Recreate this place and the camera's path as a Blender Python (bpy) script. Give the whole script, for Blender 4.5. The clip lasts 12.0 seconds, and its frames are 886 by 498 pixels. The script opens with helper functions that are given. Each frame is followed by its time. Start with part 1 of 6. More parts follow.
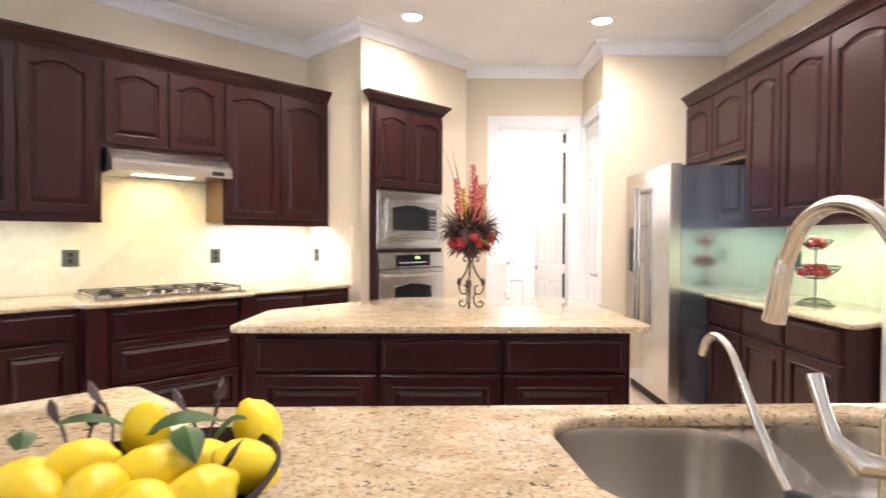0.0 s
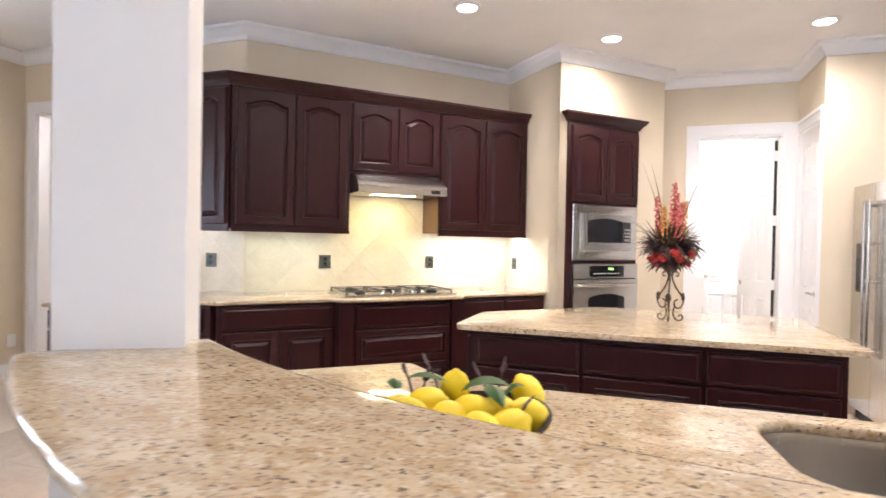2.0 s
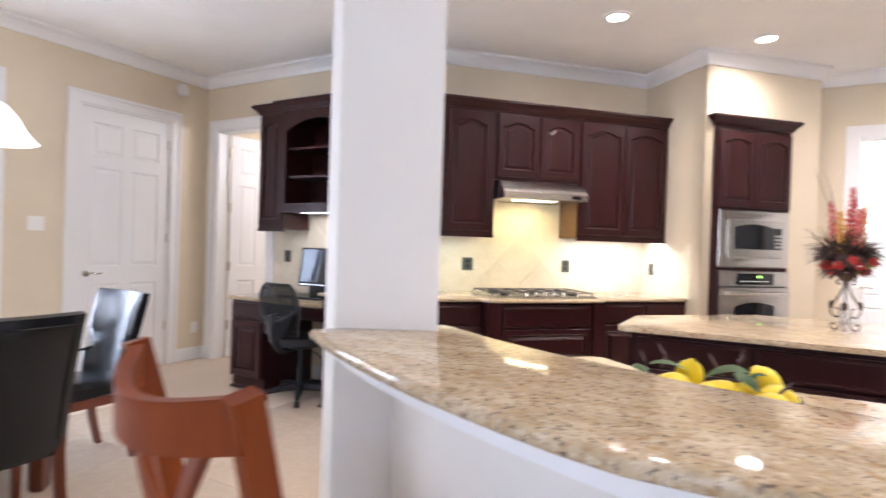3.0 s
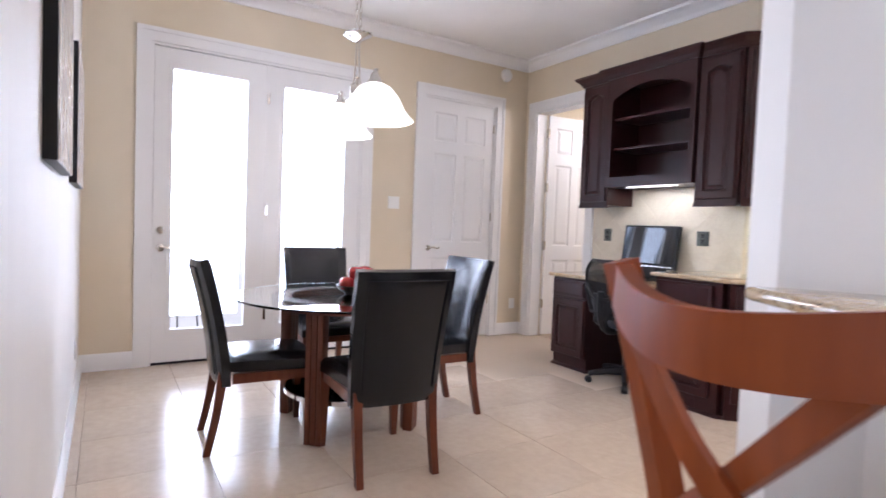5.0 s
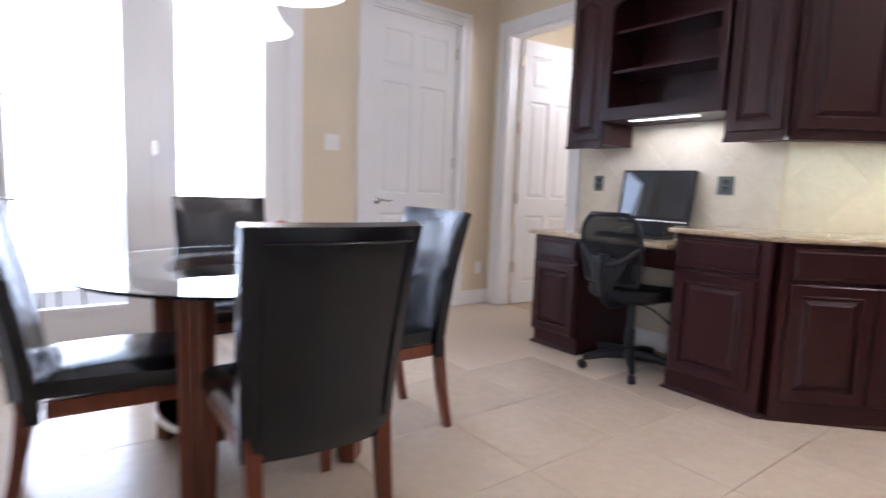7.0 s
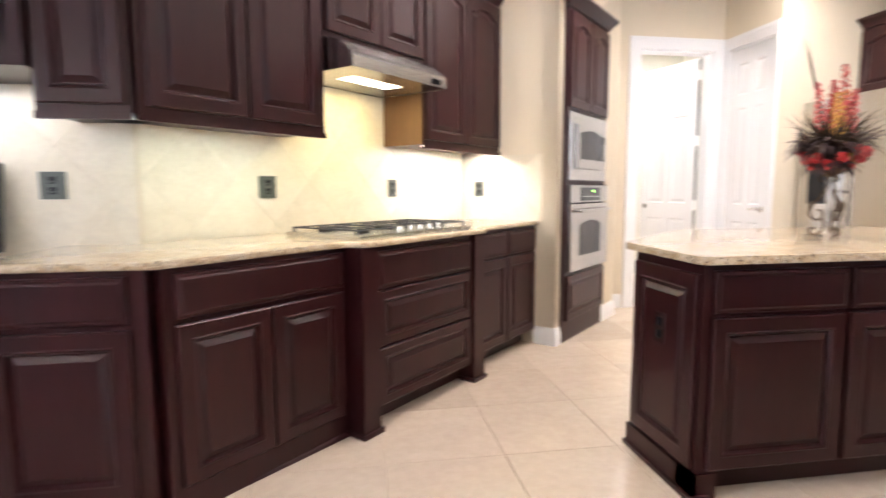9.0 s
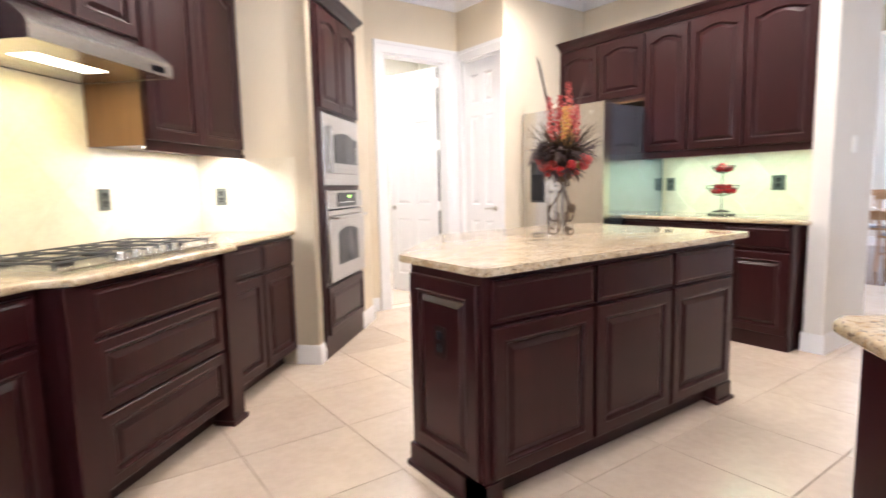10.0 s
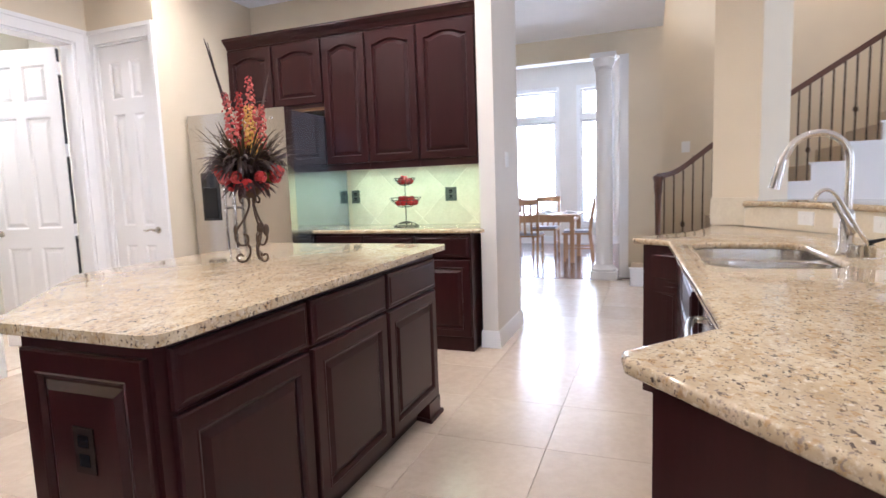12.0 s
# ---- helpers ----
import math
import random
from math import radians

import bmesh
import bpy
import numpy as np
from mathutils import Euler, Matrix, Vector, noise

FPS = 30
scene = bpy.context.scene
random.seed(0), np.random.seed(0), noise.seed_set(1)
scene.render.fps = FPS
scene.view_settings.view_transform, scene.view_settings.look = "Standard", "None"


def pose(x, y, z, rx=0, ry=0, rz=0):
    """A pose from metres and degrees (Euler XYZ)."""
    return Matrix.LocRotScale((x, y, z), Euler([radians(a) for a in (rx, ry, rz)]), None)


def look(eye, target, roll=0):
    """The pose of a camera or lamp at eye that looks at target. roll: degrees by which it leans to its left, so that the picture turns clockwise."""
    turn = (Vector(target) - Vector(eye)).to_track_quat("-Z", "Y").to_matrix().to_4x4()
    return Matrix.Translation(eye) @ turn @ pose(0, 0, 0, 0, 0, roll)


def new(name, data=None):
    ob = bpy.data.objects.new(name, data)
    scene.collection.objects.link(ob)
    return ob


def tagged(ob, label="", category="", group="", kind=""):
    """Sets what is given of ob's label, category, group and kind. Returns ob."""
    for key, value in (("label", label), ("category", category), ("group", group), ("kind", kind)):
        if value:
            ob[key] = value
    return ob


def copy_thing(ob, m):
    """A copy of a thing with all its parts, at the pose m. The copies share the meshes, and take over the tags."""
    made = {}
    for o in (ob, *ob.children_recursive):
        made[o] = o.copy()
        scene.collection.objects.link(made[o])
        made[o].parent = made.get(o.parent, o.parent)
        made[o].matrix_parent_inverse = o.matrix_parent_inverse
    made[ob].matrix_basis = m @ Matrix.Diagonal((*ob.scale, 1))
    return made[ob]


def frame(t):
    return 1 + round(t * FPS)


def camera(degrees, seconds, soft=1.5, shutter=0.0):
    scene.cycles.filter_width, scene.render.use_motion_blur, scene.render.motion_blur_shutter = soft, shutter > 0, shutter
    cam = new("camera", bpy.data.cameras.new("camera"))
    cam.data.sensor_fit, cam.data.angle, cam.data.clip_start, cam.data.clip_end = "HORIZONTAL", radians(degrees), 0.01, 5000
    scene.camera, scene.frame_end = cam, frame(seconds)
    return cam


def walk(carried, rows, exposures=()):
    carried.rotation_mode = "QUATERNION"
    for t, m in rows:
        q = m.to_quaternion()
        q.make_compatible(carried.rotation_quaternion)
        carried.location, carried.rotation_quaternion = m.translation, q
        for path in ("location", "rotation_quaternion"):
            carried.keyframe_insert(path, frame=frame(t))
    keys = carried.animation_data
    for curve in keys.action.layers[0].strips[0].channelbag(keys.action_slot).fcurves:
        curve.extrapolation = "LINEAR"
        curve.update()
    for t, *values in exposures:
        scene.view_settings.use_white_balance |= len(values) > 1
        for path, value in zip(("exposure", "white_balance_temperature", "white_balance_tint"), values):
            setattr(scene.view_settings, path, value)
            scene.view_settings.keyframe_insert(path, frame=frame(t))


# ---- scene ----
cam = camera(78.3, 12.0, shutter=0.5)
EXPOSURES = [(0.0, -0.09, 6200, 18), (2.5, -0.23, 6000, 19), (3.7, -0.26, 5900, 20), (5.5, -0.48, 5800, 22), (6.5, -0.54, 5680, 21), (7.5, -0.5, 5750, 18), (9.5, -0.02, 6000, 17), (10.5, -0.16, 5880, 17), (12.0, -0.46, 5720, 18)]
PATH = [
    (0, (-0.101, 0.469, 1.312), (-0.096, 2.469, 1.269), 0.2),
    (0.5, (-0.098, 0.391, 1.337), (-0.319, 2.378, 1.291), 0.5),
    (1, (-0.074, 0.29, 1.353), (-0.458, 2.253, 1.305), 0.8),
    (1.5, (-0.08, 0.154, 1.369), (-0.604, 2.084, 1.322), 0.8),
    (2, (-0.182, 0.089, 1.356), (-0.822, 1.983, 1.327), 1.1),
    (2.5, (-0.289, -0.114, 1.365), (-1.03, 1.744, 1.343), 1.0),
    (3, (-0.443, -0.24, 1.334), (-1.411, 1.51, 1.315), 1.8),
    (3.5, (-0.525, -0.356, 1.323), (-1.747, 1.227, 1.303), 1.5),
    (5.5, (-1.087, -0.218, 1.123), (-2.839, 0.740, 1.002), 2.5),
    (6, (-1.362, -0.056, 1.08), (-3.133, 0.868, 0.928), 2.5),
    (6.5, (-1.539, 0.035, 1.065), (-3.278, 1.001, 0.857), 2.5),
    (7, (-1.751, 0.246, 1.080), (-3.334, 1.449, 0.859), 2.2),
    (7.5, (-1.957, 0.478, 1.090), (-3.160, 2.061, 0.878), 1.1),
    (9.5, (-2.199, 1.387, 1.168), (-1.421, 3.216, 0.949), -0.6),
    (10, (-2.176, 1.502, 1.188), (-1.018, 3.116, 0.96), -1.2),
    (10.5, (-2.017, 1.632, 1.184), (-0.6, 3.025, 0.959), -1.5),
    (11, (-1.874, 1.719, 1.179), (-0.246, 2.86, 0.96), -2.1),
    (11.5, (-1.824, 1.766, 1.186), (-0.047, 2.653, 0.959), -1.8),
    (12, (-1.881, 1.865, 1.208), (-0.025, 2.578, 0.989), -2.0),
]
walk(cam, [(t, look(eye, target, roll)) for t, eye, target, roll in PATH], EXPOSURES)

# ---- world and light ----
world = bpy.data.worlds.new("sky")
scene.world = world
world.use_nodes = True
wn = world.node_tree
sky = wn.nodes.new("ShaderNodeTexSky")
sky.sky_type = "NISHITA"
sky.sun_disc = False
sky.sun_elevation, sky.sun_rotation = radians(52), radians(20)
wn.nodes["Background"].inputs["Strength"].default_value = 0.12
wn.links.new(sky.outputs[0], wn.nodes["Background"].inputs["Color"])


def lamp(name, kind, m, energy, color=(1, 1, 1), size=0.1, size_y=None, spot=None):
    d = bpy.data.lights.new(name, kind)
    d.energy, d.color = energy, color
    if kind == "AREA":
        d.shape = "RECTANGLE"
        d.size, d.size_y = size, size_y or size
    elif kind == "SUN":
        d.angle = size
    else:
        d.shadow_soft_size = size
    if spot:
        d.spot_size, d.spot_blend = radians(spot), 1.0
    ob = new(name, d)
    ob.matrix_world = m
    return ob


lamp("sun", "SUN", look((2, 6, 9), (0, 0, 0)), 3.0, (1.0, 0.95, 0.88), radians(0.5))
DAY = (0.74, 0.86, 1.0)
WARM = (1.0, 0.90, 0.77)
# daylight in the openings
for yc, w in ((0.425, 0.55), (1.31, 0.55)):
    lamp("door_daylight", "AREA", look((-5.78, yc, 1.35), (-4, yc, 1.2)), 28, DAY, w, 2.0)
for yc in (4.1, 2.9):
    lamp("dining_daylight", "AREA", look((9.72, yc, 1.7), (6, yc, 1.5)), 300, DAY, 0.7, 2.4)
for xc in (-0.9, 0.9, 2.7):
    lamp("living_daylight", "AREA", look((xc, -4.7, 1.55), (xc, 0, 1.5)), 57, DAY, 1.3, 1.9)
# recessed ceiling lamps; the last four are unseen, added to brighten the kitchen
DOWNLIGHTS_AND_FILL = [(-1.32, 3.9), (-0.34, 4.81), (1.18, 4.87), (0.75, 2.6), (-0.9, 2.2), (0.3, 1.25), (1.5, 3.5)]
for x, y in DOWNLIGHTS_AND_FILL:
    lamp("downlight_beam", "SPOT", look((x, y, 3.02), (x, y, 0)), 122 if y > 3.0 else 76, WARM, 0.07, spot=174)
# unseen fill spots without fixtures, added over the living room and hall
for x, y in ((-0.5, -2.0), (2.5, -2.0), (4.0, 3.2)):
    lamp("room_fill", "SPOT", look((x, y, 3.02), (x, y, 0)), 40, WARM, 0.08, spot=150)
# strip lamps under the wall cabinets and the hood lamp
DIAG = pose(0, 0, 0, 0, 0, 45)


def down(m, x, y, z):
    return m @ pose(x, y, z)


for u, w, e, c in ((0.75, 0.75, 3.2, (0.86, 1.0, 0.78)), (2.5, 0.8, 12, (1.0, 0.98, 0.88))):
    lamp("strip_light", "AREA", down(DIAG, u, 4.57, 1.418), e, c, w, 0.05)
lamp("hood_light", "AREA", down(DIAG, 1.62, 4.56, 1.735), 5.6, (1.0, 0.82, 0.30), 0.34, 0.07)
lamp("strip_light", "AREA", pose(-3.72, 3.56, 1.56), 3.2, (1.0, 0.99, 0.95), 0.6, 0.05)
lamp("strip_light", "AREA", pose(2.17, 3.75, 1.408), 8.5, (0.62, 1.0, 0.66), 0.05, 1.15)
# added to make the laundry bright; its true source is out of view
lamp("laundry_fill", "AREA", pose(0.9, 7.2, 2.9), 75, (0.98, 0.99, 1.0), 0.5, 0.5)
# unseen fill light without a fixture, added to brighten the stair wall
lamp("stairwell_fill", "POINT", pose(4.9, 0.0, 4.6), 85, WARM, 0.15)
# unseen fill light, added so the study behind the doorway looks bright
lamp("study_fill", "POINT", pose(-4.4, 5.0, 2.4), 85, (1.0, 0.98, 0.95), 0.15)
PENDANTS = [(-3.73, 1.0), (-4.38, 1.04)]
for x, y in PENDANTS:
    lamp("pendant_bulb", "POINT", pose(x, y, 1.82), 11, (1.0, 0.88, 0.72), 0.04)


# ---- materials ----
def shader(name, color, rough=0.5, metal=0.0, coat=0.0, spec=0.5, ior=None, trans=0.0):
    m = bpy.data.materials.new(name)
    m.use_nodes = True
    b = m.node_tree.nodes["Principled BSDF"]
    b.inputs["Base Color"].default_value = (*color, 1)
    b.inputs["Roughness"].default_value = rough
    b.inputs["Metallic"].default_value = metal
    b.inputs["Coat Weight"].default_value = coat
    b.inputs["Coat Roughness"].default_value = 0.12
    b.inputs["Specular IOR Level"].default_value = spec
    b.inputs["Transmission Weight"].default_value = trans
    if ior:
        b.inputs["IOR"].default_value = ior
    return m


def node(m, kind, **props):
    n = m.node_tree.nodes.new(kind)
    for key, value in props.items():
        n.inputs[key].default_value = value
    return n


def wire(m, a, b):
    m.node_tree.links.new(a, b)


def coords(m, scale=(1, 1, 1), rot=(0, 0, 0)):
    tc = m.node_tree.nodes.new("ShaderNodeTexCoord")
    mp = m.node_tree.nodes.new("ShaderNodeMapping")
    mp.inputs["Scale"].default_value = scale
    mp.inputs["Rotation"].default_value = rot
    wire(m, tc.outputs["Object"], mp.inputs["Vector"])
    return mp.outputs[0]


def ramp(m, fac, stops):
    r = m.node_tree.nodes.new("ShaderNodeValToRGB")
    el = r.color_ramp.elements
    while len(el) < len(stops):
        el.new(0.5)
    for e, (p, c) in zip(el, stops):
        e.position, e.color = p, (*c, 1)
    wire(m, fac, r.inputs[0])
    return r.outputs[0]


def noise_tex(m, vec, scale, detail=4.0, rough=0.55):
    n = node(m, "ShaderNodeTexNoise", Scale=scale, Detail=detail, Roughness=rough)
    wire(m, vec, n.inputs["Vector"])
    return n.outputs["Fac"]


def blend(m, fac, a, b, mode="MIX"):
    n = m.node_tree.nodes.new("ShaderNodeMix")
    n.data_type, n.blend_type = "RGBA", mode
    for slot, v in ((0, fac), (6, a), (7, b)):
        if hasattr(v, "is_linked"):
            wire(m, v, n.inputs[slot])
        else:
            n.inputs[slot].default_value = v if slot == 0 else (*v, 1)
    return n.outputs[2]


def bsdf(m):
    return m.node_tree.nodes["Principled BSDF"]


def relief(m, height, strength=0.2, dist=0.002):
    n = node(m, "ShaderNodeBump", Strength=strength, Distance=dist)
    wire(m, height, n.inputs["Height"])
    wire(m, n.outputs[0], bsdf(m).inputs["Normal"])


def wood(name, dark, light, rough, coat, scale=(14, 14, 1.2), spec=0.5):
    m = shader(name, dark, rough, coat=coat, spec=spec)
    v = coords(m, scale)
    grain = noise_tex(m, v, 2.6, 8, 0.65)
    big = noise_tex(m, coords(m, (1.5, 1.5, 0.6)), 1.4, 3)
    c = ramp(m, grain, [(0.32, dark), (0.72, light)])
    c = blend(m, big, c, tuple(x * 0.72 for x in dark), "MIX")
    wire(m, c, bsdf(m).inputs["Base Color"])
    rr = node(m, "ShaderNodeMapRange")
    wire(m, grain, rr.inputs[0])
    rr.inputs[3].default_value, rr.inputs[4].default_value = rough - 0.06, rough + 0.08
    wire(m, rr.outputs[0], bsdf(m).inputs["Roughness"])
    relief(m, grain, 0.06, 0.001)
    return m


def paint(name, color, rough=0.6, bump=0.12, tint=0.05):
    m = shader(name, color, rough, spec=0.35)
    v = coords(m)
    n1, n2 = noise_tex(m, v, 1.1, 3), noise_tex(m, v, 160, 3)
    wire(m, ramp(m, n1, [(0.3, tuple(c * (1 - tint) for c in color)), (0.7, tuple(min(1, c * (1 + tint)) for c in color))]), bsdf(m).inputs["Base Color"])
    relief(m, n2, bump, 0.0015)
    return m


def granite_mat():
    m = shader("granite", (0.55, 0.42, 0.26), 0.06, spec=0.5)
    v = coords(m, (1.0, 1.7, 1.3), (0, 0, radians(20)))
    base = ramp(m, noise_tex(m, v, 9, 6, 0.62), [(0.3, (0.42, 0.31, 0.18)), (0.5, (0.53, 0.415, 0.27)), (0.72, (0.64, 0.54, 0.385))])
    pale = ramp(m, noise_tex(m, v, 48, 3, 0.6), [(0.55, (0, 0, 0)), (0.66, (0.8, 0.8, 0.8))])
    base = blend(m, pale, base, (0.67, 0.575, 0.43))
    gold = ramp(m, noise_tex(m, coords(m, (1.2, 1.5, 1.1), (0, 0, radians(65))), 42, 4, 0.6), [(0.56, (0, 0, 0)), (0.64, (0.8, 0.8, 0.8))])
    base = blend(m, gold, base, (0.40, 0.25, 0.11))
    grey = ramp(m, noise_tex(m, coords(m, (1.3, 1.3, 1.3), (0, 0, radians(-30))), 85, 3, 0.6), [(0.57, (0, 0, 0)), (0.65, (0.9, 0.9, 0.9))])
    base = blend(m, grey, base, (0.26, 0.20, 0.155))
    lots = ramp(m, noise_tex(m, v, 5, 3, 0.5), [(0.35, (0.55, 0.55, 0.55)), (0.6, (1, 1, 1))])
    dark = ramp(m, noise_tex(m, v, 66, 3, 0.6), [(0.60, (0, 0, 0)), (0.64, (1, 1, 1))])
    dark = blend(m, 1.0, dark, lots, "MULTIPLY")
    base = blend(m, dark, base, (0.06, 0.042, 0.036))
    wire(m, base, bsdf(m).inputs["Base Color"])
    return m


def tile_mat(name, a, b, rough, scale=3.0):
    m = shader(name, a, rough, spec=0.5)
    info = m.node_tree.nodes.new("ShaderNodeObjectInfo")
    shift = node(m, "ShaderNodeVectorMath")
    shift.operation = "SCALE"
    shift.inputs["Scale"].default_value = 23.0
    wire(m, info.outputs["Random"], shift.inputs[0])
    moved = m.node_tree.nodes.new("ShaderNodeVectorMath")
    wire(m, coords(m), moved.inputs[0])
    wire(m, shift.outputs[0], moved.inputs[1])
    v = moved.outputs[0]
    n1, n2 = noise_tex(m, v, scale, 5, 0.6), noise_tex(m, v, scale * 9, 4, 0.6)
    c = ramp(m, n1, [(0.3, a), (0.7, b)])
    c = blend(m, 0.25, c, ramp(m, n2, [(0.35, tuple(x * 0.82 for x in a)), (0.65, b)]))
    mr = node(m, "ShaderNodeMapRange")
    wire(m, info.outputs["Random"], mr.inputs[0])
    mr.inputs[3].default_value, mr.inputs[4].default_value = 0.94, 1.05
    hsv = m.node_tree.nodes.new("ShaderNodeHueSaturation")
    wire(m, mr.outputs[0], hsv.inputs["Value"])
    wire(m, c, hsv.inputs["Color"])
    wire(m, hsv.outputs[0], bsdf(m).inputs["Base Color"])
    rr = node(m, "ShaderNodeMapRange")
    wire(m, n2, rr.inputs[0])
    rr.inputs[3].default_value, rr.inputs[4].default_value = rough - 0.05, rough + 0.07
    wire(m, rr.outputs[0], bsdf(m).inputs["Roughness"])
    relief(m, n1, 0.05, 0.003)
    return m


def steel_mat(name, color, rough, stretch):
    m = shader(name, color, rough, metal=1.0)
    grain = noise_tex(m, coords(m, stretch), 30, 3)
    wire(m, ramp(m, grain, [(0.3, tuple(c * 0.97 for c in color)), (0.7, color)]), bsdf(m).inputs["Base Color"])
    return m


def glow(name, color, strength):
    m = shader(name, color, 0.5)
    bsdf(m).inputs["Emission Color"].default_value = (*color, 1)
    bsdf(m).inputs["Emission Strength"].default_value = strength
    return m


CHERRY = wood("cherry_wood", (0.026, 0.0056, 0.0064), (0.050, 0.0104, 0.0104), 0.31, 0.0, spec=0.30)
# lighter brown wood; on the cabinet side it holds lamp light on cherry
CHERRY_IN = wood("lit_side_brown_wood", (0.12, 0.055, 0.02), (0.2, 0.1, 0.04), 0.4, 0.1)
CHAIRWOOD = wood("chair_wood", (0.12, 0.028, 0.011), (0.22, 0.06, 0.023), 0.34, 0.0, spec=0.35)
STOOLWOOD = wood("stool_wood", (0.19, 0.036, 0.007), (0.29, 0.066, 0.013), 0.42, 0.0, spec=0.18)
WICKER = wood("dark_wicker", (0.022, 0.011, 0.008), (0.05, 0.026, 0.017), 0.6, 0.0, (40, 40, 40), 0.2)
OAK = wood("light_wood", (0.42, 0.23, 0.11), (0.55, 0.33, 0.17), 0.4, 0.2)
DARKFLOOR = wood("dark_floor_wood", (0.09, 0.028, 0.015), (0.16, 0.055, 0.03), 0.16, 0.3, (3, 22, 1))
RAILWOOD = wood("rail_wood", (0.10, 0.036, 0.02), (0.19, 0.075, 0.04), 0.3, 0.3)
WALL = paint("beige_wall_paint", (0.70, 0.605, 0.455))
# on the breakfast wall this paler tone stands for daylight on the beige
WALLPALE = paint("pale_daylit_wall_paint", (0.74, 0.70, 0.645))
CEIL = paint("ceiling_paint", (0.90, 0.89, 0.875), 0.8, 0.2)
WHITE = paint("white_trim_paint", (0.82, 0.81, 0.80), 0.35, 0.03, 0.02)
LAUNDRYWHITE = paint("laundry_wall_paint", (0.66, 0.63, 0.54), 0.6)
GRANITE = granite_mat()
TILE = tile_mat("floor_tile", (0.57, 0.455, 0.345), (0.64, 0.53, 0.415), 0.195, 2.2)
GROUT = paint("grout", (0.60, 0.49, 0.375), 0.7, 0.2)
SPLASH = tile_mat("travertine_tile", (0.64, 0.56, 0.42), (0.74, 0.67, 0.53), 0.35, 6.0)
STEEL = steel_mat("brushed_steel", (0.60, 0.58, 0.55), 0.24, (1, 14, 1))
STEELH = steel_mat("brushed_steel_across", (0.62, 0.60, 0.57), 0.25, (1, 1, 14))
NICKEL = steel_mat("brushed_nickel", (0.66, 0.62, 0.56), 0.24, (20, 20, 20))
CHROME = shader("chrome", (0.8, 0.8, 0.8), 0.08, 1.0)
BLACKGLASS = shader("black_glass", (0.012, 0.012, 0.014), 0.05, spec=0.6)
BLACK = shader("black_plastic", (0.011, 0.011, 0.013), 0.42, spec=0.3)
SIDEGREY = shader("grey_appliance_side", (0.40, 0.46, 0.55), 0.13, 0.92)
BROWNPLASTIC = shader("dark_brown_plastic", (0.016, 0.009, 0.008), 0.5, spec=0.2)
IRON = shader("black_iron", (0.022, 0.018, 0.016), 0.45, 0.6)
BRONZE = shader("aged_bronze", (0.085, 0.055, 0.035), 0.4, 0.7)
GLASS = shader("clear_glass", (0.93, 0.97, 0.96), 0.0, trans=1.0, ior=1.45)
PANE = shader("window_glass", (1, 1, 1), 0.0, trans=1.0, ior=1.02)
PEWTER = shader("pewter_tile", (0.11, 0.12, 0.105), 0.4, 0.6)
PLATE = shader("white_plastic", (0.82, 0.81, 0.78), 0.35)
CARPET = paint("stair_carpet", (0.56, 0.45, 0.33), 0.95, 0.8)
SHADEGLASS = glow("opal_shade_glass", (1.0, 0.95, 0.86), 3.2)
LAMPGLOW = glow("lamp_lens", (1.0, 0.93, 0.82), 18.0)
STRIPGLOW = glow("strip_lens", (1.0, 0.98, 0.92), 7.0)
HOODGLOW = glow("hood_lens", (1.0, 0.93, 0.66), 12.0)
# glowing material that stands for overexposed daylight outdoors
OUTSIDE = glow("outdoor_glow", (0.90, 0.96, 1.0), 8.0)


def leather_mat():
    m = shader("black_leather", (0.008, 0.009, 0.012), 0.22, spec=0.38)
    v = coords(m)
    n = noise_tex(m, v, 260, 3)
    relief(m, n, 0.12, 0.0008)
    wire(m, ramp(m, noise_tex(m, v, 6, 4), [(0.3, (0.0045, 0.005, 0.008)), (0.7, (0.008, 0.009, 0.013))]), bsdf(m).inputs["Base Color"])
    return m


LEATHER = leather_mat()


def fruit_mat(name, a, b, rough):
    m = shader(name, a, rough)
    v = coords(m)
    wire(m, ramp(m, noise_tex(m, v, 14, 3), [(0.35, a), (0.65, b)]), bsdf(m).inputs["Base Color"])
    relief(m, noise_tex(m, v, 320, 2), 0.2, 0.0008)
    return m


LEMON = fruit_mat("lemon_skin", (0.82, 0.60, 0.008), (0.90, 0.70, 0.02), 0.35)
APPLE = fruit_mat("apple_skin", (0.22, 0.008, 0.013), (0.36, 0.03, 0.024), 0.2)
LEAF = fruit_mat("green_leaf", (0.025, 0.07, 0.010), (0.05, 0.11, 0.018), 0.5)
DARKLEAF = fruit_mat("dark_leaf", (0.035, 0.016, 0.018), (0.06, 0.03, 0.025), 0.6)
GRASSLEAF = fruit_mat("dried_grass", (0.045, 0.028, 0.014), (0.095, 0.06, 0.026), 0.6)
REDFLOWER = fruit_mat("red_petal", (0.36, 0.012, 0.012), (0.50, 0.035, 0.03), 0.6)
PINKFLOWER = fruit_mat("coral_petal", (0.46, 0.05, 0.05), (0.60, 0.13, 0.10), 0.6)
BERRYGREEN = fruit_mat("olive_bud", (0.20, 0.19, 0.03), (0.34, 0.27, 0.05), 0.6)
GOLDFLOWER = fruit_mat("amber_petal", (0.55, 0.24, 0.03), (0.66, 0.36, 0.08), 0.6)


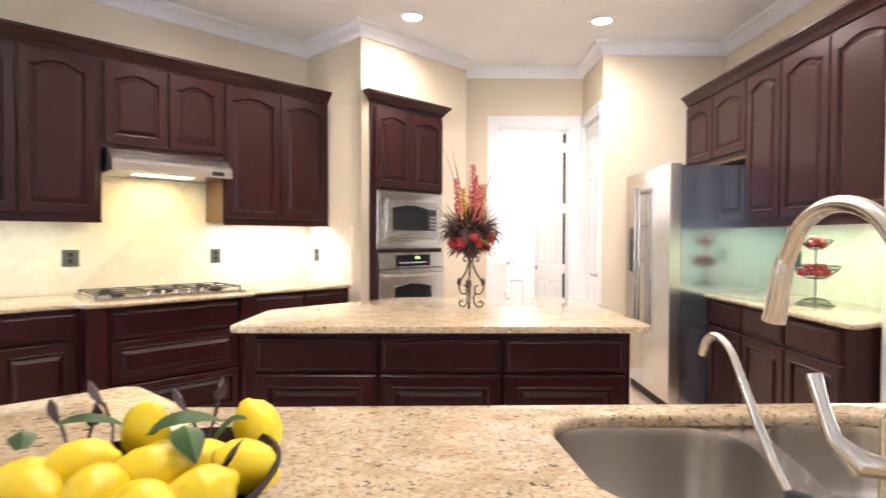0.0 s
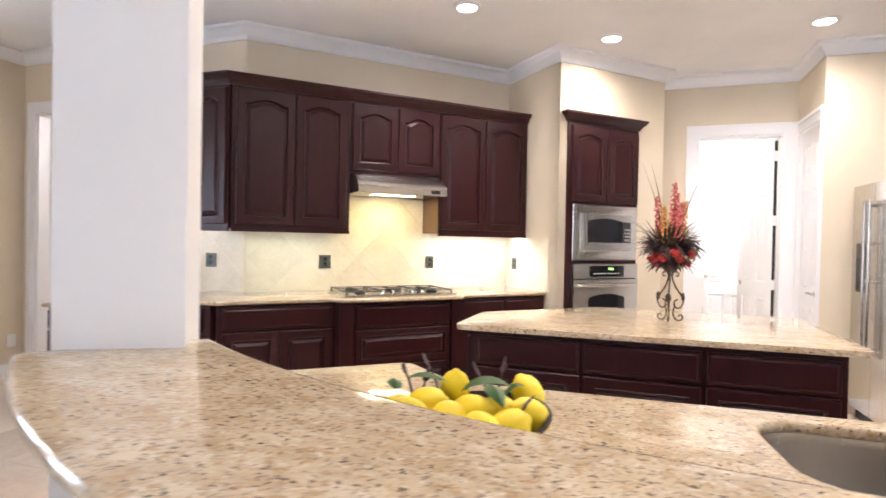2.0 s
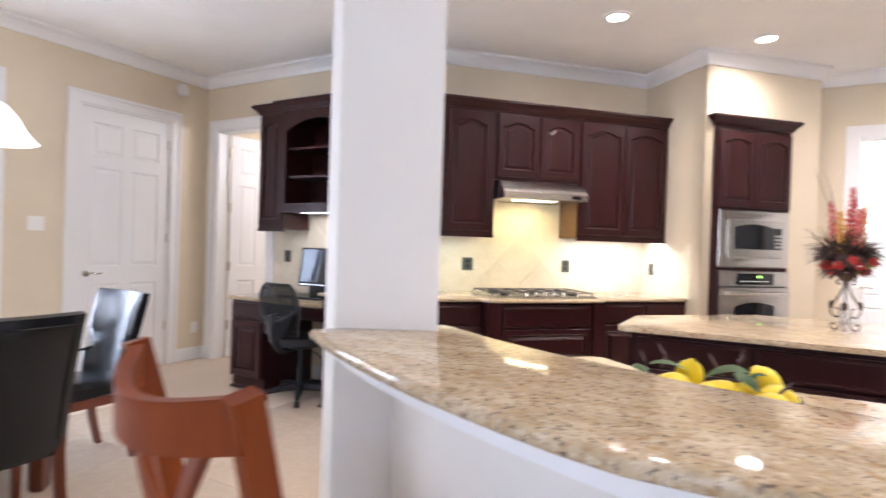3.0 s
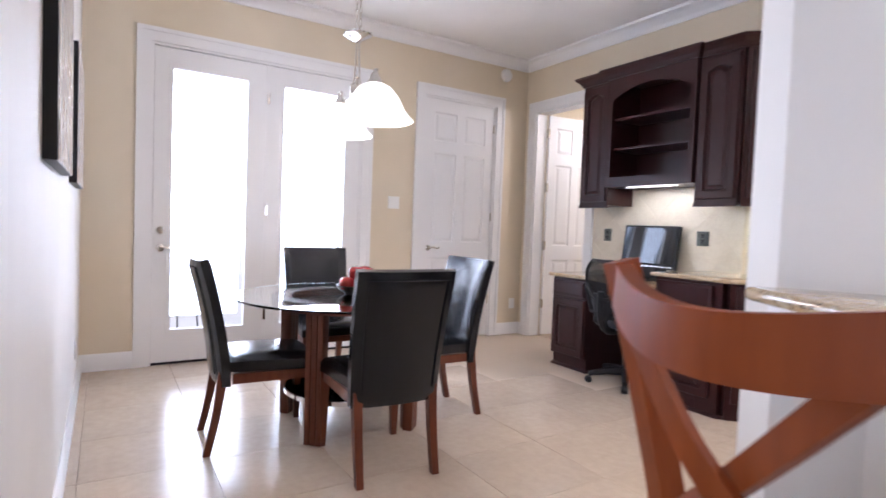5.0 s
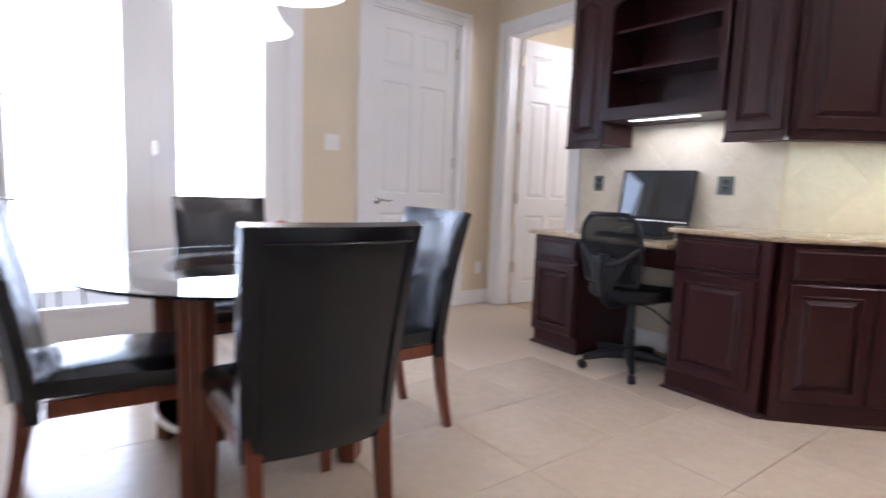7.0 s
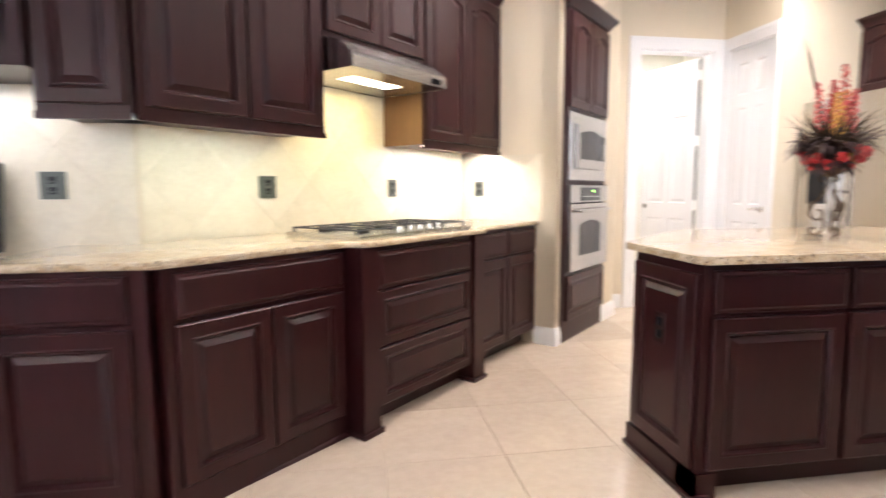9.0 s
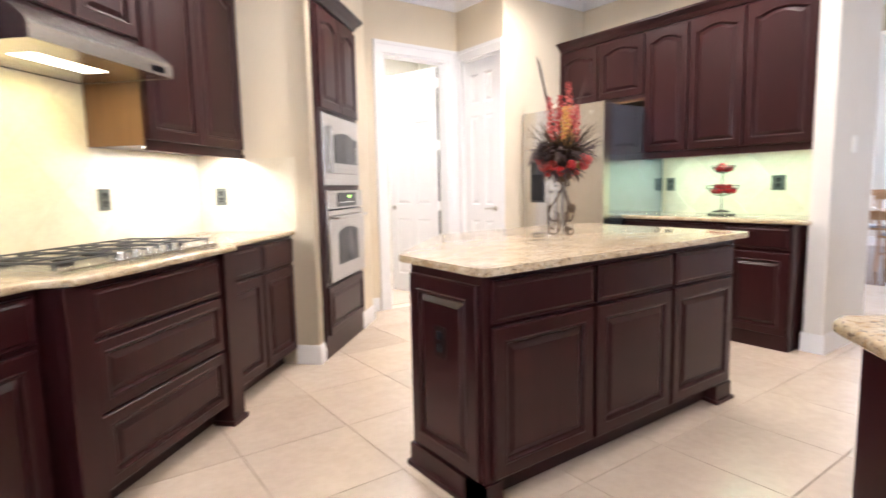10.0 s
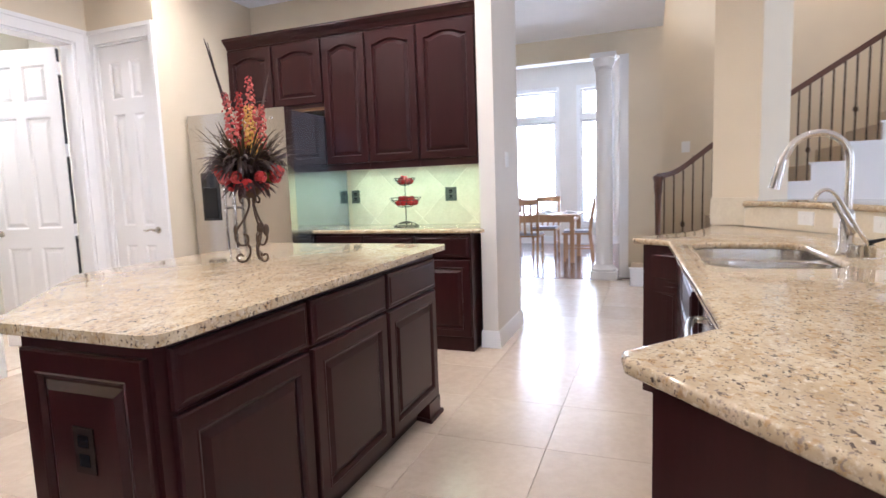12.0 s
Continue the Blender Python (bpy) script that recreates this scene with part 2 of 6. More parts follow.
# ---- mesh helpers ----
def box(bm, lo, hi, m=None):
    vs = [bm.verts.new(Vector((x, y, z)) if m is None else m @ Vector((x, y, z))) for z in (lo[2], hi[2]) for y in (lo[1], hi[1]) for x in (lo[0], hi[0])]
    for f in ((0, 2, 3, 1), (4, 5, 7, 6), (0, 1, 5, 4), (2, 6, 7, 3), (0, 4, 6, 2), (1, 3, 7, 5)):
        bm.faces.new([vs[i] for i in f])
    return vs


def soften(bm, w, seg=2, angle=0.6):
    es = [e for e in bm.edges if len(e.link_faces) == 2 and e.calc_face_angle(0) > angle]
    bmesh.ops.bevel(bm, geom=es, offset=w, segments=seg, affect="EDGES", profile=0.6, clamp_overlap=True)
    return bm


def bx(lo, hi, w=0.0, seg=2, m=None):
    bm = bmesh.new()
    box(bm, lo, hi, m)
    return soften(bm, w, seg) if w else bm


def prism(bm, pts, z0, z1):
    lo = [bm.verts.new((x, y, z0)) for x, y in pts]
    hi = [bm.verts.new((x, y, z1)) for x, y in pts]
    n = len(pts)
    bm.faces.new(lo[::-1])
    bm.faces.new(hi)
    for i in range(n):
        bm.faces.new((lo[i], lo[(i + 1) % n], hi[(i + 1) % n], hi[i]))
    return bm


def lathe(bm, prof, n=24, at=(0, 0, 0), m=None):
    rings = []
    for r, z in prof:
        ring = []
        for i in range(n):
            p = Vector((at[0] + r * math.cos(2 * math.pi * i / n), at[1] + r * math.sin(2 * math.pi * i / n), at[2] + z))
            ring.append(bm.verts.new(m @ p if m else p))
        rings.append(ring)
    for a, b in zip(rings, rings[1:]):
        for i in range(n):
            bm.faces.new((a[i], a[(i + 1) % n], b[(i + 1) % n], b[i]))
    for ring, flip in ((rings[0], True), (rings[-1], False)):
        if (ring[0].co - ring[n // 2].co).length > 1e-4:
            bm.faces.new(ring[::-1] if flip else ring)
    return bm


def tube(bm, pts, r, n=8, closed=False):
    pts = [Vector(p) for p in pts]
    rs = r if isinstance(r, (list, tuple)) else [r] * len(pts)
    rings, side = [], None
    for i, p in enumerate(pts):
        d = (pts[min(i + 1, len(pts) - 1)] - pts[max(i - 1, 0)]).normalized()
        if side is None:
            side = d.orthogonal().normalized()
        side = (side - d * side.dot(d)).normalized()
        up = d.cross(side)
        rings.append([bm.verts.new(p + rs[i] * (math.cos(2 * math.pi * k / n) * side + math.sin(2 * math.pi * k / n) * up)) for k in range(n)])
    for a, b in zip(rings, rings[1:]):
        for i in range(n):
            bm.faces.new((a[i], a[(i + 1) % n], b[(i + 1) % n], b[i]))
    bm.faces.new(rings[0][::-1])
    bm.faces.new(rings[-1])
    return bm


def curve_pts(ctrl, n=8):
    """A smooth line through the control points."""
    c = [Vector(p) for p in ctrl]
    c = [c[0] * 2 - c[1]] + c + [c[-1] * 2 - c[-2]]
    out = []
    for i in range(1, len(c) - 2):
        for k in range(n):
            t = k / n
            a, b, d, e = c[i - 1], c[i], c[i + 1], c[i + 2]
            out.append(0.5 * (2 * b + (d - a) * t + (2 * a - 5 * b + 4 * d - e) * t * t + (3 * b - a - 3 * d + e) * t ** 3))
    return out + [c[-2]]


def ball(bm, at, r, sq=(1, 1, 1), sub=2, m=None):
    mm = Matrix.Translation(at) @ (m or Matrix()) @ Matrix.Diagonal((r * sq[0], r * sq[1], r * sq[2], 1))
    bmesh.ops.create_icosphere(bm, subdivisions=sub, radius=1, matrix=mm)
    return bm


def sweep(path, prof, closed=False):
    """A moulding along a floor-plan line: prof is a closed outline of (out from the wall to the right of travel, z)."""
    bm = bmesh.new()
    pts = [Vector(p) for p in path]
    rings = []
    for i, p in enumerate(pts):
        d0 = (p - pts[i - 1]).normalized() if i else (pts[1] - p).normalized()
        d1 = (pts[i + 1] - p).normalized() if i < len(pts) - 1 else d0
        n0, n1 = Vector((d0.y, -d0.x)), Vector((d1.y, -d1.x))
        mit = (n0 + n1)
        mit = mit / max(0.3, mit.dot(n0)) if mit.length > 1e-6 else n0
        rings.append([bm.verts.new((p.x + mit.x * o, p.y + mit.y * o, z)) for o, z in prof])
    k = len(prof)
    for a, b in zip(rings, rings[1:]):
        for i in range(k):
            bm.faces.new((a[i], b[i], b[(i + 1) % k], a[(i + 1) % k]))
    bm.faces.new(rings[0])
    bm.faces.new(rings[-1][::-1])
    return bm


def link_mesh(name, bm, material, smooth=True, crease=38):
    bmesh.ops.recalc_face_normals(bm, faces=bm.faces[:])
    me = bpy.data.meshes.new(name)
    bm.to_mesh(me)
    bm.free()
    me.materials.append(material)
    if smooth:
        me.shade_smooth()
        me.set_sharp_from_angle(angle=radians(crease))
    return new(name, me)


def part(name, bm, material, parent, label="", smooth=True, crease=38):
    ob = link_mesh(name, bm, material, smooth, crease)
    ob.parent = parent
    if label:
        ob["label"] = label
    return ob


def thing(name, label, category, m=None, group="", kind=""):
    ob = new(name)
    ob.empty_display_size = 0.1
    if m is not None:
        ob.matrix_world = m
    return tagged(ob, label, category, group, kind)


def solid(name, bm, material, label, category="", group="", kind="", m=None, smooth=True, crease=38):
    ob = link_mesh(name, bm, material, smooth, crease)
    if m is not None:
        ob.matrix_world = m
    return tagged(ob, label, category, group, kind)


# ---- setting: walls ----
CEILZ = 3.06


def wall(name, p0, p1, label, material=WALL, z0=0.0, z1=CEILZ, thick=0.14, holes=(), ext=(0, 0)):
    """A wall whose room face runs from p0 (left, seen from the room) to p1; holes are (from, to, bottom, top)."""
    a, b = Vector(p0), Vector(p1)
    d = b - a
    L = d.length
    m = Matrix.Translation((a.x, a.y, 0)) @ Matrix.Rotation(math.atan2(d.y, d.x), 4, "Z")
    bm = bmesh.new()
    x = -ext[0]
    for h0, h1, hz0, hz1 in sorted(holes):
        box(bm, (x, 0, z0), (h0, thick, z1))
        if hz1 < z1:
            box(bm, (h0, 0, hz1), (h1, thick, z1))
        if hz0 > z0:
            box(bm, (h0, 0, z0), (h1, thick, hz0))
        x = h1
    box(bm, (x, 0, z0), (L + ext[1], thick, z1))
    ob = solid(name, bm, material, label, "wall", kind="structure", m=m, smooth=False)
    return ob


R2 = math.sqrt(2)


def uv(u, v):
    return ((u - v) / R2, (u + v) / R2)


A = (-5.65, -0.45)
B = (-5.65, 3.74)
C = (-3.104, 3.74)
D = uv(2.95, 4.844)
E_ = uv(2.95, 4.03)
F = uv(4.22, 4.03)
G = (F[0], 6.1)
H = (1.345, 6.1)
I = (1.345, 5.38)
J = (2.45, 5.38)
K = (2.45, 3.05)
wall("wall_garden", A, B, "beige painted wall with glazed garden doors", holes=[(0.45, 2.20, 0, 2.52), (2.87, 3.76, 0, 2.50)], ext=(0.14, 0.14))
wall("wall_desk", B, C, "beige painted wall behind the built-in desk", holes=[(0.17, 0.96, 0, 2.48)])
wall("wall_cooktop", C, D, "beige painted diagonal wall behind the cooktop", ext=(0.0, 0.1))
wall("wall_side", D, E_, "beige painted return wall beside the oven tower")
wall("wall_oven", E_, F, "beige painted diagonal wall round the oven tower", holes=[(0.08, 0.92, 0.0, 2.44)])
wall("wall_return", F, G, "short beige painted return wall")
wall("wall_laundry", G, H, "beige painted wall with the laundry doorway", holes=[(0.336, 1.10, 0, 2.45)], ext=(0.14, 0.14))
wall("wall_pantry", H, I, "beige painted wall with the pantry door", holes=[(0.08, 0.66, 0, 2.44)])
wall("wall_fridge", I, J, "beige painted wall beside the refrigerator", ext=(-0.14, 0.14))
wall("wall_right", J, K, "beige painted wall behind the side counter", thick=0.30)
solid("wall_wing", soften(bx((2.0, 2.93, 0), (2.75, 3.05, CEILZ)), 0.02, 3), WALLPALE, "pale painted wing wall at the end of the counter", "wall", kind="structure")
wall("wall_hall_west", (2.75, 3.05), (2.75, 4.6), "pale painted hall wall", WALLPALE)
wall("wall_hall_north", (2.75, 4.6), (5.4, 4.6), "pale painted hall wall", WALL, ext=(0, 0.0))
wall("wall_dining_opening", (5.4, 4.6), (5.4, 1.74), "beige wall with a wide opening to the dining room", holes=[(0.15, 2.42, 0, 2.78)], z1=5.6, thick=0.18)
wall("wall_stair_end", (5.58, 1.74), (5.9, 1.74), "beige wall at the foot of the stairs", z1=5.6)
wall("wall_stair", (5.9, 1.74), (5.9, -4.5), "beige wall along the staircase", z1=5.6)
wall("wall_living_south", (5.9, -4.5), (-2.0, -4.5), "pale painted living room wall with windows", WALLPALE, holes=[(2.55, 3.85, 0.6, 2.5), (4.35, 5.65, 0.6, 2.5), (6.15, 7.45, 0.6, 2.5)], z1=5.6)
wall("wall_living_west", (-2.0, -4.5), (-2.0, -0.45), "pale painted living room wall", WALLPALE)
# cool glancing daylight is put into this wall's colour
wall("wall_breakfast", (-2.0, -0.45), A, "breakfast room wall in a paler tone that holds its daylight", WALLPALE)
wall("wall_landing", (3.9, -4.5), (3.9, 1.74), "beige upper wall above the stair opening", z0=3.2, z1=5.6, thick=0.1)

# floors and ceilings
solid("floor", bx((-5.8, -4.6, -0.12), (5.45, 6.25, -0.006)), GROUT, "beige grout bed under the floor tiles", "floor", kind="structure", smooth=False)
bm = bmesh.new()
box(bm, (-5.8, -4.65, CEILZ), (3.9, 6.25, 3.2))
box(bm, (3.9, 1.74, CEILZ), (5.5, 6.25, 3.2))
solid("ceiling", bm, CEIL, "smooth off-white painted ceiling", "ceiling", kind="structure", smooth=False)
solid("ceiling_stairwell", bx((3.8, -4.65, 5.6), (6.1, 1.9, 5.7)), CEIL, "white painted ceiling over the staircase", "ceiling", kind="structure", smooth=False)

CROWN = [(0.0, 2.945), (0.014, 2.945), (0.018, 2.965), (0.03, 2.985), (0.055, 3.005), (0.072, 3.03), (0.09, 3.036), (0.09, 3.059), (0.0, 3.059)]
solid("crown_moulding", sweep([(-2.0, -0.45), A, B, C, D, E_, F, G, H, I, J, K], [(o, z) for o, z in CROWN]), WHITE, "white painted crown moulding along the ceiling", "trim", kind="structure")
BASEB = [(0.0, 0.0), (0.018, 0.0), (0.018, 0.085), (0.013, 0.10), (0.013, 0.115), (0.005, 0.13), (0.0, 0.13)]


def baseboard(path):
    solid("baseboard", sweep(path, BASEB), WHITE, "white painted moulded baseboard", "trim", kind="structure")


baseboard([(-2.0, -0.45), A, (-5.65, -0.075)])
baseboard([(-5.65, 1.83), (-5.65, 2.315)])
baseboard([(-5.65, 3.415), B, (-5.6, 3.74)])
baseboard([(-4.02, 3.74), (-3.42, 3.74)])
baseboard([uv(2.95, 4.19), E_, uv(3.028, 4.03)])
baseboard([uv(3.875, 4.03), F, G, (0.35, 6.1)])
baseboard([I, (1.53, 5.38)])
baseboard([(1.985, 3.06), (2.0, 3.06), (2.0, 2.93), (2.75, 2.93), (2.75, 4.6), (5.4, 4.6), (5.4, 4.46)][1:])
baseboard([(5.4, 2.17), (5.4, 1.74), (5.56, 1.74)])

# ---- cabinets ----
def outline(x0, z0, x1, z1, ins, arch, n=20):
    """A panel's outline, with a raised curve on top where arch > 0."""
    pts = [(x0 + ins, z0 + ins), (x1 - ins, z0 + ins)]
    for i in range(n + 1):
        t = 1 - 2 * i / n
        x = (x0 + x1) / 2 + t * ((x1 - x0) / 2 - ins)
        k = min(1, abs(t) / 0.80)
        lift = 0.75 * (1 - k * k)
        pts.append((x, z1 - ins - arch * (1 - lift)))
    return pts


def raised_door(bm, x0, z0, x1, z1, y, arch=0.0, frame=0.055, thick=0.02, flat=False):
    """A frame-and-panel door that faces -y, its back at y."""
    n = 20 if arch else 1
    rim = [(0.0, -0.0), (0.0, -(thick - 0.005)), (0.005, -thick)]
    loops = []
    for ins, d in rim:
        pts = outline(x0, z0, x1, z1, ins, 0.0, n)
        loops.append([bm.verts.new((px, y + d, pz)) for px, pz in pts])
    steps = [(frame - 0.004, -thick), (frame, -thick - 0.003), (frame + 0.006, -thick - 0.001), (frame + 0.012, -thick + 0.011), (frame + 0.018, -thick + 0.011), (frame + 0.037, -thick + 0.001), (frame + 0.040, -thick - 0.0005)]
    if flat:
        steps = [(0.014, -thick), (0.022, -thick - 0.004), (0.03, -thick - 0.004)]
    for ins, d in steps:
        pts = outline(x0, z0, x1, z1, ins, arch, n)
        loops.append([bm.verts.new((px, y + d, pz)) for px, pz in pts])
    k = len(loops[0])
    for a, b in zip(loops, loops[1:]):
        for i in range(k):
            bm.faces.new((a[i], a[(i + 1) % k], b[(i + 1) % k], b[i]))
    bm.faces.new(loops[-1])
    bm.faces.new(loops[0][::-1])
    return bm


def door_part(parent, x0, z0, x1, z1, y, arch=0.0, frame=0.055, name="door"):
    return part(name, raised_door(bmesh.new(), x0, z0, x1, z1, y, arch, frame), CHERRY, parent, crease=9)


def drawer_part(parent, x0, z0, x1, z1, y, panel=False):
    return part("drawer_front", raised_door(bmesh.new(), x0, z0, x1, z1, y, 0, 0.045, flat=not panel), CHERRY, parent, crease=9)


def wall_unit(name, label, m, x0, x1, z0, z1, front, back, doors, arch=0.05, side=True, gap=0.004, rail=True):
    """A wall cabinet in the frame m (x along the wall, front towards -y)."""
    t = thing(name, label, "cabinet", m, "wall cabinets")
    bm = bx((x0 + 0.0015, front, z0), (x1 - 0.0015, back, z1))
    part("body", bm, CHERRY, t, smooth=False)
    for a, b in doors:
        door_part(t, a + gap, z0 + 0.03, b - gap, z1 - 0.02, front, arch)
    if rail:
        part("light_rail", soften(bx((x0 + 0.0015, front - 0.012, z0 - 0.025), (x1 - 0.0015, front + 0.012, z0)), 0.003), CHERRY, t)
    return t


def base_unit(name, label, m, x0, x1, front, back, cols, drawer_z=0.70, top=0.885, toe=0.10, toe_depth=0.07, group="base cabinets", kick=True, body_z0=None):
    """A base cabinet; cols are (x0, x1, kind): 'dd' drawer over door, 'ddd' three drawers, 'd2' one wide drawer over two doors."""
    t = thing(name, label, "cabinet", m, group)
    part("body", bx((x0 + 0.0015, front, body_z0 or toe), (x1 - 0.0015, back, top)), CHERRY, t, smooth=False)
    if kick:
        part("toe_kick", bx((x0 + 0.0015, front + toe_depth, 0.0), (x1 - 0.0015, back, toe)), CHERRY, t, smooth=False)
    g = 0.008
    for a, b, kind in cols:
        if kind == "ddd":
            h = (top - 0.02 - toe - 0.01) / 3.05
            z = toe + 0.015
            for i, hh in enumerate((1.17 * h, 1.12 * h, 0.76 * h)):
                drawer_part(t, a + g, z, b - g, z + hh - 0.012, front, i < 2)
                z += hh
            continue
        drawer_part(t, a + g, drawer_z + 0.008, b - g, top - 0.02, front)
        if kind == "d2":
            mid = (a + b) / 2
            door_part(t, a + g, toe + 0.012, mid - 0.004, drawer_z - 0.012, front)
            door_part(t, mid + 0.004, toe + 0.012, b - g, drawer_z - 0.012, front)
        else:
            door_part(t, a + g, toe + 0.012, b - g, drawer_z - 0.012, front)
    return t


IDENT = Matrix()
RIGHT = Matrix(((0, 1, 0, 0), (-1, 0, 0, 0), (0, 0, 1, 0), (0, 0, 0, 1)))  # x along -y, y along +x
UPZ0, UPZ1 = 1.425, 2.485

# wall cabinets over the cooktop run
wall_unit("wall_cabinet", "dark cherry corner wall cabinet with arched raised-panel doors", DIAG, 0.31, 1.215, UPZ0, UPZ1, 4.51, 4.84, [(0.34, 0.775), (0.775, 1.185)])
wall_unit("wall_cabinet", "short dark cherry wall cabinet above the range hood", DIAG, 1.215, 2.02, 1.90, UPZ1, 4.51, 4.84, [(1.225, 1.625), (1.625, 2.01)], rail=False)
wu = wall_unit("wall_cabinet", "dark cherry wall cabinet with two arched raised-panel doors", DIAG, 2.02, 2.948, UPZ0, UPZ1, 4.51, 4.84, [(2.03, 2.485), (2.485, 2.94)])
# the lamp light on this side is put into its brown
part("side_panel", bx((2.016, 4.515, UPZ0), (2.0205, 4.84, 1.9)), CHERRY_IN, wu, "cabinet side whose lighter brown holds the lamp light", smooth=False)
# wall cabinets over the desk
wall_unit("wall_cabinet", "narrow dark cherry wall cabinet beside the doorway", IDENT, -4.45, -4.13, UPZ0, UPZ1, 3.4, 3.735, [(-4.44, -4.14)], 0.035)
wall_unit("wall_cabinet", "narrow dark cherry wall cabinet with arched panel", IDENT, -3.31, -2.985, UPZ0, UPZ1, 3.4, 3.735, [(-3.30, -3.0)], 0.035)
case = thing("open_bookcase", "dark cherry open bookcase with arched top and two shelves", "bookcase")
for nm, lo, hi in (("side_panel", (-4.128, 3.36, 1.575), (-4.085, 3.735, UPZ1)), ("side_panel", (-3.355, 3.36, 1.575), (-3.312, 3.735, UPZ1)), ("bottom_rail", (-4.085, 3.36, 1.575), (-3.355, 3.735, 1.655)), ("back_panel", (-4.085, 3.715, 1.655), (-3.355, 3.735, UPZ1)), ("top_panel", (-4.085, 3.38, UPZ1 - 0.02), (-3.355, 3.715, UPZ1))):
    part(nm, bx(lo, hi), CHERRY, case, smooth=False)
arch_pts = [(-4.085, UPZ1)] + [(-4.085 + 0.73 * i / 24, 2.30 + 0.10 * math.sin(math.pi * i / 24) ** 0.75) for i in range(25)] + [(-3.355, UPZ1)]
bm = bmesh.new()
fr = [bm.verts.new((x, 3.36, z)) for x, z in arch_pts]
bk = [bm.verts.new((x, 3.38, z)) for x, z in arch_pts]
bm.faces.new(fr)
bm.faces.new(bk[::-1])
for i in range(len(fr)):
    bm.faces.new((fr[i], bk[i], bk[(i + 1) % len(fr)], fr[(i + 1) % len(fr)]))
part("arched_rail", bm, CHERRY, case)
for z in (1.885, 2.14):
    part("shelf", soften(bx((-4.085, 3.40, z), (-3.355, 3.715, z + 0.02)), 0.003), CHERRY, case)
solid("cabinet_cornice", sweep([(-4.45, 3.735), (-4.45, 3.40), (-4.128, 3.40), (-4.128, 3.36), (-3.312, 3.36), (-3.312, 3.40), (-2.985, 3.40), uv(2.948, 4.51)], [(-0.02, 2.4851), (0.012, 2.4851), (0.014, 2.495), (0.022, 2.505), (0.03, 2.52), (0.052, 2.538), (0.058, 2.546), (0.066, 2.55), (0.066, 2.568), (-0.02, 2.568)]), CHERRY, "dark cherry crown moulding along the wall cabinets", "cornice", crease=14)

# wall cabinets over the side counter
for a, b in ((-5.378, -4.90), (-4.90, -4.41)):
    wall_unit("wall_cabinet", "short dark cherry wall cabinet above the refrigerator", RIGHT, a, b, 1.925, UPZ1, 2.11, 2.445, [(a + 0.004, b - 0.004)], 0.045, rail=False)
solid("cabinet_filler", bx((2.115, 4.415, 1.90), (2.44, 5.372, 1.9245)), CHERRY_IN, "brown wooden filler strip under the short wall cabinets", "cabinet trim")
for a, b in ((-4.41, -4.005), (-4.005, -3.56), (-3.56, -3.085)):
    wall_unit("wall_cabinet", "tall dark cherry wall cabinet with arched raised panel", RIGHT, a, b, UPZ0 - 0.01, UPZ1, 2.11, 2.445, [(a + 0.003, b - 0.003)], 0.045)
solid("cabinet_cornice", sweep([(2.11, 5.375), (2.11, 3.085), (2.44, 3.085)], [(-0.02, 2.4851), (0.012, 2.4851), (0.014, 2.495), (0.022, 2.505), (0.03, 2.52), (0.052, 2.538), (0.058, 2.546), (0.066, 2.55), (0.066, 2.568), (-0.02, 2.568)]), CHERRY, "dark cherry crown moulding over the side cabinets", "cornice", crease=14)

# base cabinets, cooktop run
base_unit("base_cabinet", "dark cherry base cabinet, wide drawer over two doors", DIAG, 0.20, 1.03, 4.20, 4.82, [(0.23, 1.01, "d2")], toe_depth=0.0)
ck = base_unit("cooktop_cabinet", "dark cherry cooktop cabinet with three wide drawers, set forward", DIAG, 1.032, 2.078, 4.13, 4.82, [(1.15, 1.96, "ddd")], toe_depth=0.09)
for u in (1.035, 1.965):
    bm = bx((u, 4.095, 0.12), (u + 0.11, 4.135, 0.884), 0.012, 2)
    part("corner_post", bm, CHERRY, ck)
    bm = bmesh.new()
    prism(bm, [(u - 0.012, 4.20), (u - 0.012, 4.085), (u + 0.122, 4.085), (u + 0.122, 4.20)], 0.0, 0.025)
    prism(bm, [(u, 4.20), (u, 4.097), (u + 0.11, 4.097), (u + 0.11, 4.20)], 0.025, 0.12)
    part("foot", soften(bm, 0.008), CHERRY, ck)
base_unit("base_cabinet", "dark cherry base cabinet, two drawers over two doors", DIAG, 2.08, 2.948, 4.20, 4.82, [(2.09, 2.515, "dd"), (2.515, 2.94, "dd")], toe_depth=0.09)
# desk units
base_unit("base_cabinet", "dark cherry base cabinet between desk and cooktop run", IDENT, -3.37, -2.87, 3.10, 3.73, [(-3.36, -2.92, "dd")], toe_depth=0.0)
base_unit("desk_pedestal", "low dark cherry desk pedestal, drawer over door", IDENT, -4.43, -4.04, 3.11, 3.73, [(-4.425, -4.045, "dd")], drawer_z=0.62, top=0.784, toe=0.11, toe_depth=0.03)
SHOE = [(-0.01, 0.0), (0.014, 0.0), (0.014, 0.008), (0.009, 0.016), (0.0, 0.022), (-0.01, 0.022)]
for run in ([(-4.432, 3.70), (-4.432, 3.136), (-4.038, 3.136), (-4.038, 3.70)], [(-3.372, 3.70), (-3.372, 3.098), (-2.872, 3.098), uv(1.028, 4.198)]):
    solid("shoe_moulding", sweep(run, SHOE), CHERRY, "narrow dark cherry moulding along the cabinet foot", "cabinet trim", group="cabinet shoe mouldings")
dk = thing("desk_kneehole_unit", "dark cherry pencil drawer under the desktop", "drawer")
